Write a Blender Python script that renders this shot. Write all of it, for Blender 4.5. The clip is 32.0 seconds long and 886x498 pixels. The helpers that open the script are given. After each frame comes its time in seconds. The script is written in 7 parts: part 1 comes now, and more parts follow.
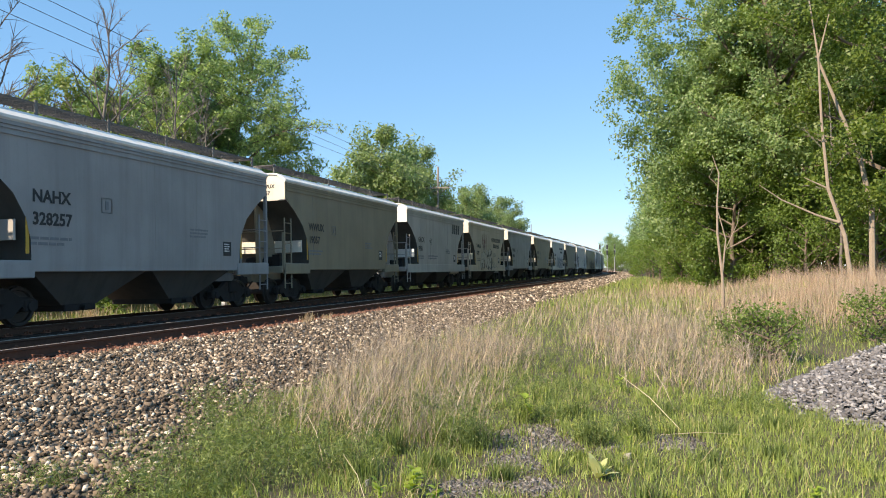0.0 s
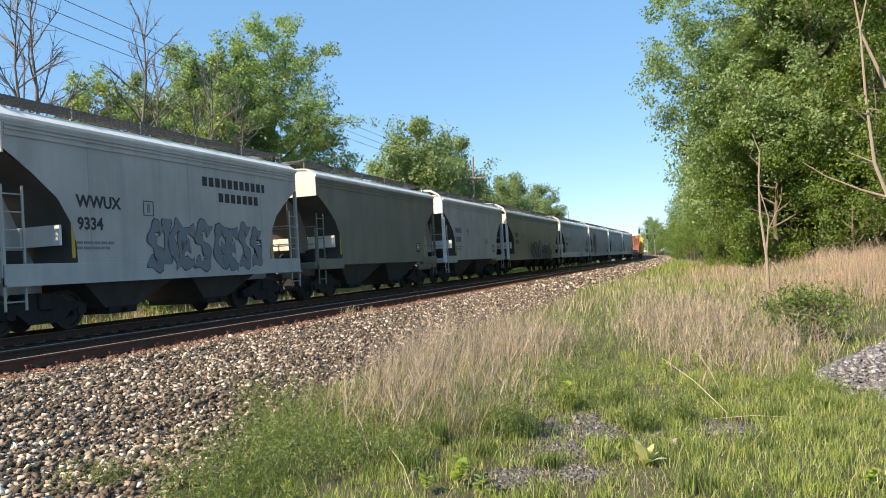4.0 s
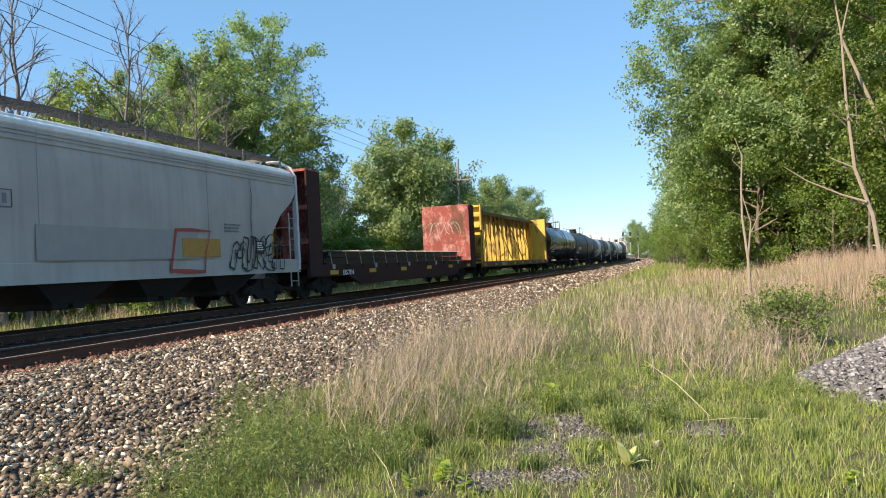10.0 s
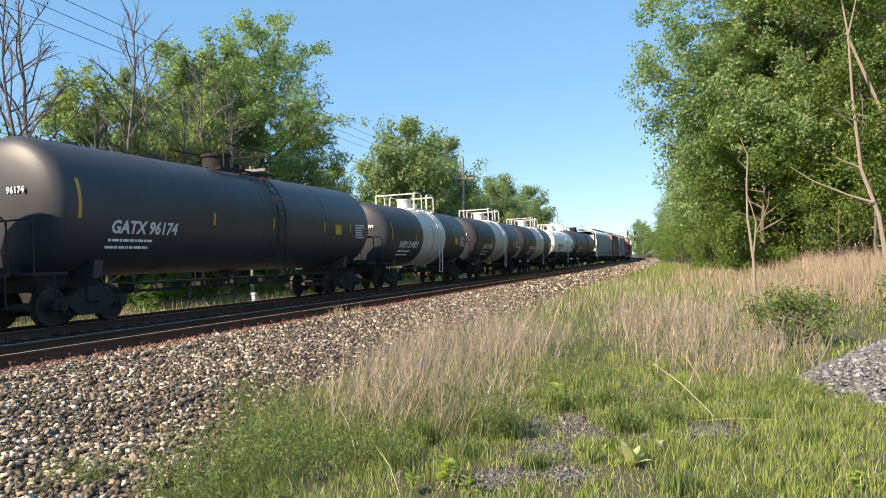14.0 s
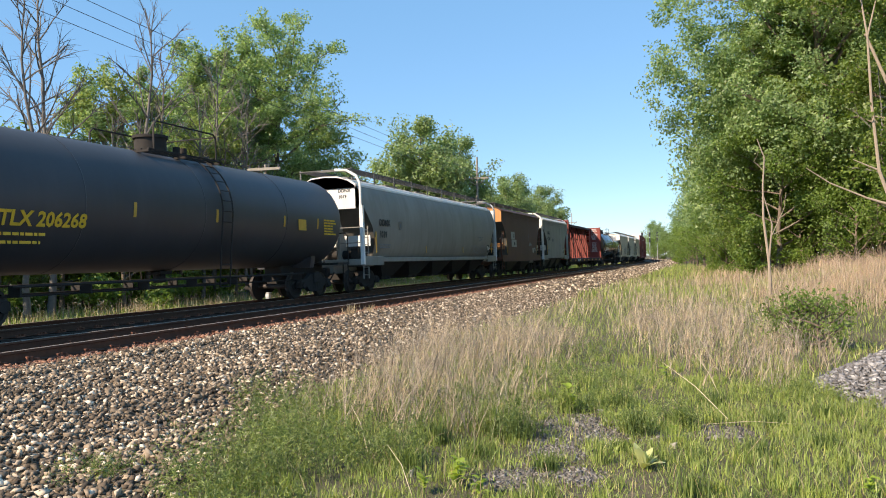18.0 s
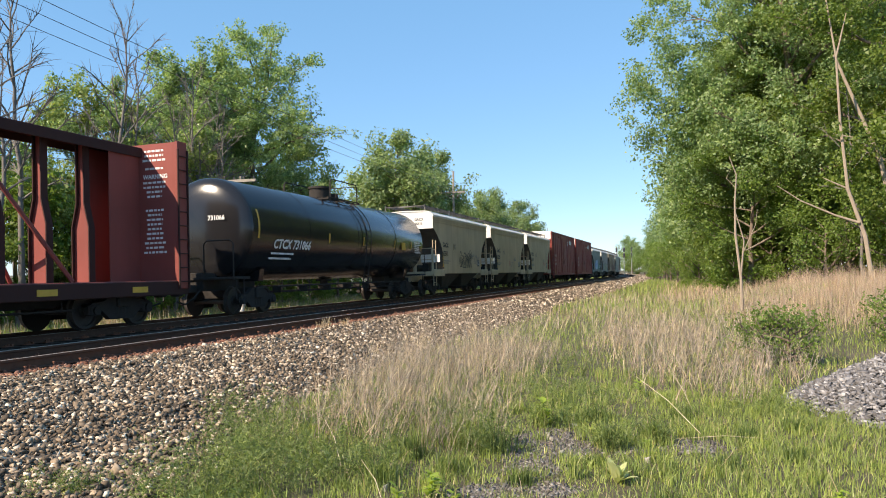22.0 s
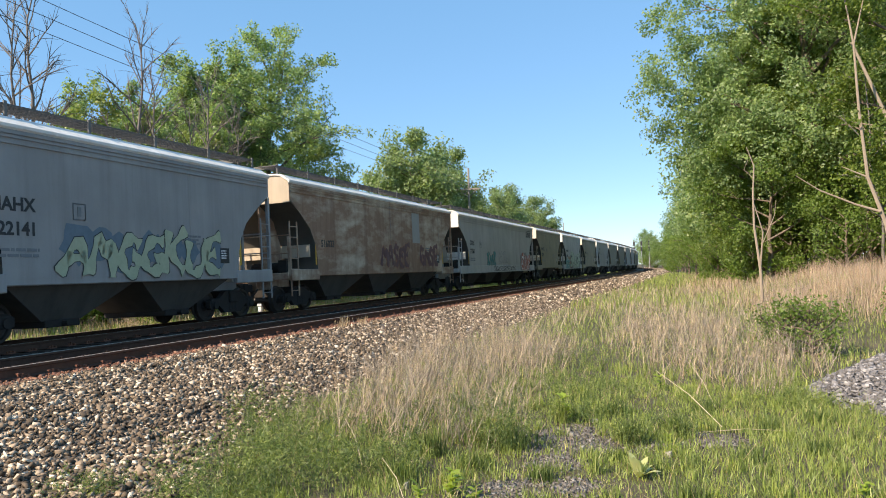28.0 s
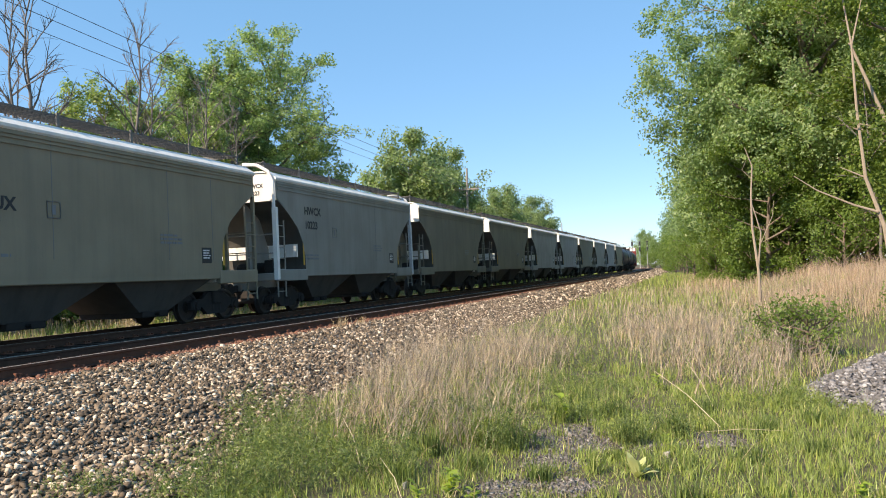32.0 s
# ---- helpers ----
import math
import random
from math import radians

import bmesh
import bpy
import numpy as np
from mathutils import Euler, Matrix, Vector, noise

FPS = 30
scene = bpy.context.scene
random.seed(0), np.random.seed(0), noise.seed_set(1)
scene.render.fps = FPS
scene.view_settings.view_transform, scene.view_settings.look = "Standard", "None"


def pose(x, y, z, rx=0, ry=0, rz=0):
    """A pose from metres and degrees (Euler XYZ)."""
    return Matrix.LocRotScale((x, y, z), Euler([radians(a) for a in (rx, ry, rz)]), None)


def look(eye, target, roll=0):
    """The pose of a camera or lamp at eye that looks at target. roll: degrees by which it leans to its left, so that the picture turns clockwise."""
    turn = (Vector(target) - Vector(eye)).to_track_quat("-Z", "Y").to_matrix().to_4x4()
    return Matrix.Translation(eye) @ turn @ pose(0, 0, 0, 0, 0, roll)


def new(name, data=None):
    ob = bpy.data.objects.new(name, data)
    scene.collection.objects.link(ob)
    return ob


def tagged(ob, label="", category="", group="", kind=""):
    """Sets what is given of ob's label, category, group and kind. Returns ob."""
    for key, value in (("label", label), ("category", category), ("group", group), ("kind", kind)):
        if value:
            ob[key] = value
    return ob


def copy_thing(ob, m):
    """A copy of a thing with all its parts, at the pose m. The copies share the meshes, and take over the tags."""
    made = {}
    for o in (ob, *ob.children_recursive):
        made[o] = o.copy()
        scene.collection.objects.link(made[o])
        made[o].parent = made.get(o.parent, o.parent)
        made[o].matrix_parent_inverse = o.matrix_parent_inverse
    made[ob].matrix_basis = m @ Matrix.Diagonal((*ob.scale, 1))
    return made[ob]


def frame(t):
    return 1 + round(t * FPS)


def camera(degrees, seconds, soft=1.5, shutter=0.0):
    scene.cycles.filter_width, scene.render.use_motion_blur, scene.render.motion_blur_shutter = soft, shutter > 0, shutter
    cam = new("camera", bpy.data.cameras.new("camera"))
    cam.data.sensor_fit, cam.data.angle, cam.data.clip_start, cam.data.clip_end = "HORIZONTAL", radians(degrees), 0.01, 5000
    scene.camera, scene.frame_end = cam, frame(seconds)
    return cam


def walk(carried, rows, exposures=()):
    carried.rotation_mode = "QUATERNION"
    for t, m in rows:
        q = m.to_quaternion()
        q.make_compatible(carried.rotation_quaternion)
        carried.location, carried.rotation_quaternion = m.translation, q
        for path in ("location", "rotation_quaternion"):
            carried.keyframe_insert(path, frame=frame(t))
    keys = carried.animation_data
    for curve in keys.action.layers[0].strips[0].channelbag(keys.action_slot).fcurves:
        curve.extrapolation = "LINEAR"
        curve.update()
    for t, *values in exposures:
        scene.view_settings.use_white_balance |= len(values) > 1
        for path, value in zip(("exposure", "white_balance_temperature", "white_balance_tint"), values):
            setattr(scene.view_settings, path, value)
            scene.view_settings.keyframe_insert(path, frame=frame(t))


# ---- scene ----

# camera: held by hand beside the line, it only turns
cam = camera(60.0, 32.0, soft=1.0, shutter=0.0)
EYE_Z = 1.198
TURNS = [
    (0, 91.37, -0.04, 16.17), (0.5, 91.29, 0.24, 16.29), (1, 91.22, 0.65, 16.68), (1.5, 91.01, 0.75, 16.79),
    (2, 91.00, 1.08, 17.55), (2.5, 91.12, 1.43, 18.04), (3, 90.80, 1.64, 18.39), (3.5, 90.68, 1.85, 18.62),
    (5.5, 90.93, 1.92, 20.20), (6, 90.84, 1.94, 19.42), (6.5, 90.84, 1.79, 17.97), (7, 90.94, 1.77, 18.17),
    (7.5, 90.87, 1.75, 18.06), (8, 90.80, 1.56, 18.02), (8.5, 90.84, 1.60, 18.04), (9, 90.86, 1.62, 18.05),
    (9.5, 91.01, 1.67, 17.90), (10, 90.82, 1.63, 17.86), (10.5, 91.06, 1.64, 17.93), (11, 91.25, 1.65, 17.98),
    (11.5, 91.06, 1.58, 18.10), (12, 90.89, 1.50, 18.21), (12.5, 90.90, 1.46, 18.06), (13, 90.84, 1.31, 18.31),
    (13.5, 90.70, 1.56, 18.40), (14, 90.72, 1.37, 18.19), (14.5, 90.86, 1.08, 18.19), (16.5, 90.70, 0.94, 18.78),
    (17, 90.66, 0.92, 18.98), (17.5, 90.59, 0.83, 19.10), (18, 90.71, 0.88, 19.19), (18.5, 90.60, 0.79, 19.15),
    (19, 90.64, 0.08, 16.66), (19.5, 90.76, -0.20, 17.01), (20, 90.88, -0.31, 16.92), (20.5, 91.40, -0.19, 17.02),
    (21, 91.42, 0.07, 17.12), (21.5, 91.59, 0.29, 17.15), (22, 91.71, 0.48, 17.38), (22.5, 91.69, 0.66, 17.58),
    (23, 91.54, 0.59, 17.91), (23.5, 91.50, 0.64, 18.06), (24, 91.63, 0.63, 18.37), (24.5, 91.58, 0.87, 18.40),
    (25, 91.59, 1.00, 18.30), (25.5, 91.66, 1.02, 18.37), (27.5, 91.62, 1.47, 18.84), (28, 91.53, 1.54, 18.64),
    (28.5, 91.54, 1.56, 18.57), (29, 91.54, 1.63, 18.60), (29.5, 91.58, 1.68, 18.22), (30, 91.55, 1.57, 18.06),
    (30.5, 91.56, 1.54, 18.18), (31, 91.64, 1.59, 18.27), (31.5, 91.70, 1.55, 18.37), (32, 91.53, 1.51, 18.51),
]
walk(cam, [(t, pose(0, 0, EYE_Z, rx, ry, rz)) for t, rx, ry, rz in TURNS], [(0, 0.80, 6780, 13), (32, 0.80, 6780, 13)])

# ---- light ----
SUN_EL, SUN_AZ = 37.0, 216.0          # degrees; azimuth clockwise from +y, along the line
world = bpy.data.worlds.new("sky")
scene.world = world
world.use_nodes = True
wn = world.node_tree.nodes
wl = world.node_tree.links
wn.clear()
sky = wn.new("ShaderNodeTexSky")
sky.sky_type = 'NISHITA'
sky.sun_disc = False
sky.sun_elevation = radians(SUN_EL)
sky.sun_rotation = radians(SUN_AZ)
sky.altitude = 600
sky.air_density = 0.9
sky.dust_density = 0.0
sky.ozone_density = 2.6
bg = wn.new("ShaderNodeBackground")
bg.inputs["Strength"].default_value = 0.13
wo = wn.new("ShaderNodeOutputWorld")
tone = wn.new("ShaderNodeMix")           # an even pale blue evens out the sky's gradient
tone.data_type = 'RGBA'
tone.inputs[0].default_value = 0.55
tone.inputs[7].default_value = (0.85, 2.4, 4.2, 1)
wl.new(sky.outputs[0], tone.inputs[6])
wl.new(tone.outputs[2], bg.inputs[0])
wl.new(bg.outputs[0], wo.inputs[0])
sun_data = bpy.data.lights.new("sun", 'SUN')
sun_data.energy = 5.0
sun_data.angle = radians(0.53)
sun_data.color = (1.0, 0.85, 0.665)
sun = new("sun", sun_data)
sx, sy = math.sin(radians(SUN_AZ)), math.cos(radians(SUN_AZ))
sun.matrix_world = look((sx * 50, sy * 50, 50 * math.tan(radians(SUN_EL))), (0, 0, 0))

# ---- materials ----
def noded(name):
    m = bpy.data.materials.new(name)
    m.use_nodes = True
    nt = m.node_tree
    return m, nt.nodes, nt.links, nt.nodes["Principled BSDF"]


def ramp(n, l, src, stops):
    r = n.new("ShaderNodeValToRGB")
    el = r.color_ramp.elements
    while len(el) < len(stops):
        el.new(0.5)
    for e, (p, c) in zip(el, stops):
        e.position, e.color = p, (*c, 1)
    l.new(src, r.inputs[0])
    return r.outputs[0]


def noise_of(n, l, scale, detail=4, rough=0.6, stretch=None, coord="Object"):
    tc = n.new("ShaderNodeTexCoord")
    src = tc.outputs[coord]
    if stretch:
        mp = n.new("ShaderNodeMapping")
        mp.inputs["Scale"].default_value = stretch
        l.new(src, mp.inputs[0])
        src = mp.outputs[0]
    t = n.new("ShaderNodeTexNoise")
    t.inputs["Scale"].default_value, t.inputs["Detail"].default_value, t.inputs["Roughness"].default_value = scale, detail, rough
    l.new(src, t.inputs["Vector"])
    return t.outputs["Fac"]


def mixed(n, l, fac, a, b, mode='MIX'):
    x = n.new("ShaderNodeMix")
    x.data_type, x.blend_type = 'RGBA', mode
    for sock, v in ((x.inputs[0], fac), (x.inputs[6], a), (x.inputs[7], b)):
        if isinstance(v, (int, float)):
            sock.default_value = v
        elif isinstance(v, tuple):
            sock.default_value = (*v, 1)
        else:
            l.new(v, sock)
    return x.outputs[2]


def bumped(n, l, p, height, strength=0.3, distance=0.01):
    b = n.new("ShaderNodeBump")
    b.inputs["Strength"].default_value, b.inputs["Distance"].default_value = strength, distance
    l.new(height, b.inputs["Height"])
    l.new(b.outputs[0], p.inputs["Normal"])


def paint(name, col, dirt=(0.09, 0.075, 0.06), amount=0.35, rough=0.62, rust=0.0, metal=0.0, scuff=0.0):
    """Weathered paint: broad fading, vertical dirt streaks, rust spots."""
    m, n, l, p = noded(name)
    broad = noise_of(n, l, 0.55, 3, 0.6)
    streak = noise_of(n, l, 1.0, 5, 0.65, (2.2, 2.6, 0.16))
    fine = noise_of(n, l, 14, 4, 0.7)
    c1 = mixed(n, l, ramp(n, l, broad, [(0.35, (0, 0, 0)), (0.7, (1, 1, 1))]), tuple(v * 0.88 for v in col), tuple(min(1, v * 1.08) for v in col))
    f = ramp(n, l, streak, [(0.45, (0, 0, 0)), (0.85, (amount,) * 3)])
    c2 = mixed(n, l, f, c1, dirt)
    c3 = mixed(n, l, ramp(n, l, fine, [(0.55, (0, 0, 0)), (0.9, (amount * 0.5,) * 3)]), c2, dirt)
    if scuff:
        marks = noise_of(n, l, 2.2, 9, 0.78, (1.0, 1.0, 0.55))
        c3 = mixed(n, l, ramp(n, l, marks, [(0.50, (0, 0, 0)), (0.60, (scuff,) * 3)]), c3, tuple(min(1, 0.25 + v * 1.2) for v in col))
    if rust:
        spots = noise_of(n, l, 0.9, 8, 0.72, (1.0, 1.0, 0.5))
        c3 = mixed(n, l, ramp(n, l, spots, [(0.62 - rust * 0.3, (0, 0, 0)), (0.70 - rust * 0.25, (1, 1, 1))]), c3, (0.125, 0.066, 0.042))
    l.new(c3, p.inputs["Base Color"])
    p.inputs["Roughness"].default_value, p.inputs["Metallic"].default_value = rough, metal
    p.inputs["Specular IOR Level"].default_value = 0.5 if rough < 0.5 else 0.22
    bumped(n, l, p, fine, 0.08, 0.004)
    return m


def plain(name, col, rough=0.6, metal=0.0, vary=0.25, scale=6.0):
    m, n, l, p = noded(name)
    f = noise_of(n, l, scale, 5, 0.65)
    l.new(mixed(n, l, f, tuple(v * (1 - vary) for v in col), tuple(min(1, v * (1 + vary)) for v in col)), p.inputs["Base Color"])
    p.inputs["Roughness"].default_value, p.inputs["Metallic"].default_value = rough, metal
    if rough > 0.7:
        p.inputs["Specular IOR Level"].default_value = 0.2
    return m


def leafy(name, stops, glow=0.35, rough=0.5, patch=0.8, swing=0.26):
    """Leaves or blades: colour varies from piece to piece, some light passes through."""
    m, n, l, p = noded(name)
    g = n.new("ShaderNodeNewGeometry")
    oi = n.new("ShaderNodeObjectInfo")
    c = ramp(n, l, g.outputs["Random Per Island"], stops)
    c = mixed(n, l, 0.16, c, ramp(n, l, oi.outputs["Random"], [(0, stops[0][1]), (1, stops[-1][1])]))
    c = mixed(n, l, 1.0, c, ramp(n, l, noise_of(n, l, patch, 3, 0.6), [(0.3, (1 - swing, 1 - swing * 0.9, 1 - swing * 0.8)), (0.5, (1, 1, 1)), (0.7, (1 + swing * 0.85, 1 + swing * 0.65, 1 - swing * 0.2))]), 'MULTIPLY')
    l.new(c, p.inputs["Base Color"])
    p.inputs["Roughness"].default_value = rough
    tr = n.new("ShaderNodeBsdfTranslucent")
    l.new(mixed(n, l, 1.0, c, (1.25, 1.25, 0.7), 'MULTIPLY'), tr.inputs["Color"])
    mx = n.new("ShaderNodeMixShader")
    mx.inputs[0].default_value = glow
    l.new(p.outputs[0], mx.inputs[1])
    l.new(tr.outputs[0], mx.inputs[2])
    l.new(mx.outputs[0], n["Material Output"].inputs["Surface"])
    return m


def stony(name, stops, rough=0.9, scale=30):
    m, n, l, p = noded(name)
    g = n.new("ShaderNodeNewGeometry")
    c = ramp(n, l, g.outputs["Random Per Island"], stops)
    f = noise_of(n, l, scale, 4, 0.7)
    l.new(mixed(n, l, 0.7, c, ramp(n, l, f, [(0.2, (0.45, 0.45, 0.45)), (0.8, (1.3, 1.3, 1.3))]), 'MULTIPLY'), p.inputs["Base Color"])
    p.inputs["Roughness"].default_value = rough
    bumped(n, l, p, f, 0.4, 0.01)
    return m

# ---- mesh helpers ----
class Geo:
    """Collects vertices and faces of one mesh."""

    def __init__(self):
        self.v, self.f = [], []

    def add(self, vs, fs):
        k = len(self.v)
        self.v += [tuple(p) for p in vs]
        self.f += [tuple(i + k for i in face) for face in fs]
        return self

    def box(self, x0, x1, y0, y1, z0, z1, c=0.0):
        if not c:
            vs = [(x, y, z) for z in (z0, z1) for y in (y0, y1) for x in (x0, x1)]
            return self.add(vs, [(0, 2, 3, 1), (4, 5, 7, 6), (0, 1, 5, 4), (2, 6, 7, 3), (0, 4, 6, 2), (1, 3, 7, 5)])
        vs, ix = [], {}
        for sz in (0, 1):
            for sy_ in (0, 1):
                for sx_ in (0, 1):
                    p = [(x0, x1)[sx_], (y0, y1)[sy_], (z0, z1)[sz]]
                    d = [c if not s else -c for s in (sx_, sy_, sz)]
                    for a in range(3):
                        q = [p[k] + (0 if k == a else d[k]) for k in range(3)]
                        ix[sx_, sy_, sz, a] = len(vs)
                        vs.append(q)
        fs = []
        for a in range(3):
            b, e = (a + 1) % 3, (a + 2) % 3
            for s in (0, 1):
                loop = []
                for sb, se in ((0, 0), (1, 0), (1, 1), (0, 1)):
                    k = [0, 0, 0]
                    k[a], k[b], k[e] = s, sb, se
                    loop.append(ix[k[0], k[1], k[2], a])
                fs.append(loop if s else loop[::-1])
        for a in range(3):
            b, e = (a + 1) % 3, (a + 2) % 3
            for sb in (0, 1):
                for se in (0, 1):
                    k0, k1 = [0, 0, 0], [0, 0, 0]
                    k0[a], k1[a] = 0, 1
                    for k in (k0, k1):
                        k[b], k[e] = sb, se
                    q = [ix[(*k0, b)], ix[(*k1, b)], ix[(*k1, e)], ix[(*k0, e)]]
                    fs.append(q if (sb ^ se) else q[::-1])
        for sx_ in (0, 1):
            for sy_ in (0, 1):
                for sz in (0, 1):
                    t = [ix[sx_, sy_, sz, a] for a in range(3)]
                    fs.append(t if (sx_ + sy_ + sz) % 2 else t[::-1])
        return self.add(vs, fs)

    def cyl(self, p0, p1, r, n=10, r1=None):
        return self.tube([p0, p1], [r, r if r1 is None else r1], n)

    def tube(self, pts, r, n=8):
        pts = [Vector(p) for p in pts]
        rs = r if isinstance(r, (list, tuple)) else [r] * len(pts)
        k, vs, fs = len(pts), [], []
        up = None
        for i, p in enumerate(pts):
            d = (pts[min(i + 1, k - 1)] - pts[max(i - 1, 0)]).normalized()
            if up is None:
                up = d.orthogonal().normalized()
            a = (up - d * up.dot(d)).normalized()
            b = d.cross(a)
            up = a
            vs += [p + (a * math.cos(2 * math.pi * j / n) + b * math.sin(2 * math.pi * j / n)) * rs[i] for j in range(n)]
        for i in range(k - 1):
            fs += [(i * n + j, i * n + (j + 1) % n, (i + 1) * n + (j + 1) % n, (i + 1) * n + j) for j in range(n)]
        fs += [tuple(range(n))[::-1], tuple(range((k - 1) * n, k * n))]
        return self.add(vs, fs)

    def rings(self, rings, caps=True):
        n, vs, fs = len(rings[0]), [], []
        for r in rings:
            vs += r
        for i in range(len(rings) - 1):
            fs += [(i * n + j, i * n + (j + 1) % n, (i + 1) * n + (j + 1) % n, (i + 1) * n + j) for j in range(n)]
        if caps:
            fs += [tuple(range(n))[::-1], tuple(range((len(rings) - 1) * n, len(rings) * n))]
        return self.add(vs, fs)

    def prism(self, poly, axis, a, b):
        """A polygon of (u, v), drawn out along an axis from a to b."""
        def put(u, v, w):
            return {"x": (w, u, v), "y": (u, w, v), "z": (u, v, w)}[axis]
        n = len(poly)
        vs = [put(u, v, a) for u, v in poly] + [put(u, v, b) for u, v in poly]
        fs = [(i, (i + 1) % n, n + (i + 1) % n, n + i) for i in range(n)] + [tuple(range(n))[::-1], tuple(range(n, 2 * n))]
        return self.add(vs, fs)

    def mesh(self, name, smooth=0.0):
        m = bpy.data.meshes.new(name)
        m.from_pydata([tuple(p) for p in self.v], [], self.f)
        if smooth:
            m.polygons.foreach_set("use_smooth", [True] * len(m.polygons))
            m.set_sharp_from_angle(angle=radians(smooth))
        m.update()
        return m


def clean(m):
    bm = bmesh.new()
    bm.from_mesh(m)
    bmesh.ops.recalc_face_normals(bm, faces=bm.faces)
    bm.to_mesh(m)
    bm.free()
    return m


def part(name, geo, material, parent=None, label="", smooth=0.0, at=None):
    """Links a Geo or a shared mesh as one object under a thing or part."""
    m = clean(geo.mesh(name, smooth)) if isinstance(geo, Geo) else geo
    ob = new(name, m)
    if material is not None:
        if not m.materials:
            m.materials.append(material)
        elif m.materials[0] is not material:
            ob.material_slots[0].link = 'OBJECT'
            ob.material_slots[0].material = material
    ob.parent = parent
    if at is not None:
        ob.matrix_basis = at
    if label:
        ob["label"] = label
    return ob


def base(name, label, category, group="", kind=""):
    return tagged(new(name), label, category, group, kind)


def raw_mesh(name, verts, faces, material, smooth=False):
    """A large mesh from arrays: verts (n, 3), faces (m, k)."""
    m = bpy.data.meshes.new(name)
    verts, faces = np.asarray(verts, np.float32), np.asarray(faces, np.int32)
    k = faces.shape[1]
    m.vertices.add(len(verts))
    m.vertices.foreach_set("co", verts.ravel())
    m.loops.add(faces.size)
    m.loops.foreach_set("vertex_index", faces.ravel())
    m.polygons.add(len(faces))
    m.polygons.foreach_set("loop_start", np.arange(0, faces.size, k, dtype=np.int32))
    if smooth:
        m.polygons.foreach_set("use_smooth", np.ones(len(faces), bool))
    m.update(calc_edges=True)
    if material is not None:
        m.materials.append(material)
    return m


# ---- the line: straight, then a long curve to the left ----
RAIL_X = -9.204                    # near rail of the near track
GAUGE, SPACING = 1.435, 4.27
LEAN = math.tan(radians(1.4))      # cant of both tracks
NEAR_C, FAR_C = RAIL_X - GAUGE / 2, RAIL_X - GAUGE / 2 - SPACING
CURVE_Y, CURVE_R = 130.0, 950.0    # where the curve begins; its radius for the far track
CX = FAR_C - CURVE_R


def bed_z(u):
    """Height of the canted rail plane at the offset u."""
    return LEAN * (u - RAIL_X)


def on_line(u, s):
    """Place and heading of the point s metres along the line, at offset u."""
    if s <= CURVE_Y:
        return u, s, 0.0
    a = (s - CURVE_Y) / CURVE_R
    r = u - CX
    return CX + r * math.cos(a), CURVE_Y + r * math.sin(a), a


def offset_np(x, y):
    r = np.hypot(x - CX, np.maximum(y - CURVE_Y, 0))
    return np.where(y > CURVE_Y, CX + r, x)


def smooth_np(a, b, v):
    k = np.clip((v - a) / (b - a), 0, 1)
    return k * k * (3 - 2 * k)


_wave = np.random.RandomState(5).rand(24, 4)


def rolling(x, y):
    z = 0
    for a, b, c, d in _wave:
        z = z + np.sin((a - .5) * 5 * x + (b - .5) * 5 * y + c * 6.3) * (0.3 + d) / 24
    return z


def ground_np(x, y):
    x, y = np.asarray(x, float), np.asarray(y, float)
    u = offset_np(x, y)
    z = np.full(u.shape, -0.47)
    z = z + 0.05 * rolling(x, y) * smooth_np(-5.5, -3.0, u)
    z = z + 0.85 * smooth_np(-0.5, 6.0, u) * smooth_np(13, 27, y) + 0.6 * smooth_np(8, 40, u) * smooth_np(12, 26, y)
    bed = -0.30 + LEAN * (u - RAIL_X)
    k = smooth_np(-5.0, -8.3, u)
    z = z * (1 - k) + bed * k
    k = smooth_np(-16.9, -19.5, u)
    return z * (1 - k) + (-0.95 + 0.1 * rolling(x, y)) * k


def build_ground():
    xs = np.concatenate([[-2500, -1200, -600, -300, -160, -90, -60, -45, -36], np.arange(-30, -10, 1.0), np.arange(-10, 9, 0.3),
                         np.arange(9, 30, 1.5), [34, 45, 70, 120, 250, 600, 1200, 2500]])
    ys = np.concatenate([[-2500, -1200, -600, -300, -120, -60, -30, -15, -8], np.arange(-4, 30, 0.35), np.arange(30, 80, 1.2),
                         np.arange(80, 260, 5), [280, 320, 380, 460, 600, 900, 1500, 2600, 4000]])
    X, Y = np.meshgrid(xs, ys)
    Z = ground_np(X, Y)
    v = np.stack([X, Y, Z], -1).reshape(-1, 3)
    nx = len(xs)
    i, j = np.meshgrid(np.arange(nx - 1), np.arange(len(ys) - 1))
    q = (j * nx + i).ravel()
    f = np.stack([q, q + 1, q + nx + 1, q + nx], -1)
    m, n, l, p = noded("earth_and_turf")
    big = noise_of(n, l, 0.35, 5, 0.65)
    fine = noise_of(n, l, 9, 6, 0.75)
    c = mixed(n, l, ramp(n, l, big, [(0.35, (0, 0, 0)), (0.65, (1, 1, 1))]), (0.085, 0.08, 0.04), (0.135, 0.11, 0.07))
    c = mixed(n, l, ramp(n, l, fine, [(0.4, (0, 0, 0)), (0.75, (1, 1, 1))]), c, (0.05, 0.048, 0.026))
    l.new(c, p.inputs["Base Color"])
    p.inputs["Roughness"].default_value = 0.95
    bumped(n, l, p, fine, 0.8, 0.05)
    tagged(new("ground", raw_mesh("ground", v, f, m, True)), "level trackside ground with turf and bare soil", "ground", kind="structure")


build_ground()

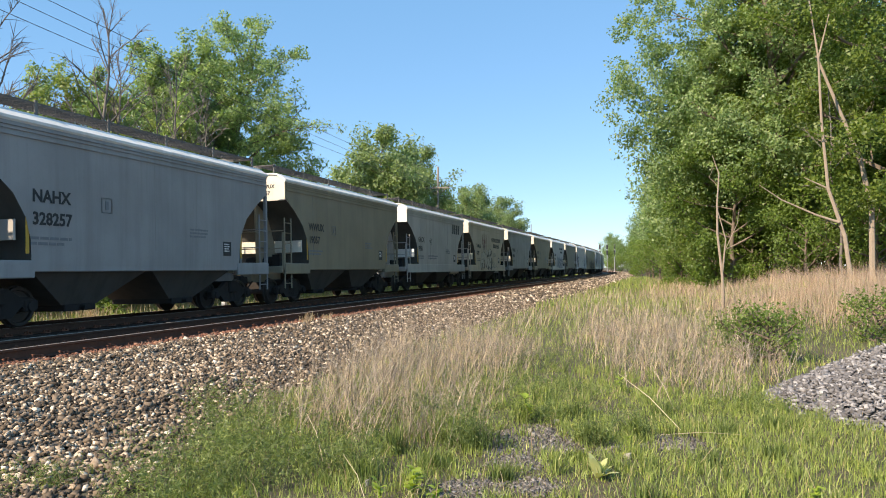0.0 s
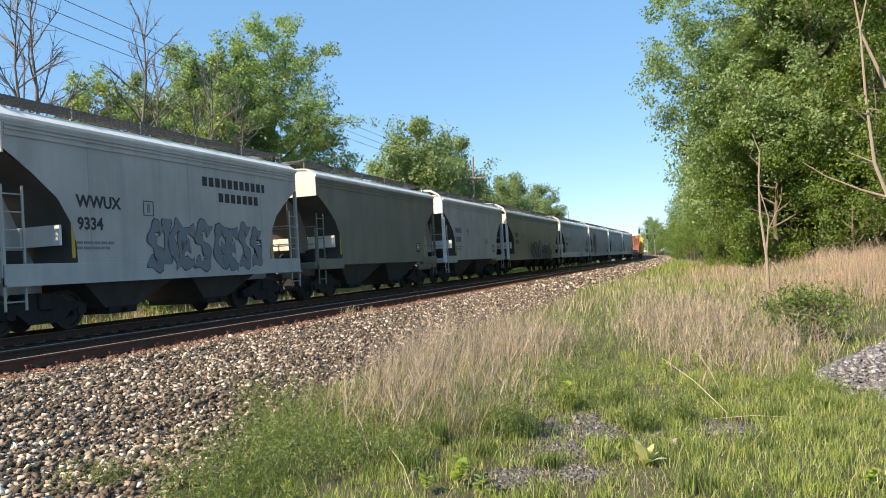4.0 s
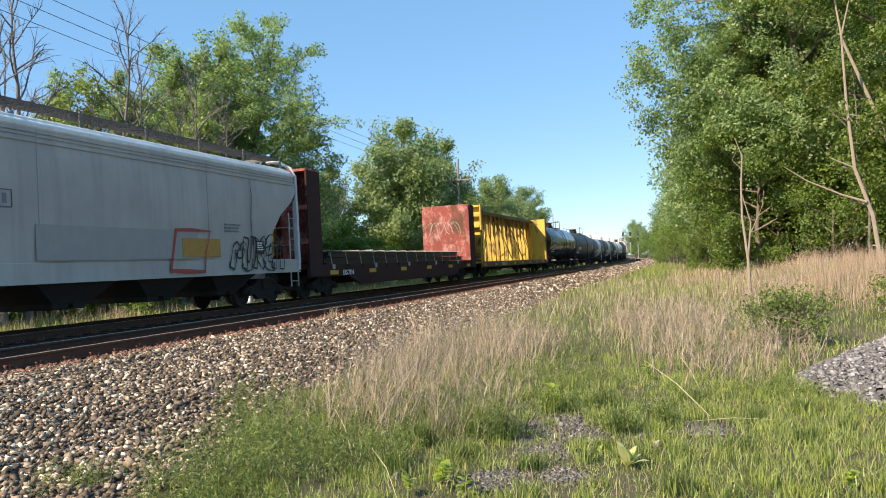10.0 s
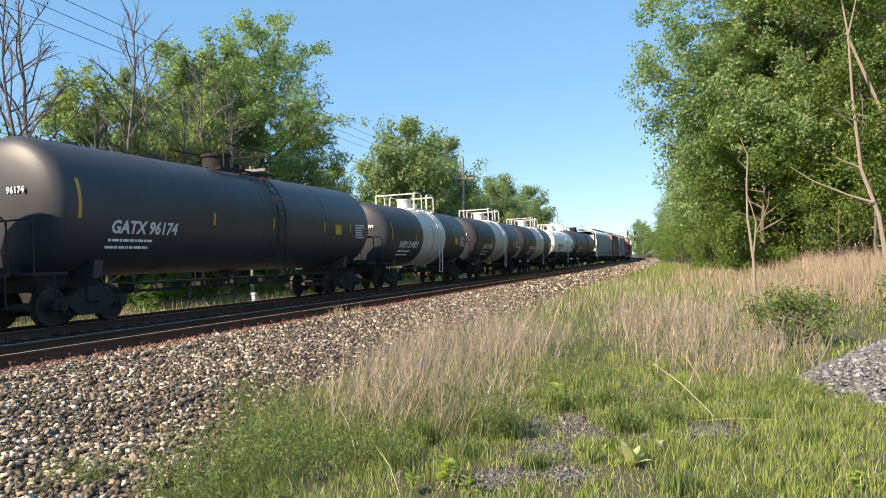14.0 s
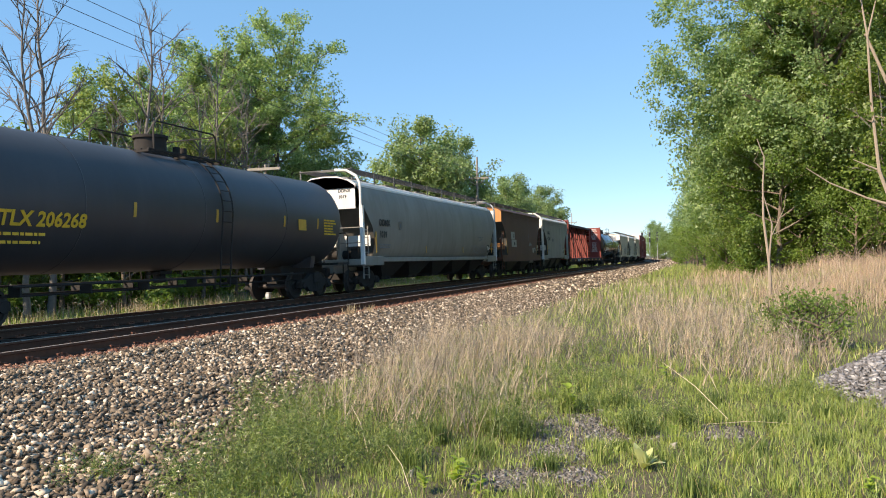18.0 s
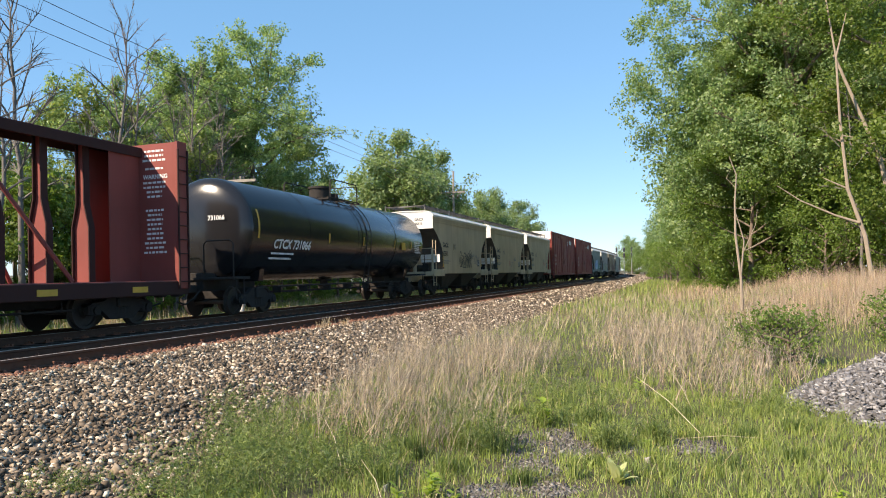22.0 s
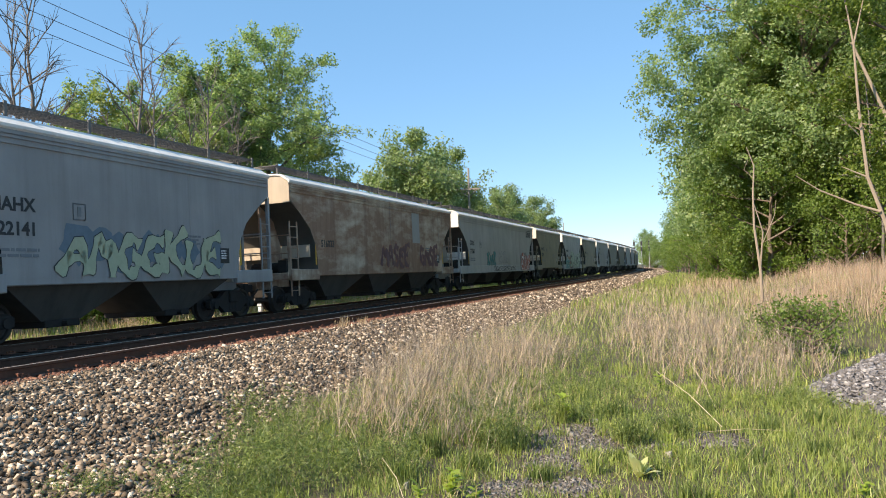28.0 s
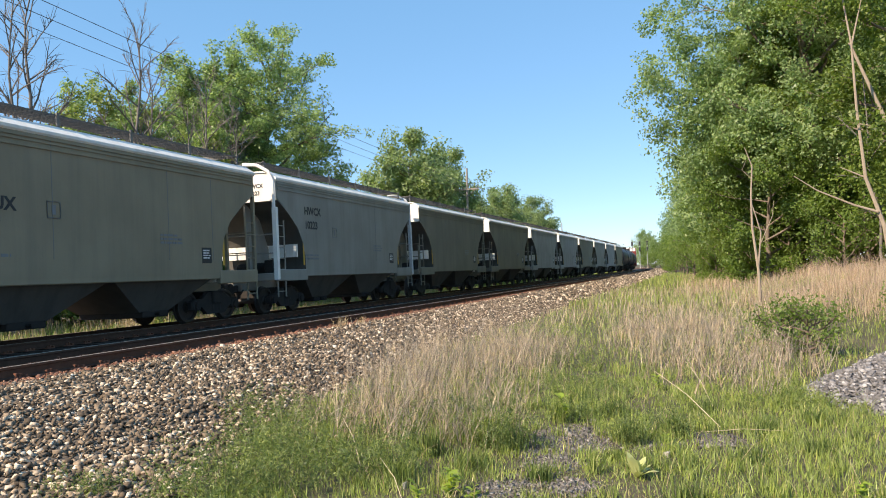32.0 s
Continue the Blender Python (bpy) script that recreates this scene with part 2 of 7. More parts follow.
S_LINE = [-760, -400, -100, -40, -10] + list(range(0, 130, 10)) + list(range(130, 700, 15)) + [800, 900, 1000]


def sweep(profile, u0, tilt=LEAN, lines=S_LINE):
    """Draw an (x, z) outline out along the line at offset u0, on the canted plane."""
    rings = []
    for s in lines:
        ring = []
        for dx, dz in profile:
            x, y, a = on_line(u0 + dx, s)
            ring.append((x, y, bed_z(u0) + dz + tilt * dx))
        rings.append(ring)
    return Geo().rings(rings)


RUST_STEEL = plain("rusty_rail_steel", (0.115, 0.06, 0.04), 0.75, 0.2, 0.4, 12)
BRIGHT_STEEL = plain("polished_rail_head", (0.40, 0.325, 0.26), 0.55, 0.25, 0.15, 4)
TIE_WOOD = plain("creosoted_tie_wood", (0.06, 0.042, 0.033), 0.9, 0, 0.45, 5)
BALLAST_BED = stony("ballast_bed_gravel", [(0, (0.09, 0.078, 0.063)), (1, (0.13, 0.112, 0.095))], 0.95, 22)

RAIL_SECTION = [(-0.075, -0.175), (0.075, -0.175), (0.075, -0.163), (0.012, -0.145), (0.010, -0.05), (0.036, -0.038),
                (0.036, -0.004), (-0.036, -0.004), (-0.036, -0.038), (-0.010, -0.05), (-0.012, -0.145), (-0.075, -0.163)]
HEAD_SECTION = [(-0.024, -0.006), (0.024, -0.006), (0.017, 0.0), (-0.017, 0.0)]


def build_track(name, centre, label):
    t = base(name, label, "railway track", kind="structure")
    for side in (1, -1):
        r = part("rail", sweep(RAIL_SECTION, centre + side * GAUGE / 2), RUST_STEEL, t, "rust-brown steel rail")
        part("rail_head", sweep(HEAD_SECTION, centre + side * GAUGE / 2), BRIGHT_STEEL, r, "polished running surface")
    return t


near_track = build_track("track", NEAR_C, "empty railway track in the shade of the train")
far_track = build_track("track", FAR_C, "railway track under the passing train")
BED = [(-18.6, -0.62), (-16.6, -0.20), (-8.2, -0.20), (-7.4, -0.24), (-6.2, -0.34), (-5.1, -0.49), (-5.1, -0.9), (-18.6, -0.9)]


def build_bed():
    rings = []
    for s in S_LINE:
        ring = []
        for u, z in BED:
            x, y, a = on_line(u, s)
            ring.append((x, y, z + (bed_z(u) if -17 < u < -8 else (bed_z(-16.6) if u < -10 else 0))))
        rings.append(ring)
    g = Geo().rings(rings)
    tagged(part("ballast_bed", g, BALLAST_BED), "shouldered bed of crushed grey ballast stone", "ballast", kind="structure")


build_bed()

# ---- the train ----
SPEED = 19.583
DARK = plain("grimy_running_gear", (0.036, 0.032, 0.029), 0.85, 0.0, 0.35, 5)
WHEEL = plain("worn_wheel_steel", (0.06, 0.05, 0.043), 0.65, 0.4, 0.3, 6)
GALV = plain("weathered_steel_grating", (0.15, 0.145, 0.135), 0.7, 0.2, 0.3, 8)
GRATING = plain("dark_walkway_grating", (0.13, 0.126, 0.12), 0.8, 0.1, 0.3, 8)
SILVER = plain("light_grey_paint", (0.50, 0.51, 0.51), 0.55)
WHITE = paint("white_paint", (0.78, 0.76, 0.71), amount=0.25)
BLACK = paint("black_paint", (0.016, 0.016, 0.018), (0.035, 0.032, 0.03), 0.10, 0.19)
BLACK_DULL = paint("dull_black_paint", (0.044, 0.045, 0.051), (0.075, 0.074, 0.073), 0.3, 0.48)
LETTER_BLACK = plain("black_lettering", (0.02, 0.022, 0.025), 0.6)
LETTER_WHITE = plain("white_lettering", (0.72, 0.72, 0.70), 0.6)
LETTER_YELLOW = plain("yellow_lettering", (0.70, 0.45, 0.03), 0.6)
STRIPE = plain("dull_amber_reflector", (0.56, 0.33, 0.045), 0.6)
BROWN_INK = plain("brown_lettering", (0.15, 0.035, 0.028), 0.6)


def wheelset():
    g = Geo()
    for x in (-0.72, 0.72):
        s = 1 if x > 0 else -1
        prof = [(0.0, x - s * 0.07), (0.47, x - s * 0.07), (0.455, x - s * 0.035), (0.435, x - s * 0.03), (0.425, x + s * 0.07), (0.36, x + s * 0.07),
                (0.34, x + s * 0.02), (0.16, x + s * 0.02), (0.13, x + s * 0.08), (0.0, x + s * 0.08)]
        n = 18
        rings = [[(px, r * math.cos(2 * math.pi * k / n), r * math.sin(2 * math.pi * k / n)) for k in range(n)] for r, px in prof if r > 0]
        g.rings(rings)
    g.cyl((-1.0, 0, 0), (1.0, 0, 0), 0.085, 10)
    return clean(g.mesh("wheelset", 40))


def side_frame():
    outline = [(-1.12, 0.38), (-1.12, 0.56), (-0.95, 0.64), (-0.62, 0.66), (-0.34, 0.83), (0.34, 0.83), (0.62, 0.66), (0.95, 0.64), (1.12, 0.56), (1.12, 0.38),
               (0.78, 0.36), (0.70, 0.46), (0.40, 0.22), (-0.40, 0.22), (-0.70, 0.46), (-0.78, 0.36)]
    g = Geo().prism(outline, "x", -0.07, 0.07)
    for y in (-0.9, 0.9):
        g.box(-0.10, 0.10, y - 0.16, y + 0.16, 0.34, 0.60, 0.02)
        g.cyl((0.06, y, 0.45), (0.15, y, 0.45), 0.11, 10)
    for y in (-0.16, 0, 0.16):
        g.cyl((0.02, y, 0.30), (0.02, y, 0.66), 0.07, 8)
    return clean(g.mesh("side_frame", 30))


M_WHEELSET, M_FRAME = wheelset(), side_frame()
M_BOLSTER = clean(Geo().box(-1.15, 1.15, -0.2, 0.2, 0.5, 0.86, 0.03).mesh("truck"))
M_COUPLER = clean(Geo().box(-0.11, 0.11, -0.62, 0.3, 0.74, 0.98, 0.03).box(-0.17, 0.16, -0.86, -0.58, 0.66, 1.04, 0.05).mesh("coupler"))
M_HOSE = clean(Geo().tube([(0.3, 0, 0.82), (0.3, -0.3, 0.6), (0.2, -0.6, 0.42), (0.05, -0.8, 0.5)], 0.028, 6).mesh("brake_hose", 60))


def running_gear(car, half, inset=1.75, mat=None):
    """Two trucks and two couplers; half is half the length over the body."""
    mat = mat or DARK
    for s in (-1, 1):
        t = part("truck", M_BOLSTER, mat, car, "grimy black four-wheel truck", at=pose(0, s * (half - inset), 0))
        for x in (-1, 1):
            part("side_frame", M_FRAME, mat, t, at=pose(x * 1.0, 0, 0, 0, 0, 0 if x > 0 else 180))
        for y in (-0.9, 0.9):
            part("wheelset", M_WHEELSET, WHEEL, t, at=pose(0, y, 0.45))
        turn = 0 if s < 0 else 180
        part("coupler", M_COUPLER, mat, car, at=pose(0, s * half, 0, 0, 0, turn))
        part("brake_hose", M_HOSE, mat, car, at=pose(0, s * half, 0, 0, 0, turn))


def ladder(x, y0, y1, z0, z1, rungs, r=0.022, out=0.06):
    """A ladder on the side face at x, between y0 and y1."""
    g = Geo()
    for y in (y0, y1):
        g.box(x, x + 0.035, y - 0.02, y + 0.02, z0, z1)
    for k in range(rungs):
        z = z0 + (z1 - z0) * (k + 0.5) / rungs
        g.cyl((x + 0.02, y0, z), (x + 0.02, y1, z), r * 0.7, 6)
    return g


TEXT_CACHE = {}


def text_mesh(body, size):
    if (body, size) not in TEXT_CACHE:
        c = bpy.data.curves.new("lettering", 'FONT')
        c.body, c.size, c.resolution_u, c.extrude, c.offset = body, size, 2, 0.002, 0.03 * size
        ob = bpy.data.objects.new("lettering", c)
        m = bpy.data.meshes.new_from_object(ob)
        m.name = "lettering"
        m.materials.clear()
        bpy.data.objects.remove(ob)
        TEXT_CACHE[body, size] = m
    return TEXT_CACHE[body, size]


def letter(car, body, size, x, y, z, mat, slope=0.0, stretch=1.0):
    """Lettering on the near side; reads along +y."""
    ob = part("lettering", text_mesh(body, size), mat, car, at=pose(x, y, z, 90 - slope, 0, 90))
    return ob


def bars(car, x, y, z, w, rows, size, mat, slope=0.0, gap=1.9, seed=1, name="lettering"):
    """Unreadable small writing, as broken bars."""
    rng = random.Random(seed)
    g = Geo()
    for k in range(rows):
        p = 0.0
        end = w * rng.uniform(0.7, 1.0)
        while p < end:
            q = min(p + rng.uniform(1.2, 4.5) * size, end)
            zz = -k * size * gap
            xo = -math.tan(radians(slope)) * zz
            g.box(xo - 0.002, xo + 0.003, p, q, zz - size, zz)
            p = q + size * 0.6
    return part(name, g, mat, car, at=pose(x, y, z))


def panel(car, name, mat, x, y, z, w, h, label="", slope=0.0, t=0.004):
    """A thin plate or painted patch on the near side, lower corner at (y, z)."""
    g = Geo().box(-t, t, 0, w, 0, h)
    return part(name, g, mat, car, label, at=pose(x, y, z, 0, slope, 0))


def key_car(car, s):
    """Rows of walk() for a car whose middle stands s metres along the line at 0 s."""
    rows = []
    for k in range(33):
        a, b = (on_line(FAR_C, s - SPEED * k + d) for d in (-4.5, 4.5))
        turn = math.degrees(math.atan2(-(b[0] - a[0]), b[1] - a[1]))
        rows.append((k, pose((a[0] + b[0]) / 2, (a[1] + b[1]) / 2, bed_z(FAR_C), 0, -1.4, turn)))
    walk(car, rows)


MOVING = []


# paints of the cars
GREY_LT = paint("pale_grey_paint", (0.43, 0.405, 0.365), amount=0.30)
GREY_BL = paint("blue_grey_paint", (0.315, 0.308, 0.298), amount=0.35)
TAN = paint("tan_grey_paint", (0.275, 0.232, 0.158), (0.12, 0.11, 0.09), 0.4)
OLIVE = paint("olive_grey_paint", (0.20, 0.18, 0.135), (0.09, 0.085, 0.065), 0.4)
CREAM = paint("cream_paint", (0.49, 0.39, 0.255), amount=0.30)
BEIGE = paint("beige_paint", (0.51, 0.435, 0.335), amount=0.30)
GREENISH = paint("green_grey_paint", (0.22, 0.25, 0.225), amount=0.4)
BROWN = paint("brown_paint", (0.115, 0.052, 0.036), (0.05, 0.035, 0.03), 0.4)
ORANGE = paint("faded_orange_paint", (0.55, 0.26, 0.10), (0.20, 0.10, 0.05), 0.4)
RUSTY, n_, l_, p_ = noded("rust_eaten_paint")        # brown rust in flat bands, cream paint left between
patch_ = noise_of(n_, l_, 0.9, 7, 0.66, (1.0, 0.55, 1.5))
run_ = noise_of(n_, l_, 1.0, 5, 0.65, (2.0, 2.4, 0.15))
c_ = mixed(n_, l_, ramp(n_, l_, patch_, [(0.44, (0, 0, 0)), (0.62, (0.85, 0.85, 0.85))]), mixed(n_, l_, noise_of(n_, l_, 5, 5, 0.7), (0.215, 0.118, 0.07), (0.33, 0.21, 0.135)), (0.56, 0.46, 0.34))
c_ = mixed(n_, l_, ramp(n_, l_, run_, [(0.48, (0, 0, 0)), (0.72, (0.7, 0.7, 0.7))]), c_, (0.175, 0.092, 0.055))
l_.new(c_, p_.inputs["Base Color"])
p_.inputs["Roughness"].default_value = 0.8
bumped(n_, l_, p_, patch_, 0.15, 0.01)
RED = paint("red_boxcar_paint", (0.25, 0.054, 0.046), (0.10, 0.03, 0.025), 0.35, 0.6)
RED_BEAM = paint("red_oxide_paint", (0.24, 0.066, 0.055), (0.12, 0.04, 0.03), 0.35, 0.6)
MAROON = paint("scuffed_maroon_paint", (0.32, 0.085, 0.062), (0.07, 0.035, 0.03), 0.6, 0.75, rust=0.32, scuff=0.6)
# darkened maroon: shade on the side-facing steel is in this colour, besides grime
MAROON_SHADED = paint("shaded_grimy_maroon_paint", (0.05, 0.022, 0.019), (0.03, 0.02, 0.02), 0.5, 0.8)
YELLOW = paint("scraped_yellow_paint", (0.64, 0.45, 0.085), (0.13, 0.08, 0.04), 0.75, 0.65, rust=0.27)
TANK_WHITE = paint("tank_white_paint", (0.84, 0.835, 0.80), amount=0.25, rough=0.35)
STEEL_LOAD = plain("dark_steel_bars", (0.035, 0.035, 0.04), 0.5, 0.4, 0.4, 3)
STRAP = plain("pale_strap", (0.35, 0.34, 0.32), 0.6)
AMBER = plain("amber_patch", (0.42, 0.225, 0.05), 0.7, 0, 0.3, 8)
GREY_PATCH = plain("grey_patch", (0.315, 0.305, 0.28), 0.7, 0, 0.15, 3)
SMUDGE, n_, l_, p_ = noded("soot_smudge")          # fades out towards its rim
p_.inputs["Base Color"].default_value = (0.085, 0.074, 0.062, 1)
p_.inputs["Roughness"].default_value = 0.9
tc_ = n_.new("ShaderNodeTexCoord")
mp_ = n_.new("ShaderNodeMapping")
mp_.inputs["Scale"].default_value = (0, 0.62, 0.58)
gr_ = n_.new("ShaderNodeTexGradient")
gr_.gradient_type = 'SPHERICAL'
l_.new(tc_.outputs["Object"], mp_.inputs[0])
l_.new(mp_.outputs[0], gr_.inputs[0])
rag_ = mixed(n_, l_, 0.42, gr_.outputs["Fac"], noise_of(n_, l_, 1.6, 6, 0.65, (1, 1, 0.5)), 'LINEAR_LIGHT')
l_.new(ramp(n_, l_, rag_, [(0.02, (0, 0, 0)), (0.55, (0.8, 0.8, 0.8))]), p_.inputs["Alpha"])
INK = {
    "black": LETTER_BLACK, "white": LETTER_WHITE, "brown": BROWN_INK,
    "lime": plain("lime_spray_paint", (0.38, 0.42, 0.28), 0.6), "sage": plain("sage_spray_paint", (0.36, 0.45, 0.33), 0.5),
    "blue": plain("blue_spray_paint", (0.05, 0.20, 0.62), 0.5), "teal": plain("teal_spray_paint", (0.03, 0.20, 0.20), 0.5),
    "rust": plain("rust_spray_paint", (0.30, 0.12, 0.05), 0.6), "smoke": plain("smoke_spray_paint", (0.17, 0.18, 0.19), 0.6),
    "steel": plain("dull_blue_spray_paint", (0.12, 0.17, 0.21), 0.6), "sky": plain("pale_blue_spray_paint", (0.35, 0.50, 0.62), 0.5), "red": plain("red_spray_paint", (0.38, 0.06, 0.05), 0.5),
    "pinkish": plain("faded_red_spray_paint", (0.42, 0.15, 0.11), 0.7),
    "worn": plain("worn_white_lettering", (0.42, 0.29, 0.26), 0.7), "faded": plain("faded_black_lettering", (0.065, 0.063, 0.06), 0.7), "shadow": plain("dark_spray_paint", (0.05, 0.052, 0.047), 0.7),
    "bone": plain("bone_spray_paint", (0.46, 0.43, 0.37), 0.6),
    "pink": plain("dull_pink_spray_paint", (0.17, 0.095, 0.09), 0.75),
}

# discharge bays: shade below the body painted in, instead of the car's own colour
BAY_SHADE = paint("shaded_bay_steel", (0.085, 0.078, 0.068), (0.03, 0.027, 0.025), 0.6, 0.85)
# slope sheets darker than the car: shade under the end overhang is in the colour
SLOPE = paint("shade_darkened_slope_sheet", (0.11, 0.103, 0.09), (0.05, 0.045, 0.04), 0.5, 0.8)
# for car ends: their sun brightness is put into the paint
SUNLIT_IVORY = paint("sunlit_ivory_paint", (0.76, 0.70, 0.58), amount=0.25)
MID_GREY = paint("mid_grey_paint", (0.275, 0.262, 0.228), amount=0.35)
FLAT_PROFILE = [(1.585, 1.30), (1.595, 1.50), (1.60, 1.85), (1.60, 2.3), (1.60, 2.8), (1.60, 3.3), (1.60, 3.7), (1.60, 4.05), (1.60, 4.36)]
ROUND_PROFILE = [(1.56, 1.30), (1.585, 1.55), (1.60, 1.9), (1.62, 2.4), (1.63, 2.9), (1.62, 3.35), (1.60, 3.7), (1.55, 4.05), (1.51, 4.33)]
BARREL_PROFILE = [(0.95, 1.02), (1.25, 1.25), (1.44, 1.6), (1.56, 2.05), (1.61, 2.6), (1.61, 3.1), (1.56, 3.55), (1.46, 3.95), (1.30, 4.25)]


def hopper(s, length, paint_mat, label, style="flat", end_mat=None, mark="", number="", ink=None, sill="thin", hoop=False, bays=2,
           panel_z=3.62, inset=1.75, seed=0, roof_z=4.62, stripe=True, brakes=True, sill_mat=None, shift=0.0, lift=0.0):
    """A covered hopper whose upper near corner stands s metres along the line at 0 s."""
    rng = random.Random(seed)
    ink = ink or LETTER_BLACK
    car = base("covered_hopper_car", label, "freight car", "cars of the freight train")
    # end_mat is often paler than the sides, with the sunlight painted in
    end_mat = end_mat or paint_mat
    half = length / 2
    prof = {"flat": FLAT_PROFILE, "round": ROUND_PROFILE, "barrel": BARREL_PROFILE}[style]
    z0, eave = prof[0][1], prof[-1]

    def end_y(z):
        q = min(1.0, (z - z0) / (panel_z - z0))
        return half - 0.06 - inset * (1 - q ** 3.0)

    # side sheets, one for each side
    for sx_ in (1, -1):
        vs, fs = [], []
        cols = 9
        for x, z in prof:
            e = end_y(z)
            vs += [(sx_ * x, -e + 2 * e * k / cols, z) for k in range(cols + 1)]
        for i in range(len(prof) - 1):
            fs += [(i * (cols + 1) + k, i * (cols + 1) + k + 1, (i + 1) * (cols + 1) + k + 1, (i + 1) * (cols + 1) + k) for k in range(cols)]
        part("side_sheet", Geo().add(vs, fs), paint_mat, car, smooth=25)
    # roof
    ex, ez = eave
    roof = [(ex + 0.02, ez - 0.09), (ex + 0.04, ez - 0.07), (ex + 0.04, ez - 0.01), (ex - 0.28, ez + 0.20), (ex - 0.5, ez + 0.225), (ex * 0.45, ez + (roof_z - ez) * 0.9), (0, roof_z)]
    roof = roof + [(-x, z) for x, z in roof[-2::-1]]
    roof = roof + [(x * 0.97, z - 0.05) for x, z in roof[::-1]]
    # white whatever the car's colour: the sun's glare on the eave is painted in
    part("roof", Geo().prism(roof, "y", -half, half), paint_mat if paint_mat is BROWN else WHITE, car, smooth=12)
    # the top chord below the eave
    if style != "barrel":
        for sx_ in (1, -1):
            g = Geo()
            for k, (za, zb_, out) in enumerate(((0.40, 0.34, 0.022), (0.28, 0.235, 0.014), (0.20, 0.155, 0.02))):
                xa = sx_ * (float(np.interp(ez - za, [q[1] for q in prof], [q[0] for q in prof])) + out * 0.5)
                g.box(xa - 0.02, xa + 0.02, -half + 0.1, half - 0.1, ez - za, ez - zb_)
            part("top_chord", g, paint_mat, car)
    # hatches
    for k in range(3 if length < 14 else 5):
        y = -half + length * (k + 0.5) / (3 if length < 14 else 5)
        part("roof_hatch", Geo().box(-0.42, 0.42, y - 0.7, y + 0.7, roof_z - 0.08, roof_z + 0.09, 0.03), GALV, car)
    # running boards on posts
    for sx_ in (1, -1):
        g = Geo()
        zb = roof_z + 0.23
        for dx in np.linspace(0.46, 1.12, 9):
            g.box(sx_ * dx - 0.012, sx_ * dx + 0.012, -half + 0.05, half - 0.05, zb, zb + 0.035)
        n = int(length / 0.28)
        for k in range(n + 1):
            y = -half + 0.06 + (length - 0.12) * k / n
            g.box(sx_ * 0.79 - 0.34, sx_ * 0.79 + 0.34, y - 0.012, y + 0.012, zb + 0.005, zb + 0.03)
        w = part("running_board", g, GRATING, car, "dark steel grating walkway")
        n = max(5, int(length / 2.1))
        for k in range(n + 1):
            y = -half + 0.15 + (length - 0.3) * k / n
            zl = ez + (roof_z - ez) * 0.52
            part("bracket", Geo().box(sx_ * 1.13 - 0.02, sx_ * 1.13 + 0.02, y - 0.035, y + 0.035, zl - 0.02, zb + 0.08), GALV, w)
    for s_ in (-1, 1):
        g = Geo()
        for k in range(5):
            y = s_ * (half - 0.1 - 0.11 * k)
            g.box(-1.0, 1.0, y - 0.015, y + 0.015, roof_z + 0.235, roof_z + 0.262)
        part("crosswalk", g, GALV, car)
    # ends
    for s_ in (-1, 1):
        y = s_ * (half - 0.07)
        top = [(ex - 0.02, ez - 0.08), (ex - 0.30, ez + 0.13), (ex - 0.5, ez + 0.16), (ex * 0.45, ez + (roof_z - ez) * 0.9 - 0.05), (0, roof_z - 0.05)]
        outline = [(ex - 0.02, panel_z)] + top + [(-x, z) for x, z in top[-2::-1]] + [(-ex + 0.02, panel_z)]
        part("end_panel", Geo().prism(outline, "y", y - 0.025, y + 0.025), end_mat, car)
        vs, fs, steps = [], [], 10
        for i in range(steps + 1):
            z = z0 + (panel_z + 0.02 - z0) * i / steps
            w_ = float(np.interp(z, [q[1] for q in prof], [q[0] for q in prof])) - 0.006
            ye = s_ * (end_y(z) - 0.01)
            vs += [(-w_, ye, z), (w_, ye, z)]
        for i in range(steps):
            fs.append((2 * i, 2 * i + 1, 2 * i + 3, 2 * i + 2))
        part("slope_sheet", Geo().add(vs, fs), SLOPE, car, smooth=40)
        # pale plate added just where the low sunlit band on the end falls
        yw = s_ * (half - inset + 0.24)
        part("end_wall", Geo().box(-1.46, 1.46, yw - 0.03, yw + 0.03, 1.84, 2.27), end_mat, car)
        part("end_fin", Geo().prism([(s_ * (half - 0.22), 1.3), (s_ * (half - 0.12), panel_z), (s_ * (end_y(3.2) - 0.1), 3.2), (s_ * (end_y(1.5) - 0.1), 1.3)], "x", 0.32, 0.38), paint_mat, car)
        part("end_web", Geo().box(-1.42, 1.42, s_ * (half - inset - 0.12) - 0.03, s_ * (half - inset - 0.12) + 0.03, 1.1, 1.40), end_mat, car)
        g = Geo().box(-1.5, 1.5, s_ * (half - 0.02) - 0.09, s_ * (half - 0.02) + 0.09, 1.08, 1.32, 0.02)
        g.box(-0.28, 0.28, min(s_ * (half - 2.1), s_ * (half + 0.02)), max(s_ * (half - 2.1), s_ * (half + 0.02)), 0.78, 1.16, 0.02)
        part("end_sill", g, paint_mat, car)
        for x in (-1.52, -0.55, 0.55, 1.52):
            part("end_post", Geo().box(x - 0.045, x + 0.045, s_ * half - 0.05 - s_ * 0.02, s_ * half + 0.05 - s_ * 0.02, 1.2, 2.5 if s_ < 0 else panel_z + 0.05), paint_mat, car)
        g = Geo()
        for z in (1.95, 2.55):
            g.cyl((-1.52, s_ * half, z), (1.52, s_ * half, z), 0.018, 6)
        part("grab_rail", g, paint_mat, car)
        if hoop:
            g = Geo()
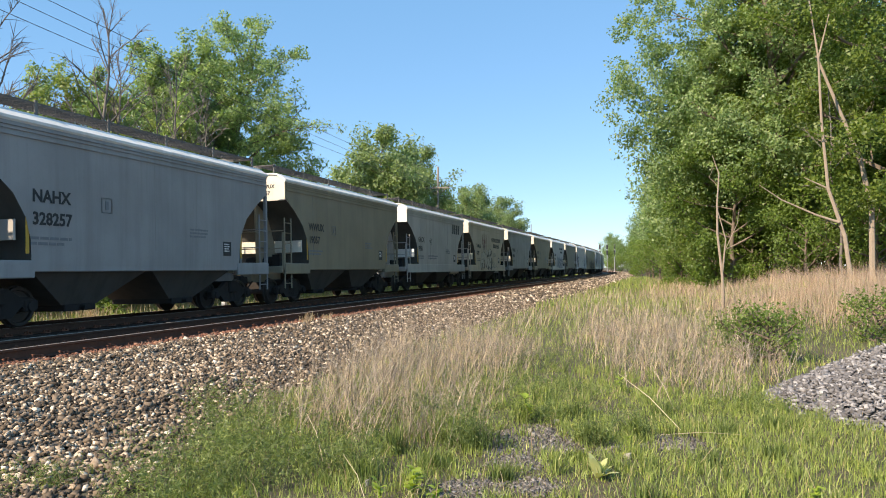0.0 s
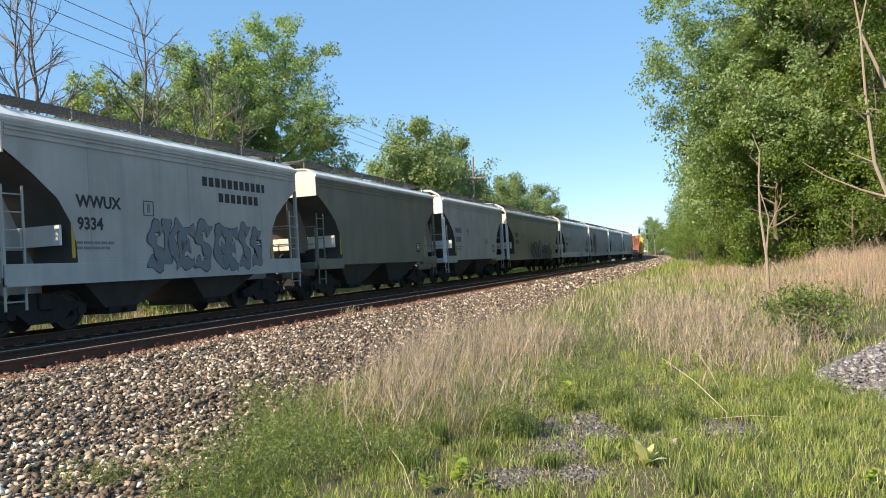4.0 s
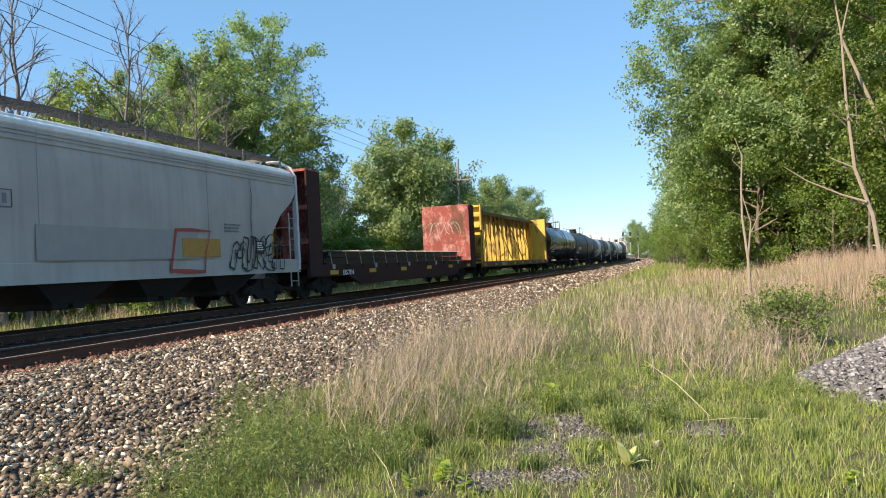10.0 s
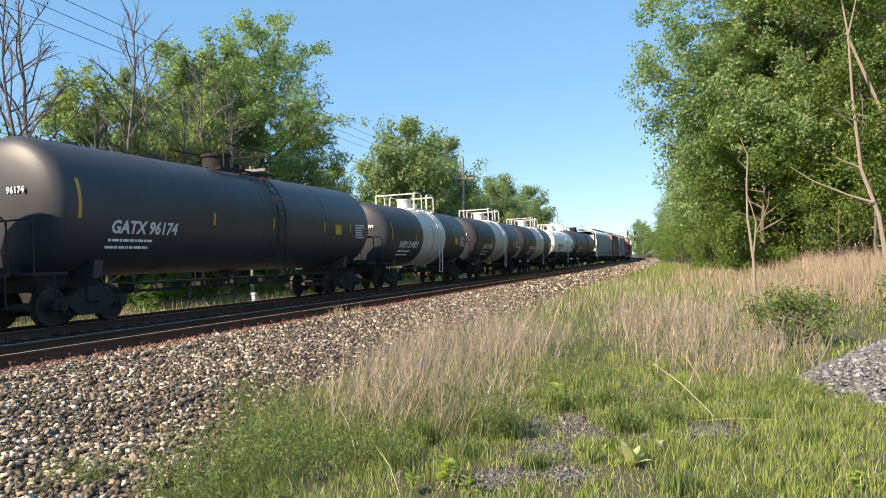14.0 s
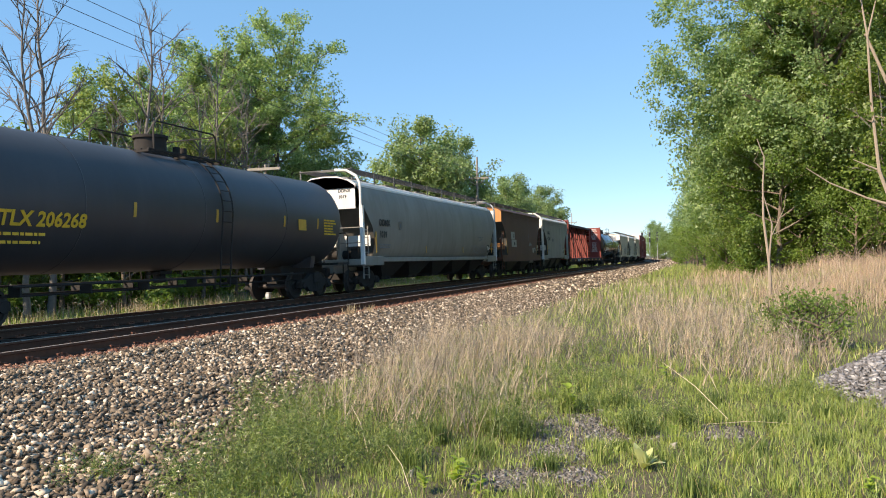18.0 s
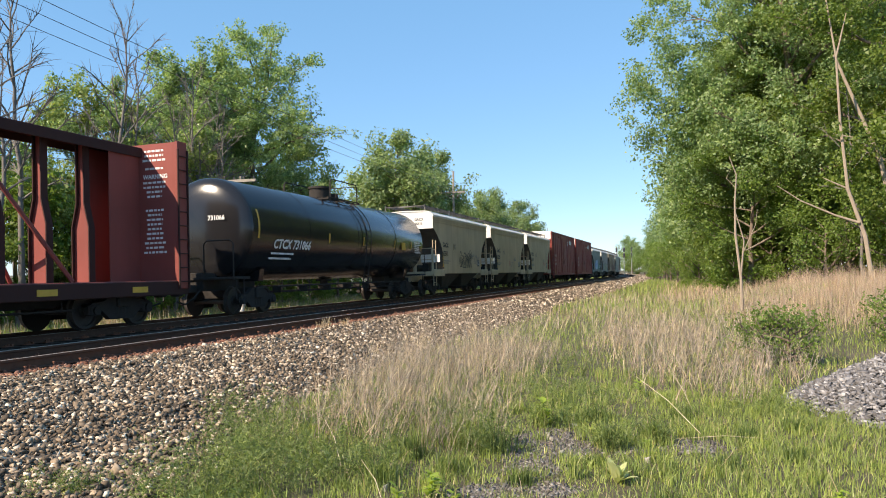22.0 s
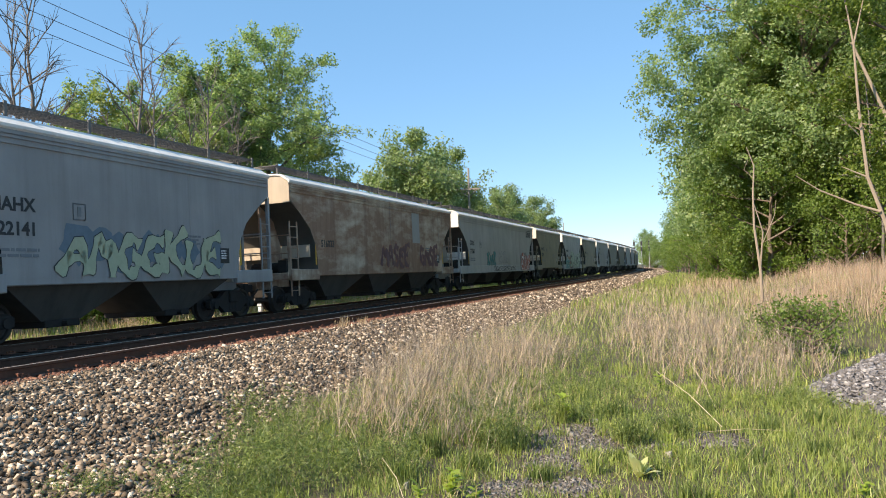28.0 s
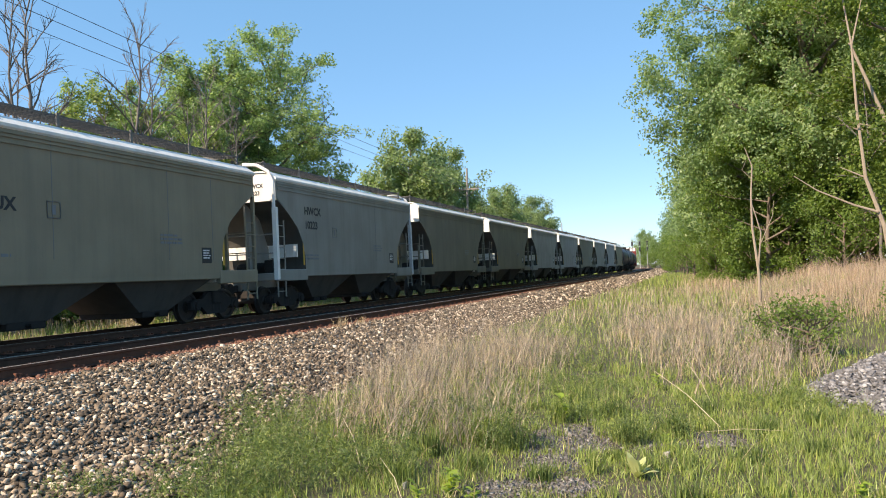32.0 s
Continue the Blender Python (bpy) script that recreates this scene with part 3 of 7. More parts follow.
            g.tube([(1.56, s_ * (half + 0.06), 3.3), (1.56, s_ * (half + 0.06), 4.25), (1.40, s_ * (half + 0.06), 4.55), (1.0, s_ * (half + 0.06), 4.78), (0.5, s_ * (half + 0.06), 4.84)], 0.055, 8)
            g.box(1.50, 1.64, s_ * half - 0.09, s_ * half + 0.05, 1.1, 3.4)
            part("hoop", g, WHITE if s_ < 0 else SILVER, car, "bent white ladder hoop", smooth=40)
        for sx_ in (1, -1):
            y0, y1 = sorted((s_ * (half - 0.02), s_ * (half - 0.50)))
            g = ladder(0, y0, y1, 0.55, 3.0 if style != "barrel" else 2.6, 7)
            part("ladder", g, paint_mat, car, at=pose(sx_ * 1.54, 0, 0) if sx_ > 0 else pose(-1.57, 0, 0))
        if s_ < 0 and brakes:
            part("brake_cylinder", Geo().cyl((-0.3, s_ * (half - 0.75), 1.5), (0.75, s_ * (half - 0.75), 1.5), 0.19, 12).box(0.8, 1.1, s_ * (half - 0.9), s_ * (half - 0.5), 1.32, 1.75), DARK, car, smooth=40)
            g = Geo().tube([(-0.7 + 0.23 * math.cos(a), s_ * (half - 0.3), 2.3 + 0.23 * math.sin(a)) for a in np.linspace(0, 2 * math.pi, 17)], 0.016, 6)
            for a in (0.5, 2.6, 4.7):
                g.cyl((-0.7, s_ * (half - 0.32), 2.3), (-0.7 + 0.22 * math.cos(a), s_ * (half - 0.3), 2.3 + 0.22 * math.sin(a)), 0.011, 5)
            part("brake_wheel", g, DARK, car)
    # sills
    sm = sill_mat or paint_mat
    for sx_ in (1, -1):
        if sill == "deep":
            g = Geo().box(sx_ * 1.565 - 0.04, sx_ * 1.565 + 0.04, -half, half, 1.02, 1.46, 0.015)
            g.box(sx_ * 1.60 - 0.05, sx_ * 1.60 + 0.05, -half, half, 1.02, 1.06)
        else:
            g = Geo().box(sx_ * 1.50 - 0.08, sx_ * 1.50 + 0.08, -half, half, 1.18, 1.36, 0.02)
            for s_ in (-1, 1):
                g.box(sx_ * 1.55 - 0.06, sx_ * 1.55 + 0.06, min(s_ * half, s_ * (half - 1.9)), max(s_ * half, s_ * (half - 1.9)), 1.05, 1.42, 0.02)
        part("side_sill", g, sm, car)
    # discharge bays
    reach = half - 1.9
    for k in range(bays):
        yc = -reach + 2 * reach * (k + 0.5) / bays
        hy = reach / bays * 0.99
        zb, by = (0.42, hy * 0.28) if style == "flat" else (0.58, hy * 0.35)
        top = [(-1.42, yc - hy, 1.25), (1.42, yc - hy, 1.25), (1.42, yc + hy, 1.25), (-1.42, yc + hy, 1.25)]
        bx = 0.95 if style == "flat" else 1.05
        bot = [(-bx, yc - by, zb), (bx, yc - by, zb), (bx, yc + by, zb), (-bx, yc + by, zb)]
        b = part("discharge_hopper", Geo().rings([bot, top]), BAY_SHADE if style == "flat" else DARK, car)
        part("outlet_gate", Geo().box(-1.0, 1.0, yc - by * 0.9, yc + by * 0.9, zb - 0.14, zb + 0.02, 0.02).cyl((-1.15, yc, zb - 0.06), (1.15, yc, zb - 0.06), 0.05, 8), DARK, b)
    running_gear(car, half + 0.02, 1.42)
    # lettering and marks
    xs_ = 1.606 if style == "flat" else 1.637
    y0 = -half + inset + (0.08 if length < 14 else 0.3) + shift
    if mark:
        letter(car, mark, 0.37, xs_, y0, 2.66 + lift, ink)
        letter(car, number, 0.37, xs_, y0, 2.18 + lift, ink)
        bars(car, xs_, y0 - 0.05, 1.92, 1.3, 2, 0.06, INK["smoke"], seed=seed + 3)
        for body, z in ((mark, ez - 0.30), (number, ez - 0.53)):
            part("lettering", text_mesh(body, 0.18), ink, car, at=pose(0.56, -half + 0.04, z, 90, 0, 0))
        g = Geo()
        for k in (0, 1):
            for a_, b_ in (((0, 0), (0.36, 0.02)), ((0, 0.34), (0.36, 0.36)), ((0, 0), (0.02, 0.36)), ((0.34, 0), (0.36, 0.36))):
                g.box(-0.003, 0.003, a_[0], b_[0], a_[1], b_[1])
        g.box(-0.003, 0.003, 0.13, 0.23, 0.08, 0.28)
        part("stencil_box", g, INK["smoke"], car, at=pose(xs_, y0 + 2.05, 2.55))
    bars(car, xs_, half - inset - 2.6, 2.35 if style == "flat" else 2.5, 0.9, 3, 0.05, INK["smoke"], seed=seed + 4)
    g = Geo().box(-0.003, 0.003, 0, 0.42, 0, 0.42)
    lp = part("data_plate", g, LETTER_BLACK, car, "black consolidated data stencil", at=pose(xs_, half - inset - 0.95, 1.62))
    bars(lp, 0.004, 0.05, 0.36, 0.32, 4, 0.035, LETTER_WHITE, seed=seed + 5)
    if stripe:
        for k in range(4):
            y = -half + inset - 0.08 + (length - 2 * inset + 0.1) * k / 3
            h_ = 0.85 if k in (0, 3) else 0.32
            panel(car, "reflector_strip", STRIPE, xs_ - 0.02, y, 1.56, 0.09, h_)
    for k in range(5):
        yy = -half + 2.2 + (length - 4.4) * k / 4
        panel(car, "seam", GREY_PATCH if paint_mat in (GREY_LT, GREY_BL, WHITE) else INK["smoke"], xs_ - 0.006, yy, 1.7, 0.012, 2.5) if rng.random() < 0.3 and style != "barrel" else None
    MOVING.append((car, s + half))
    car["mid"] = half
    return car, half, xs_


def stroke_mesh(paths, width, depth=0.0):
    """Flat ribbons in the plane of the side: paths of (y, z)."""
    g = Geo()
    for path in paths:
        n = len(path)
        vs = []
        for i, (y, z) in enumerate(path):
            a, b = path[max(0, i - 1)], path[min(n - 1, i + 1)]
            dy, dz = b[0] - a[0], b[1] - a[1]
            k = math.hypot(dy, dz) or 1
            w = width * (0.7 + 0.3 * math.sin(i * 1.3))
            vs += [(0, y - dz / k * w, z + dy / k * w), (0, y + dz / k * w, z - dy / k * w)]
        vs2 = [(0.003 + depth, y, z) for _, y, z in vs]
        g.add(vs2, [(2 * i, 2 * i + 1, 2 * i + 3, 2 * i + 2) for i in range(n - 1)])
    return g


GLYPHS = [[[(.9, .85), (.5, 1), (.1, .8), (.45, .5), (.9, .25), (.6, 0), (.1, .12)]], [[(.05, 0), (.2, 1), (.5, .35), (.8, 1), (.95, 0)]],
          [[(.8, .8), (.4, 1), (.1, .5), (.4, 0), (.85, .2), (.85, .5), (.5, .45)]], [[(.05, 0), (.45, 1), (.95, 0)], [(.2, .4), (.8, .4)]],
          [[(.1, 1), (.15, .25), (.5, 0), (.9, .25), (.85, 1)]], [[(.9, .95), (.15, .9), (.1, .1), (.9, 0)], [(.15, .5), (.7, .55)]], [[(.15, 0), (.1, 1)], [(.9, 1), (.2, .5), (.95, 0)]],
          [[(.15, 0), (.1, .95), (.7, 1), (.85, .7), (.2, .5)], [(.4, .5), (.95, 0)]]]


def eased(path, rng, jitter):
    """A path with soft corners and a hand's unsteadiness."""
    pts = [(u + rng.uniform(-jitter, jitter), v + rng.uniform(-jitter, jitter)) for u, v in path]
    for _ in range(2):
        out = [pts[0]]
        for a, b in zip(pts, pts[1:]):
            out += [(a[0] * .75 + b[0] * .25, a[1] * .75 + b[1] * .25), (a[0] * .25 + b[0] * .75, a[1] * .25 + b[1] * .75)]
        pts = out + [pts[-1]]
    return pts


def graffiti(car, x, y, z, w, h, count, fill, line, seed, back=None):
    """A spray-painted piece: fat interlocking letter-like forms with a contour, count of them over w by h."""
    rng = random.Random(seed)
    step = w / count
    if back:
        for k in range(count):
            cy, cz, r = step * (k + 0.5) + rng.uniform(-.2, .2), rng.uniform(0.35, 0.7) * h, rng.uniform(0.3, 0.5) * h
            pts = [(0.0008 + 0.0003 * k, cy + r * rng.uniform(0.8, 1.25) * math.cos(a), cz + r * rng.uniform(0.7, 1.15) * math.sin(a)) for a in np.linspace(0, 6.0, 15)]
            part("graffiti_cloud", Geo().add(pts, [tuple(range(15))]), back, car, at=pose(x, y, z))
    slant = rng.uniform(-0.05, 0.22)
    for k in range(count):
        tall = h * rng.uniform(0.85, 1.08)
        lift = rng.uniform(-0.05, 0.05) * h
        wide = step * rng.uniform(1.0, 1.2)
        paths = []
        for path in GLYPHS[rng.randrange(len(GLYPHS))]:
            paths.append([(step * k + wide * u + slant * tall * v, lift + tall * v) for u, v in eased(path, rng, 0.07)])
        if fill:
            fat = min(step * 0.30, h * 0.17)
            g = part("graffiti_letter", stroke_mesh(paths, fat + 0.03, 0.001 * k), line, car, at=pose(x + 0.003, y, z))
            part("graffiti_fill", stroke_mesh(paths, fat, 0.001 * k + 0.004), fill, g)
        else:
            fat = min(step * 0.24, h * 0.14)
            edges = []
            for path in paths:
                left, right = [], []
                for i, (u, v) in enumerate(path):
                    a, b = path[max(0, i - 1)], path[min(len(path) - 1, i + 1)]
                    du, dv = b[0] - a[0], b[1] - a[1]
                    q = math.hypot(du, dv) or 1
                    left.append((u - dv / q * fat, v + du / q * fat))
                    right.append((u + dv / q * fat, v - du / q * fat))
                edges.append(left + right[::-1] + [left[0]])
            part("graffiti_letter", stroke_mesh(edges, 0.032), line, car, at=pose(x + 0.003, y, z))


def sprayed_word(car, body, x, y, z, w, h, fill, line):
    """A readable sprayed word in fat letters with a contour."""
    for name, off, m, dx in (("graffiti_contour", 0.075, line, 0.002), ("graffiti_word", 0.035, fill, 0.008)):
        c = bpy.data.curves.new(name, 'FONT')
        c.body, c.size, c.resolution_u, c.extrude, c.offset, c.space_character = body, 1.0, 3, 0.002, off, 1.05
        ob = bpy.data.objects.new(name, c)
        me = bpy.data.meshes.new_from_object(ob)
        bpy.data.objects.remove(ob)
        me.materials.clear()
        co = np.array([v.co for v in me.vertices])
        sx_, sy_ = w / np.ptp(co[:, 0]), h / np.ptp(co[:, 1])
        mid = co[:, 0].mean()
        for v in me.vertices:
            v.co.y = v.co.y * sy_ * (1 + 0.10 * math.sin(v.co.x * 2.3)) + 0.06 * math.sin(v.co.x * 3.1)
            v.co.x = v.co.x * sx_ + 0.12 * v.co.y
        part(name, me, m, car, at=pose(x + dx, y, z, 90, 0, 90))


def scribble(car, x, y, z, w, h, mat, seed, strokes=5, width=0.02):
    rng = random.Random(seed)
    paths = []
    for k in range(strokes):
        cy = w * (k + 0.5) / strokes
        p, q, a = rng.uniform(2, 5), rng.uniform(1, 3), rng.uniform(0, 6)
        paths.append([(cy + w / strokes * 0.7 * math.sin(p * t + a), h * (0.5 + 0.5 * math.sin(q * t + a * 2))) for t in np.linspace(0, 3.0, 16)])
    for path in paths:
        part("graffiti_stroke", stroke_mesh([path], width), mat, car, at=pose(x, y, z))


def emblem(car, x, y, z, mat, scale=1.0):
    """A company emblem, as plain slanted blocks."""
    for k in range(4):
        o = k * 0.42 * scale
        g = Geo().add([(0.003, o, 0), (0.003, o + 0.3 * scale, 0), (0.003, o + 0.38 * scale, 0.55 * scale), (0.003, o + 0.08 * scale, 0.55 * scale)], [(0, 1, 2, 3)])
        part("emblem_bar", g, mat, car, at=pose(x, y, z))


def name_blocks(car, x, y, z, mat, widths, h):
    """A company name, as a row of plain blocks."""
    p = 0
    for w_ in widths:
        part("name_block", Geo().box(-0.002, 0.003, p, p + w_, 0, h), mat, car, at=pose(x, y, z))
        p += w_ + h * 0.35


def build_hoppers():
    hopper(-15.0 + 12.9, 11.7, TAN, "weathered tan-grey covered hopper car with roof walkway", seed=1)
    car, h, x = hopper(11.1, 11.7, GREY_BL, "pale blue-grey covered hopper car with black numbers", mark="NAHX", number="328257", seed=2, end_mat=GREY_LT)
    hopper(24.0, 11.7, TAN, "tan-grey covered hopper car with white sunlit end", mark="WWUX", number="19057", seed=3, end_mat=SUNLIT_IVORY)
    car, h, x = hopper(37.1, 11.5, GREY_LT, "light grey covered hopper car with black emblem", mark="GACX", number="9201", seed=4, sill="deep", end_mat=WHITE)
    emblem(car, x, h - 2.9, 3.35, LETTER_BLACK, 1.05)
    bars(car, x, -2.2, 1.95, 2.2, 2, 0.07, INK["smoke"], seed=9)
    car, h, x = hopper(49.9, 11.9, BEIGE, "beige covered hopper car with brown lettering and graffiti", mark="WWUX", number="4707", ink=LETTER_BLACK, seed=5, shift=0.35, end_mat=SUNLIT_IVORY, sill="deep")
    for dy, dz in ((0.0, 0.0), (0.55, 0.0)):
        part("emblem", stroke_mesh([[(dy, 1.1), (dy + 0.25, 0.05), (dy + 0.45, 0.7), (dy + 0.65, 0.05), (dy + 0.95, 1.1)]], 0.075), BROWN_INK, car, at=pose(x + 0.002 * dy, -2.05, 2.62))
    name_blocks(car, x, 1.05, 3.2, LETTER_BLACK, [0.2] * 10 + [0.15], 0.3)
    name_blocks(car, x, 1.6, 2.75, LETTER_BLACK, [0.2] * 7, 0.3)
    graffiti(car, x + 0.002, -2.6, 1.22, 3.5, 1.25, 4, LETTER_BLACK, LETTER_BLACK, 51)
    graffiti(car, x + 0.014, -2.85, 1.30, 3.4, 1.25, 4, INK["bone"], LETTER_BLACK, 51)
    scribble(car, x, 0.6, 1.25, 2.2, 0.4, INK["smoke"], 52, 7)
    hopper(63.3, 11.7, GREY_BL, "grey covered hopper car with dull paint", mark="WWUX", number="19366", seed=6, end_mat=SUNLIT_IVORY)
    hopper(76.5, 11.6, TAN, "tan covered hopper car with faded paint", mark="WWUX", number="18014", seed=7, end_mat=SUNLIT_IVORY)
    car, h, x = hopper(89.4, 11.2, GREY_LT, "light grey covered hopper car with black graffiti", mark="WWUX", number="9334", seed=8, end_mat=WHITE, sill="deep")
    name_blocks(car, x, 0.6, 3.45, LETTER_BLACK, [0.2] * 10 + [0.15], 0.25)
    name_blocks(car, x, 1.3, 3.05, LETTER_BLACK, [0.2] * 7, 0.25)
    graffiti(car, x, -1.7, 1.3, 2.4, 1.1, 4, INK["smoke"], LETTER_BLACK, 81)
    graffiti(car, x, 1.0, 1.3, 2.3, 1.1, 4, INK["smoke"], LETTER_BLACK, 82)
    hopper(101.9, 12.1, OLIVE, "olive-grey covered hopper car with grimy sides", seed=9, end_mat=SUNLIT_IVORY)
    car, h, x = hopper(115.4, 11.8, GREY_LT, "pale grey covered hopper car with blue numbers", mark="NAHX", number="27335", seed=10, end_mat=WHITE, hoop=True,
                       ink=plain("dark_blue_lettering", (0.03, 0.08, 0.16), 0.6))
    # long cars with deep sills
    car, h, x = hopper(128.5, 18.7, TAN, "long grey covered hopper car with silver and black graffiti", "round", SUNLIT_IVORY, "SHPX", "458767", sill="deep", hoop=True, bays=4, panel_z=3.5, seed=11)
    graffiti(car, x + 0.002, -2.55, 1.08, 3.5, 1.17, 4, LETTER_BLACK, LETTER_BLACK, 111)
    graffiti(car, x + 0.014, -2.6, 1.12, 3.5, 1.15, 4, INK["shadow"], INK["bone"], 111)
    graffiti(car, x + 0.002, 1.9, 1.06, 3.6, 1.02, 6, LETTER_BLACK, LETTER_BLACK, 112)
    graffiti(car, x + 0.014, 1.8, 1.10, 3.6, 1.0, 6, INK["shadow"], INK["bone"], 112)
    scribble(car, x, -3.5, 1.5, 0.5, 0.9, LETTER_BLACK, 113, 6, 0.012)
    long_label = "long blue-grey covered hopper car with grey patches"
    car, h, x = hopper(148.6, 16.8, GREY_BL, long_label, "round", WHITE, "SHMX", "454084", sill="deep", hoop=True, bays=4, panel_z=3.5, seed=12, sill_mat=GREY_LT)
    panel(car, "paint_patch", GREY_PATCH, x - 0.006, -6.6, 2.0, 1.5, 1.15)
    panel(car, "paint_patch", AMBER, x, 2.0, 1.1, 1.6, 0.3)
    car, h, x = hopper(166.8, 16.9, MID_GREY, "long grey covered hopper car with dark smudge", "round", WHITE, "NHPX", "434071", INK["faded"], sill="deep", hoop=True, bays=4, panel_z=3.5, seed=13)
    part("smudge", Geo().add([(0, 1.6 * math.copysign(abs(math.cos(a)) ** 0.7, math.cos(a)) * (1 + 0.05 * math.sin(7 * a)), 1.35 * math.copysign(abs(math.sin(a)) ** 0.8, math.sin(a)) * (1 + 0.04 * math.sin(9 * a)) * 1.1) for a in np.linspace(0, 6.2, 48)], [tuple(range(48))]), SMUDGE, car, "soot stain on the side", at=pose(x, -4.75, 2.45))
    scribble(car, x, -2.4, 1.45, 2.8, 0.9, LETTER_BLACK, 131, 9, 0.014)
    scribble(car, x, 1.0, 1.6, 1.2, 0.8, LETTER_BLACK, 132, 4, 0.014)
    graffiti(car, x, 3.2, 1.3, 3.2, 0.9, 4, None, INK["smoke"], 133)
    car, h, x = hopper(185.1, 16.8, GREY_BL, "long blue-grey covered hopper car with outline graffiti", "round", WHITE, "AEX", "17801", sill="deep", hoop=True, bays=4, panel_z=3.5, seed=14, sill_mat=GREY_LT)
    graffiti(car, x, -4.2, 1.12, 3.3, 1.35, 4, None, LETTER_BLACK, 141)
    graffiti(car, x, 2.1, 1.15, 2.7, 1.1, 4, None, LETTER_BLACK, 142)
    panel(car, "paint_patch", AMBER, x, -0.4, 1.5, 2.2, 0.42)
    panel(car, "paint_patch", AMBER, x, -6.9, 1.1, 1.2, 0.26)
    car, h, x = hopper(203.1, 16.0, GREY_LT, "long pale grey covered hopper car with amber patches", "round", WHITE, "AEX", "18003", sill="deep", hoop=True, bays=4, panel_z=3.5, seed=15)
    panel(car, "paint_patch", GREY_PATCH, x - 0.004, -3.0, 1.5, 5.4, 0.75)
    panel(car, "paint_patch", AMBER, x + 0.003, 1.7, 1.55, 1.7, 0.5)
    part("graffiti_stroke", stroke_mesh([[(0, 0.05), (0.25, 1.1), (0.9, 1.12), (1.75, 1.1), (1.5, 0.5), (1.45, 0.0), (0.7, 0.02), (0, 0.05)]], 0.06), INK["red"], car, at=pose(x + 0.008, 1.2, 1.15))
    graffiti(car, x, 3.9, 1.2, 2.9, 0.95, 5, None, LETTER_BLACK, 152)
    part("graffiti_stroke", stroke_mesh([[(0, 0.0), (-0.05, 0.8), (0.04, 1.5), (-0.06, 2.0)]], 0.015), LETTER_BLACK, car, at=pose(x, 5.1, 1.9))
    # pressure car, brown car, grey car
    car, h, x = hopper(379.5, 19.4, MID_GREY, "long barrel-sided light grey covered hopper car", "barrel", WHITE, "DDNX", "1019", hoop=True, bays=5, panel_z=3.3, inset=1.2, seed=16)
    scribble(car, x - 0.02, 4.5, 1.55, 2.6, 0.45, INK["smoke"], 161, 7)
    car, h, x = hopper(400.5, 11.7, BROWN, "dark brown covered hopper car with faded orange end", end_mat=ORANGE, seed=17, sill="deep", inset=1.3)
    panel(car, "paint_patch", GREY_PATCH, x, -3.45, 2.52, 1.0, 0.5, "pale stencil patch")
    panel(car, "paint_patch", GREY_PATCH, x, -3.35, 2.0, 1.35, 0.5, "pale stencil patch")
    letter(car, "K", 0.34, x + 0.008, -2.85, 2.64, LETTER_BLACK)
    letter(car, "06", 0.34, x + 0.008, -2.75, 2.12, LETTER_BLACK)
    panel(car, "paint_patch", GREY_PATCH, x, 3.0, 1.62, 0.42, 0.34)
    q = part("stencil_patch", Geo().box(-0.75, 0.75, -0.006, 0.006, -0.3, 0.3), WHITE, car, at=pose(0.35, -h + 0.03, 4.05))
    car, h, x = hopper(413.4, 11.2, MID_GREY, "light grey covered hopper car with amber streaks", mark="ADKX", number="497002", lift=0.5, seed=18, end_mat=WHITE, hoop=True, bays=3)
    # three cream cars
    for s, num, sd in ((469.6, "65311", 19), (482.5, "65309", 20), (495.5, "65298", 21)):
        car, h, x = hopper(s, 11.7, CREAM, "cream covered hopper car with graffiti along the sill" if sd == 19 else "cream covered hopper car with tan stains", mark="GACX", number=num, seed=sd, end_mat=WHITE, stripe=True, shift=-0.15)
        if sd == 19:
            graffiti(car, x, -1.0, 1.62, 2.6, 0.8, 6, None, LETTER_BLACK, 191)
            scribble(car, x, 2.4, 1.7, 1.2, 0.6, INK["smoke"], 192, 4)
        if sd == 20:
            scribble(car, x, -0.3, 1.62, 0.4, 0.45, INK["red"], 201, 3, 0.014)
            scribble(car, x, 0.2, 1.6, 0.9, 0.4, INK["smoke"], 202, 4, 0.014)
        if sd == 21:
            panel(car, "placard", INK["red"], x, 1.9, 1.75, 0.28, 0.34)
    car, h, x = hopper(544.8, 11.6, GREENISH, "green-grey covered hopper car with blue graffiti", seed=22, end_mat=WHITE)
    graffiti(car, x, -2.2, 1.55, 2.9, 1.4, 4, INK["sky"], INK["blue"], 221, back=INK["blue"])
    graffiti(car, x, 1.0, 1.5, 2.2, 0.9, 4, INK["teal"], LETTER_BLACK, 222)
    car, h, x = hopper(557.7, 11.5, GREY_BL, "blue-grey covered hopper car with pale lime graffiti", mark="NAHX", number="322141", seed=23, shift=-0.3, end_mat=WHITE)
    graffiti(car, x, -2.6, 1.38, 5.6, 1.0, 7, INK["lime"], LETTER_BLACK, 231, back=INK["steel"])
    car, h, x = hopper(570.4, 17.1, RUSTY, "long covered hopper car eaten by brown rust", mark="", number="", seed=24, end_mat=BEIGE, bays=3)
    letter(car, "516033", 0.34, x, -h + 2.1, 2.2, LETTER_BLACK)
    panel(car, "paint_patch", GREY_PATCH, x, 2.6, 2.55, 0.95, 1.4)
    graffiti(car, x, -1.2, 1.5, 3.2, 0.9, 5, INK["pink"], INK["rust"], 241)
    graffiti(car, x, 3.4, 1.5, 2.6, 0.9, 4, INK["pink"], INK["rust"], 242)
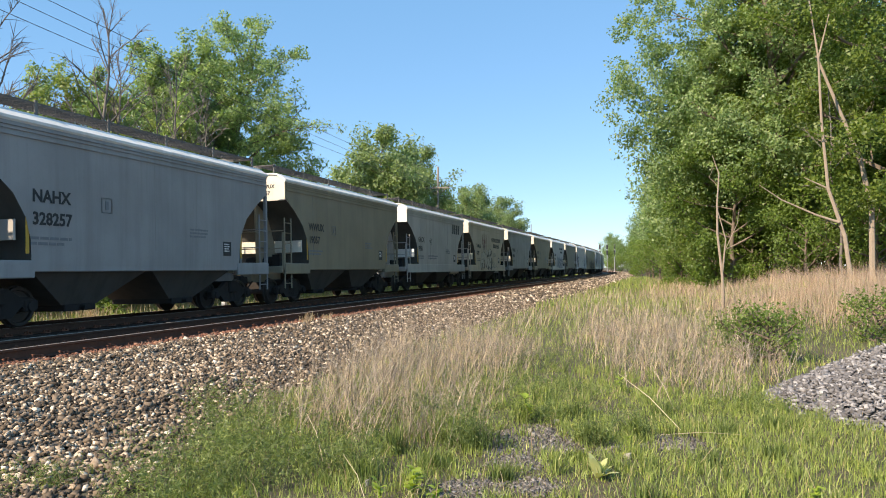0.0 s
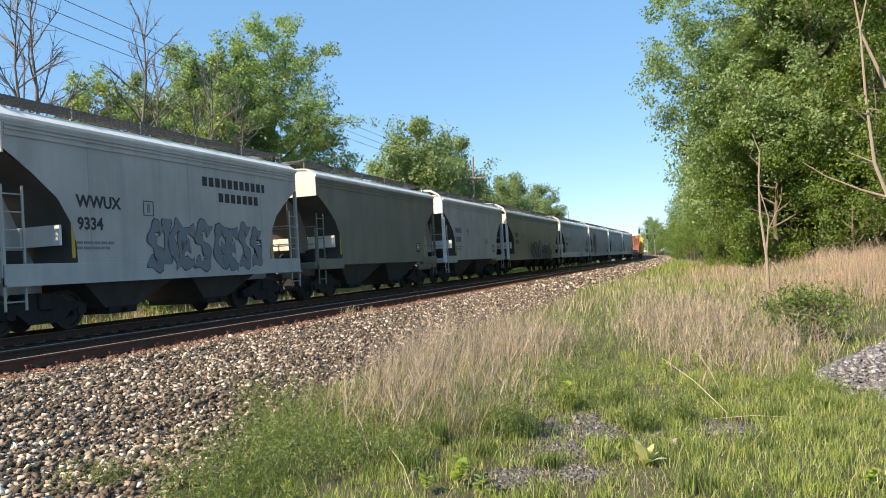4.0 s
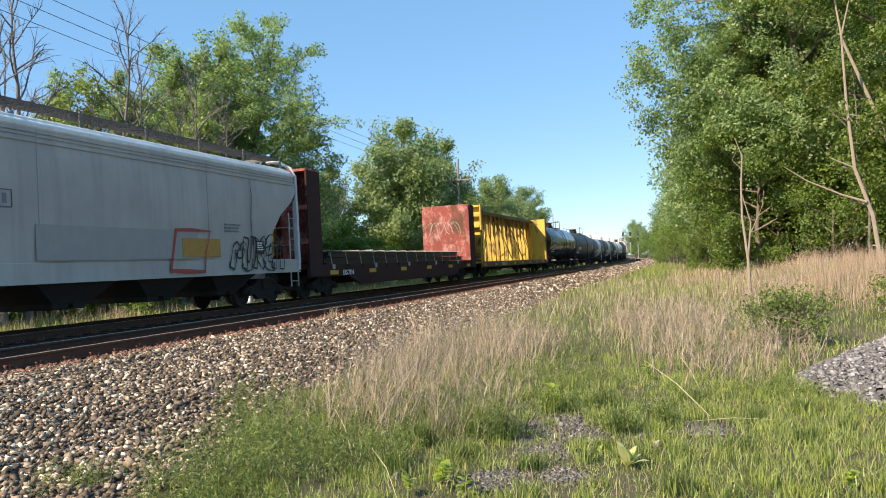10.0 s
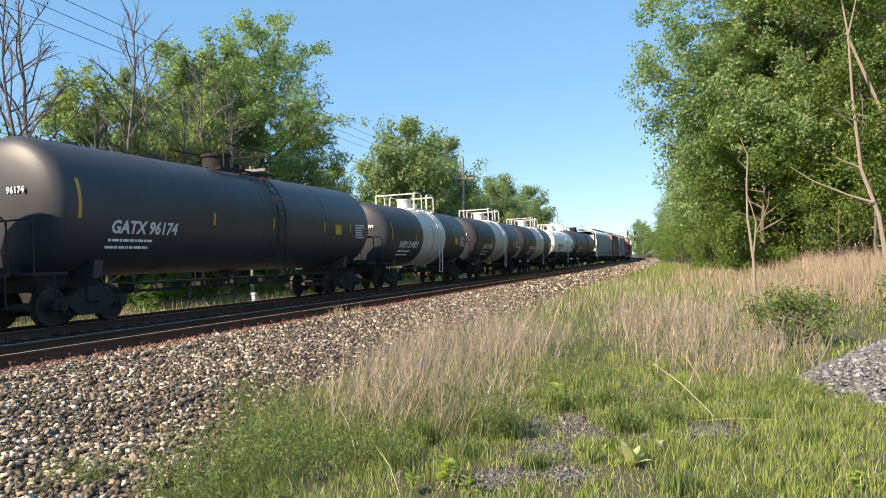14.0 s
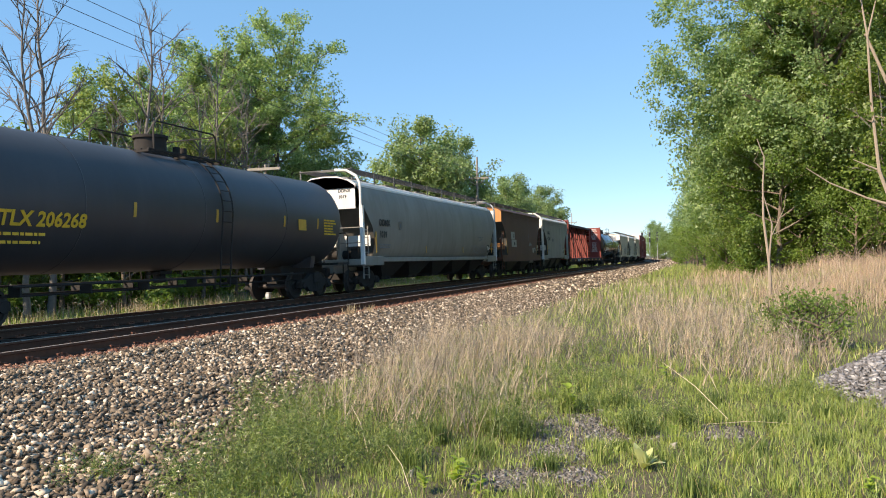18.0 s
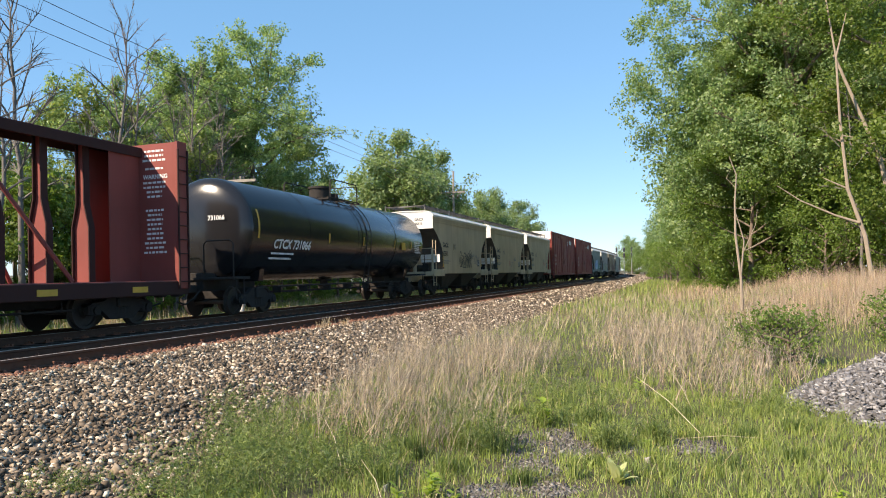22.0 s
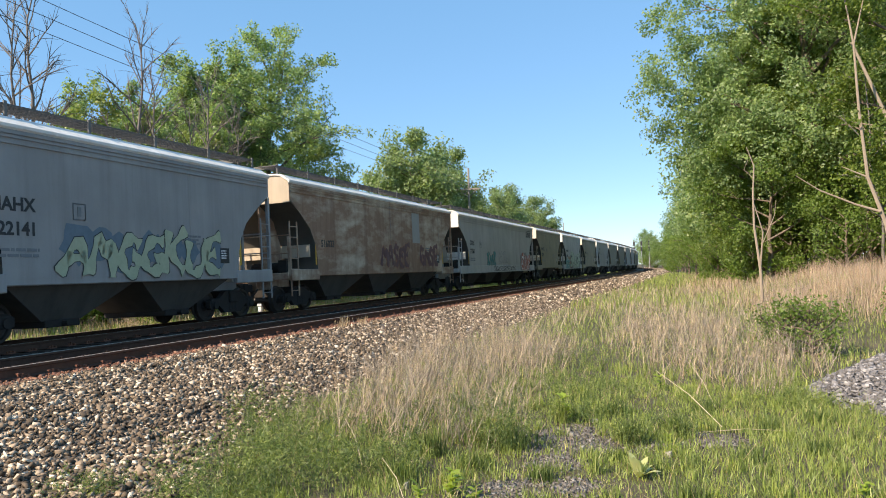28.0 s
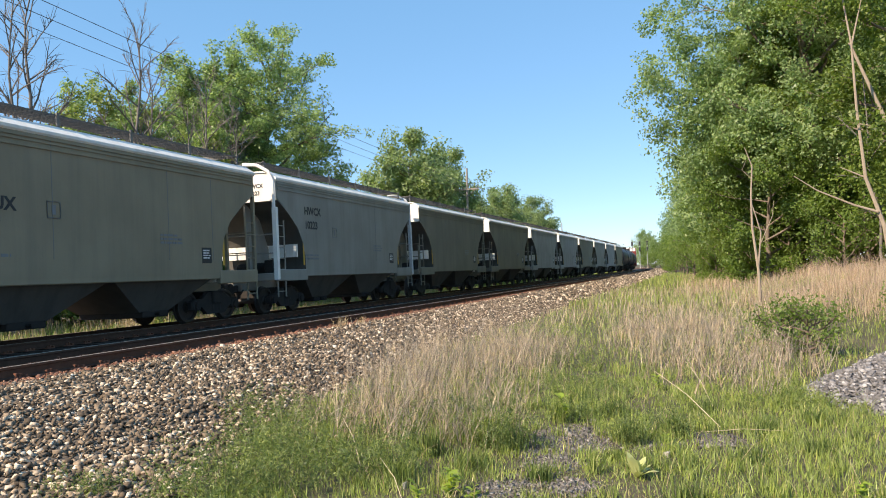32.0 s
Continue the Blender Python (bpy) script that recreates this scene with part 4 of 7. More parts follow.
    car, h, x = hopper(588.8, 19.7, GREY_LT, "long light grey covered hopper car with red-outlined graffiti", mark="GPLX", number="77561", seed=25, end_mat=WHITE, sill="deep", bays=4)
    emblem(car, x, h - 2.6, 3.55, LETTER_BLACK, 0.95)
    graffiti(car, x, -4.2, 1.5, 2.0, 0.8, 4, INK["teal"], LETTER_BLACK, 251)
    scribble(car, x, -1.2, 1.6, 2.2, 0.8, INK["smoke"], 252, 6)
    scribble(car, x, -2.6, 1.1, 6.0, 0.3, LETTER_BLACK, 253, 14)
    graffiti(car, x, 4.9, 1.15, 3.4, 1.15, 5, INK["smoke"], INK["rust"], 254)
    sprayed_word(car, "GUMP", x + 0.016, 5.1, 1.2, 3.0, 1.1, INK["pinkish"], LETTER_WHITE)
    sprayed_word(car, "GUMP", x + 0.008, 5.16, 1.14, 3.05, 1.15, INK["red"], INK["red"])
    hopper(609.9, 11.2, TAN, "tan-grey covered hopper car with streaked sides", mark="WWUX", number="18273", seed=26, end_mat=SUNLIT_IVORY)
    car, h, x = hopper(622.3, 11.6, GREY_LT, "pale grey covered hopper car with large green graffiti", mark="WWUX", number="25289", seed=27, end_mat=WHITE, sill="deep", bays=3, stripe=False)
    graffiti(car, x, -2.9, 1.15, 2.0, 1.1, 4, INK["rust"], INK["teal"], 273)
    sprayed_word(car, "SMASH", x + 0.012, -1.8, 1.2, 6.2, 1.55, INK["lime"], LETTER_BLACK)
    graffiti(car, x, -4.6, 1.05, 2.2, 0.9, 5, INK["teal"], INK["sky"], 272)
    hopper(635.1, 11.7, TAN, "tan-grey covered hopper car with amber streaks", mark="WWUX", number="19117", seed=28, end_mat=SUNLIT_IVORY)
    hopper(648.0, 11.9, MID_GREY, "mid-grey covered hopper car with white end hoop", mark="HWCX", number="10223", lift=0.62, seed=29, end_mat=WHITE, hoop=True)
    tail = [(661.1, OLIVE), (674.1, OLIVE), (687.0, GREY_BL), (699.9, GREY_BL), (712.8, OLIVE), (725.7, MID_GREY), (738.6, GREY_BL), (751.5, TAN)]
    for k, (s, m) in enumerate(tail):
        hopper(s, 11.7, m, {OLIVE: "olive-grey covered hopper car far down the train", GREY_BL: "blue-grey covered hopper car far down the train",
                            MID_GREY: "mid-grey covered hopper car far down the train", TAN: "tan covered hopper car far down the train"}[m], seed=30 + k, end_mat=WHITE)


def ring(r, y, zc, n=36, rz=None):
    return [(r * math.sin(2 * math.pi * k / n), y, zc + r * math.cos(2 * math.pi * k / n)) for k in range(n)]


def tank(s, length, label, mat, radius=1.67, zc=2.78, mark="", ink=None, band=None, half_white=False, end_mat=None, rails="dark", stripes=None):
    """A tank car; s is the near end of its tank."""
    ink = ink or LETTER_WHITE
    car = base("tank_car", label, "freight car", "cars of the freight train")
    half = length / 2
    d = 0.50
    dome = [(0.10, 0.08), (0.40, 0.10), (0.66, 0.16), (0.84, 0.24), (0.94, 0.33), (0.985, 0.42), (1.0, d)]

    def shell(y0, y1, near, far):
        rings = []
        if near:
            rings += [ring(radius * q, y0 + e, zc) for q, e in dome]
        else:
            rings.append(ring(radius, y0, zc))
        if far:
            rings += [ring(radius * q, y1 - e, zc) for q, e in dome[::-1]]
        else:
            rings.append(ring(radius, y1, zc))
        return Geo().rings(rings)
    if band:
        y1, y2, bm = band
        part("tank_shell", shell(-half, y1, True, False), mat, car, smooth=35)
        part("tank_band", shell(y1, y2, False, False), bm, car, "off-white painted band", smooth=35)
        part("tank_shell", shell(y2, half, False, True), mat, car, smooth=35)
    elif half_white:
        part("tank_shell", shell(-half, half, True, True), mat, car, smooth=35)
        r2 = radius + 0.006
        g = Geo()
        n = 24
        for side in (-1, 1):
            rows = []
            for yy in (-half + 0.5, half - 0.5):
                rows.append([(side * r2 * math.cos(a), yy, zc - 0.72 - r2 * math.sin(a)) for a in np.linspace(0.02, 1.5, n)])
            vs = rows[0] + rows[1]
            vs = [(side * math.sqrt(max(r2 * r2 - (z - zc) ** 2, 0)), yy, z) for (xx, yy, z0_) in vs for z in [max(z0_, zc - r2)]]
            g.add(vs, [(k, k + 1, n + k + 1, n + k) for k in range(n - 1)])
        for s_ in (-1, 1):
            n = 72
            caps = [ring(r2 * q, s_ * (half - e + 0.006), zc, n) for q, e in dome]
            k0 = len(g.v)
            g.v += [p for c in caps for p in c]
            for i in range(len(caps) - 1):
                for j in range(n):
                    f = (i * n + j, i * n + (j + 1) % n, (i + 1) * n + (j + 1) % n, (i + 1) * n + j)
                    if all(g.v[k0 + v][2] < zc - 0.70 for v in f):
                        g.f.append(tuple(k0 + v for v in f))
        part("lower_band", g, BLACK_DULL, car, "black painted lower half", smooth=40)
    else:
        part("tank_shell", shell(-half, half, True, True), mat, car, smooth=35)
        if end_mat:
            part("tank_band", Geo().rings([ring(radius * 1.003, -half + d - 0.02, zc), ring(radius * 1.003, -half + d + 0.12, zc)], False), end_mat, car)
    # seams round the shell
    for k in range(1, 4):
        y = -half + length * k / 4
        part("weld_seam", Geo().rings([ring(radius + 0.004, y - 0.02, zc), ring(radius + 0.012, y, zc), ring(radius + 0.004, y + 0.02, zc)], False), mat if not band else DARK, car)
    top = zc + radius
    rmat = {"dark": DARK, "white": WHITE}[rails]
    part("manway", Geo().cyl((0, -0.2, top - 0.15), (0, -0.2, top + 0.42), 0.42 if rails == "dark" else 0.36, 16).cyl((0, -0.2, top + 0.42), (0, -0.2, top + 0.50), 0.47 if rails == "dark" else 0.40, 16), rmat, car, smooth=40)
    for y in (0.55, 0.85):
        part("valve", Geo().cyl((0.25, y, top - 0.1), (0.25, y, top + 0.28), 0.10, 10), rmat, car, smooth=40)
    pm = rmat if rails == "white" else DARK
    pf = part("platform", Geo().box(-1.05, 1.05, -0.04, 0.04, top - 0.16, top - 0.10), pm, car, "grated top platform")
    for x in np.linspace(-1.0, 1.0, 9):
        part("slat", Geo().box(x - 0.03, x + 0.03, -1.5, 1.5, top - 0.10, top - 0.06), pm, pf)
    for y in (-1.5, 1.5):
        part("crossbar", Geo().box(-1.05, 1.05, y - 0.04, y + 0.04, top - 0.16, top - 0.10), pm, pf)
    hgt = 0.70 if rails == "white" else 0.66
    for y0, y1 in (((-1.5, -0.35), (0.35, 1.5)) if rails == "white" else ((-1.3, 1.3),)):
        for x in (-1.02, 1.02):
            line = [(x, y0, top - 0.1), (x, y0, top + hgt - 0.12), (x, y0 + 0.12, top + hgt), (x, y1 - 0.12, top + hgt), (x, y1, top + hgt - 0.12), (x, y1, top - 0.1)]
            part("safety_rail", Geo().tube(line, 0.035 if rails == "white" else 0.026, 6), rmat, pf, smooth=60)
    for y in ((-1.5, 1.5) if rails == "white" else (1.3,)):
        part("end_bar", Geo().cyl((-1.02, y, top + hgt - 0.06), (1.02, y, top + hgt - 0.06), 0.035 if rails == "white" else 0.018, 6), rmat, pf)
    for sx_ in (-1, 1):
        g = Geo()
        path = [(sx_ * (radius + 0.10) * math.sin(a), zc + (radius + 0.10) * math.cos(a)) for a in np.linspace(0.35, 1.75, 9)] + [(sx_ * 1.55, 1.2), (sx_ * 1.5, 0.6)]
        for y in (0.62, 1.08):
            g.tube([(x, y, z) for x, z in path], 0.022, 6)
        for x, z in path[1:]:
            g.cyl((x, 0.62, z), (x, 1.08, z), 0.014, 6)
        part("ladder", g, rmat, car)
    # cradle, sills, walk
    for s_ in (-1, 1):
        y = s_ * (half - 1.75)
        g = Geo().prism([(-1.05, 1.05), (1.05, 1.05), (1.12, zc - radius * 0.78), (0.7, zc - radius * 0.86), (-0.7, zc - radius * 0.86), (-1.12, zc - radius * 0.78)], "y", y - 0.14, y + 0.14)
        part("saddle", g, mat if mat is not TANK_WHITE else BLACK_DULL, car)
        y0, y1 = sorted((s_ * (half - 2.6), s_ * (half + 0.35)))
        g = Geo().box(-0.33, 0.33, y0, y1, 0.78, 1.35, 0.02)
        y0, y1 = sorted((s_ * (half - 0.5), s_ * (half + 0.42)))
        g.box(-1.45, 1.45, y0, y1, 1.12, 1.20, 0.01)
        part("stub_sill", g, DARK, car)
        for sx_ in (-1, 1):
            ye = s_ * (half + 0.38)
            part("end_rail", Geo().tube([(sx_ * 1.42, ye, 1.2), (sx_ * 1.42, ye, 2.2), (sx_ * 1.30, ye, 2.3), (sx_ * 0.5, ye, 2.3), (sx_ * 0.4, ye, 2.2), (sx_ * 0.4, ye, 1.2)], 0.022, 6), DARK, car, smooth=60)
            part("step", Geo().tube([(sx_ * 1.45, ye - s_ * 0.1, 1.15), (sx_ * 1.45, ye - s_ * 0.1, 0.5), (sx_ * 1.45, ye - s_ * 0.5, 0.5), (sx_ * 1.45, ye - s_ * 0.5, 1.15)], 0.022, 6), DARK, car, smooth=60)
    for sx_ in (-1, 1):
        g = Geo()
        z = 0.86
        g.cyl((sx_ * 1.2, -half + 2.6, z), (sx_ * 1.2, half - 2.6, z), 0.03, 6)
        g.cyl((sx_ * 0.9, -half + 2.6, z - 0.2), (sx_ * 0.9, half - 2.6, z - 0.2), 0.022, 6)
        for k in range(7):
            y = -half + 2.8 + (length - 5.6) * k / 6
            g.box(sx_ * 1.05 - 0.16, sx_ * 1.05 + 0.16, y - 0.02, y + 0.02, z - 0.22, z + 0.02)
        part("brake_rigging", g, DARK, car)
    part("outlet_valve", Geo().cyl((0, 0, zc - radius - 0.32), (0, 0, zc - radius + 0.1), 0.16, 12).box(-0.25, 0.25, -0.25, 0.25, zc - radius - 0.1, zc - radius, 0.02), DARK, car)
    running_gear(car, half + 0.45, 2.0)
    # marks on the shell
    def on_shell(ob_mesh, y, ang, m, name):
        return part(name, ob_mesh, m, car, at=pose((radius + 0.006) * math.cos(ang), y, zc + (radius + 0.006) * math.sin(ang), 0, -math.degrees(ang), 0))
    if mark:
        low = 0.16 if half_white else 0.46              # the lettering's middle below the axis
        a = math.asin(low / radius)
        y0 = -half + 1.75
        at = Vector((radius * math.cos(a) + 0.014, 0, zc - low)) - 0.16 * Vector((math.sin(a), 0, math.cos(a)))
        part("lettering", text_mesh(mark, 0.43), ink, car, at=pose(at.x, y0, at.z, 90 + math.degrees(a), 0, 90))
        for k in range(2):
            dz = low + 0.33 + 0.16 * k
            bars(car, math.sqrt(radius ** 2 - dz ** 2) + 0.03, y0, zc - dz + 0.04, 1.9, 1, 0.06, ink, seed=k + 7)
        part("lettering", text_mesh(mark.split()[1], 0.2), ink, car, at=pose(0.25, -half + 0.075, zc + 0.25, 90, 0, 0))
    for k, f in enumerate(stripes if stripes is not None else (0.045, 0.34, 0.53, 0.74, 0.87)):
        g = Geo()
        n = 8
        a0, a1 = (-0.20, 0.36) if k == 0 else (-0.20, 0.02)
        vs = []
        for a in np.linspace(a0, a1, n):
            vs += [((radius + 0.007) * math.cos(a), -0.05, (radius + 0.007) * math.sin(a)), ((radius + 0.007) * math.cos(a), 0.05, (radius + 0.007) * math.sin(a))]
        g.add(vs, [(2 * i, 2 * i + 1, 2 * i + 3, 2 * i + 2) for i in range(n - 1)])
        part("reflector_strip", g, STRIPE, car, at=pose(0, -half + length * f, zc))
    pl = panel(car, "placard", STRIPE, radius + 0.012, half - length * 0.21, zc - 0.40, 0.5, 0.36, "yellow notice panel")
    pl2 = bars(car, radius + 0.008, half - 1.75, zc + 0.02, 0.9, 6, 0.05, ink if ink is not LETTER_BLACK else LETTER_BLACK, seed=5)
    MOVING.append((car, s + half))
    return car


def build_tanks():
    blk = "glossy black tank car"
    tank(268.4, 17.0, blk + " and white lettering", BLACK, 1.65, 2.75, mark="CTCX 736703")
    tank(286.8, 16.7, "dull black tank car with white lettering", BLACK_DULL, 1.58, 2.68, mark="GATX 96174")
    band = paint("off_white_band_paint", (0.66, 0.65, 0.62), amount=0.3, rough=0.4)
    for s, ln, mk in ((305.2, 12.8, "SHPX 214859"), (319.8, 12.6, "SHPX 214882"), (334.1, 12.1, "WAGX 6026")):
        tank(s, ln, "short black tank car with white middle band and railed platform", BLACK_DULL, 1.47, 2.47, mk, band=(-1.55, 2.0, band), rails="white",
             stripes=(0.06, 0.30, 0.58, 0.80))
    tank(347.9, 12.2, "short white tank car with black lower half and railed platform", TANK_WHITE, 1.47, 2.47, "WACX 151064", LETTER_BLACK, half_white=True, rails="white",
         stripes=(0.06, 0.36, 0.60, 0.85))
    tank(361.4, 16.7, "dull black tank car with yellow lettering", BLACK_DULL, 1.58, 2.68, mark="UTLX 206268", ink=LETTER_YELLOW)
    tank(451.2, 17.0, blk + " and sun glint on its end", BLACK, 1.64, 2.72, mark="CTCX 731066")
    for s in (765.0, 783.0, 801.0):
        tank(s, 16.8, "black tank car far down the train", BLACK_DULL)


def centre_beam(s, length, mat, label, mark, chord_mat, seed):
    """A centre-beam flat car with end bulkheads."""
    car = base("centre_beam_flat_car", label, "freight car", "cars of the freight train")
    half = length / 2
    g = Geo().box(-1.5, 1.5, -half, half, 1.0, 1.12, 0.02)
    part("deck", g, mat, car)
    for sx_ in (-1, 1):
        part("side_sill", Geo().box(sx_ * 1.47 - 0.06, sx_ * 1.47 + 0.06, -half, half, 0.74, 1.10, 0.02), chord_mat, car)
    part("centre_sill", Geo().prism([(-half + 1, 1.0), (half - 1, 1.0), (half - 3.5, 0.55), (-half + 3.5, 0.55)], "x", -0.35, 0.35), DARK, car)
    part("top_chord", Geo().box(-0.42, 0.42, -half + 0.4, half - 0.4, 4.62, 4.72, 0.02).box(-0.42, -0.38, -half + 0.4, half - 0.4, 4.46, 4.64).box(0.38, 0.42, -half + 0.4, half - 0.4, 4.46, 4.64), chord_mat, car)
    n = 16
    step = (length - 1.6) / n
    for k in range(1, n):
        y = -half + 0.8 + step * k
        p = part("post", Geo().prism([(-0.24, 1.1), (0.24, 1.1), (0.24, 2.5), (0.10, 3.1), (0.10, 4.62), (-0.10, 4.62), (-0.10, 3.1), (-0.24, 2.5)], "y", y - 0.015, y + 0.015), mat, car)
        # flanges in the dirtier, darker chord paint, which also stands for the posts' shaded side
        for sx_ in (-1, 1):
            f = [(0.24, 1.1), (0.27, 1.1), (0.27, 2.5), (0.13, 3.1), (0.13, 4.62), (0.10, 4.62), (0.10, 3.1), (0.24, 2.5)]
            part("flange", Geo().prism([(sx_ * u, v) for u, v in f], "y", y - 0.10, y + 0.10), chord_mat, p)
    for k in range(2, n - 1, 3):
        y0 = -half + 0.8 + step * k
        for sx_ in (-1, 1):
            p = Geo().tube([(sx_ * 0.9, y0, 1.15), (sx_ * 0.17, y0 + step * (1.8 if k < n / 2 else -1.8), 4.5)], 0.05, 6)
            part("brace", p, chord_mat if k % 2 else mat, car)
    for s_ in (-1, 1):
        y = s_ * (half - 0.05)
        e = part("bulkhead", Geo().box(-1.48, 1.48, y - s_ * 0.35 - 0.02, y - s_ * 0.35 + 0.02, 1.1, 4.80), mat, car)
        for z in (1.2, 1.9, 2.6, 3.3, 4.0, 4.62):
            y0, y1 = sorted((y - s_ * 0.33, y))
            part("stiffener", Geo().prism([(y0, z), (y1, z + 0.03), (y1, z + 0.15), (y0, z + 0.18)] if s_ > 0 else [(y1, z), (y0, z + 0.03), (y0, z + 0.15), (y1, z + 0.18)], "x", -1.45, 1.45), mat, e)
        for sx_ in (-1, 1):
            y0, y1 = sorted((y, y - s_ * 0.40))
            part("corner_post", Geo().box(sx_ * 1.52 - 0.04, sx_ * 1.52 + 0.04, y0, y1, 0.9, 4.82, 0.01), mat, e)
            y0, y1 = sorted((y - s_ * 0.42, y - s_ * 1.55))
            part("ladder", ladder(0, -0.2, 0.2, 0.9, 4.6, 10), chord_mat, e, at=pose(sx_ * 1.57 - (0.03 if sx_ < 0 else 0), y - s_ * 0.22, 0))
            part("gusset", Geo().box(sx_ * 0.34 - 0.01, sx_ * 0.34 + 0.01, y0, y1, 1.12, 4.6), mat, e)
    inner = half - 0.42
    rng = random.Random(seed)
    for row in range(21 if seed == 2 else 0):
        z = 4.58 - row * 0.125 - 0.1 * (row > 2) - 0.12 * (row > 9)
        if row in (4, 5, 10):
            continue
        for x0 in (-0.78, 0.0, 0.80):
            w_ = rng.uniform(0.22, 0.36) * (0.55 if x0 == 0.0 else 1)
            p, g = x0 - w_, Geo()
            while p < x0 + w_:
                q = min(p + rng.uniform(0.05, 0.16), x0 + w_)
                g.box(p, q, inner - 0.006, inner, z, z + 0.055)
                p = q + 0.035
            part("lettering", g, LETTER_WHITE, car)
    if seed == 2:
        part("lettering", text_mesh("NOKL 73219", 0.2), LETTER_WHITE, car, at=pose(0.22, -half + 0.025, 3.72, 90, 0, 0))
        part("lettering", text_mesh("WARNING", 0.16), LETTER_WHITE, car, at=pose(0.45, inner - 0.012, 3.86, 90, 0, 0))
    for k in range(8):
        y = -half + 0.5 + (length - 1.0) * k / 7.6
        panel(car, "reflector_strip", STRIPE, 1.54, y, 0.84, 0.55, 0.14)
    letter(car, mark, 0.26, 1.54, -half * 0.55, 0.82, LETTER_WHITE)
    g = Geo()
    for sx_ in (-1, 1):
        g.cyl((sx_ * 1.1, -half + 3.6, 0.5), (sx_ * 1.1, half - 3.6, 0.5), 0.025, 6)
        for k in range(6):
            y = -half + 4 + (length - 8) * k / 5
            g.cyl((sx_ * 1.1, y, 0.5), (sx_ * 1.1, y, 0.8), 0.02, 6)
    part("brake_rigging", g, DARK, car)
    running_gear(car, half + 0.05, 2.1)
    MOVING.append((car, s + half))
    return car


def bulkhead_flat(s, length):
    car = base("bulkhead_flat_car", "maroon bulkhead flat car loaded with dark steel bars", "freight car", "cars of the freight train")
    half = length / 2
    part("deck", Geo().box(-1.5, 1.5, -half, half, 1.12, 1.24, 0.02), MAROON_SHADED, car)
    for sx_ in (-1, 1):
        part("side_sill", Geo().prism([(-half, 1.2), (half, 1.2), (half, 0.8), (half - 3.2, 0.8), (half - 4.4, 0.42), (-half + 4.4, 0.42), (-half + 3.2, 0.8), (-half, 0.8)], "x", sx_ * 1.46 - 0.05, sx_ * 1.46 + 0.05), MAROON_SHADED, car)
    for s_ in (-1, 1):
        y = s_ * (half - 0.02)
        y0, y1 = sorted((y - s_ * 1.05, y - s_ * 0.98))
        poly = [(-1.5, 1.2), (1.5, 1.2), (1.5, 4.45), (1.35, 4.62), (-1.35, 4.62), (-1.5, 4.45)]
        b = part("bulkhead", Geo().prism(poly, "y", y0, y1), MAROON, car, "scuffed maroon steel bulkhead")
        for sx_ in (-1, 1):
            yy = sorted((y, y - s_ * 1.0))
            part("side_wing", Geo().box(sx_ * 1.5 - 0.04, sx_ * 1.5 + 0.04, yy[0], yy[1], 0.85, 4.60, 0.01), MAROON_SHADED, b)
            part("end_column", Geo().box(sx_ * 0.55 - 0.09, sx_ * 0.55 + 0.09, yy[0], yy[1], 1.2, 4.58, 0.01), MAROON, b)
        part("top_cap", Geo().box(-1.5, 1.5, min(y, y - s_ * 1.0), max(y, y - s_ * 1.0), 4.56, 4.66, 0.01), MAROON, b)
        for z in (2.0, 3.2):
            part("cross_bar", Geo().box(-1.5, 1.5, y - 0.05, y + 0.05, z, z + 0.16), MAROON, b)
        part("ladder", ladder(0, -0.22, 0.22, 1.2, 4.5, 9), MAROON, b, at=pose(0.0, y, 0, 0, 0, -90 if s_ < 0 else 90))
    rng = random.Random(4)
    for k in range(14):
        x = -1.40 + 0.43 * (k % 7)
        zz = 1.26 + 0.26 * (k // 7)
        a = -half + 1.4 + rng.uniform(0, 0.8)
        b_ = half - 2.2 - rng.uniform(0, 1.6)
        i_ = Geo().box(x, x + 0.22, a, b_, zz, zz + 0.03).box(x, x + 0.22, a, b_, zz + 0.19, zz + 0.22).box(x + 0.095, x + 0.125, a, b_, zz, zz + 0.22)
        part("steel_bar", i_, STEEL_LOAD, car)
    for k in range(14):
        y = -half + 1.9 + (length - 4.4) * k / 13
        part("strap", Geo().tube([(1.47, y, 1.22), (1.45, y - 0.14, 1.77), (-1.45, y - 0.14, 1.77), (-1.47, y, 1.22)], 0.018, 6), STRAP, car)
        part("stake_pocket", Geo().box(1.50, 1.56, y - 0.08, y + 0.08, 1.05, 1.24, 0.01), STRAP if k % 3 == 0 else MAROON_SHADED, car)
    for k in range(6):
        y = -half + 1.6 + (length - 3.6) * k / 5
        panel(car, "reflector_strip", STRIPE, 1.516, y, 0.86, 0.7, 0.16)
    letter(car, "LRS 7914", 0.26, 1.516, -half + 2.7, 0.83, LETTER_WHITE)
    part("scrawl", stroke_mesh([[(math.sin(t * 3 + k) * 0.3 + k * 0.45, 0.9 * abs(math.sin(t * 2 + k))) for t in np.linspace(0, 2.2, 10)] for k in range(5)], 0.012), INK["bone"], car,
         "pale scrawl", at=pose(-1.15, half - 1.08, 2.75, 0, 0, -90))
    running_gear(car, half + 0.02, 1.9)
    MOVING.append((car, s + half))


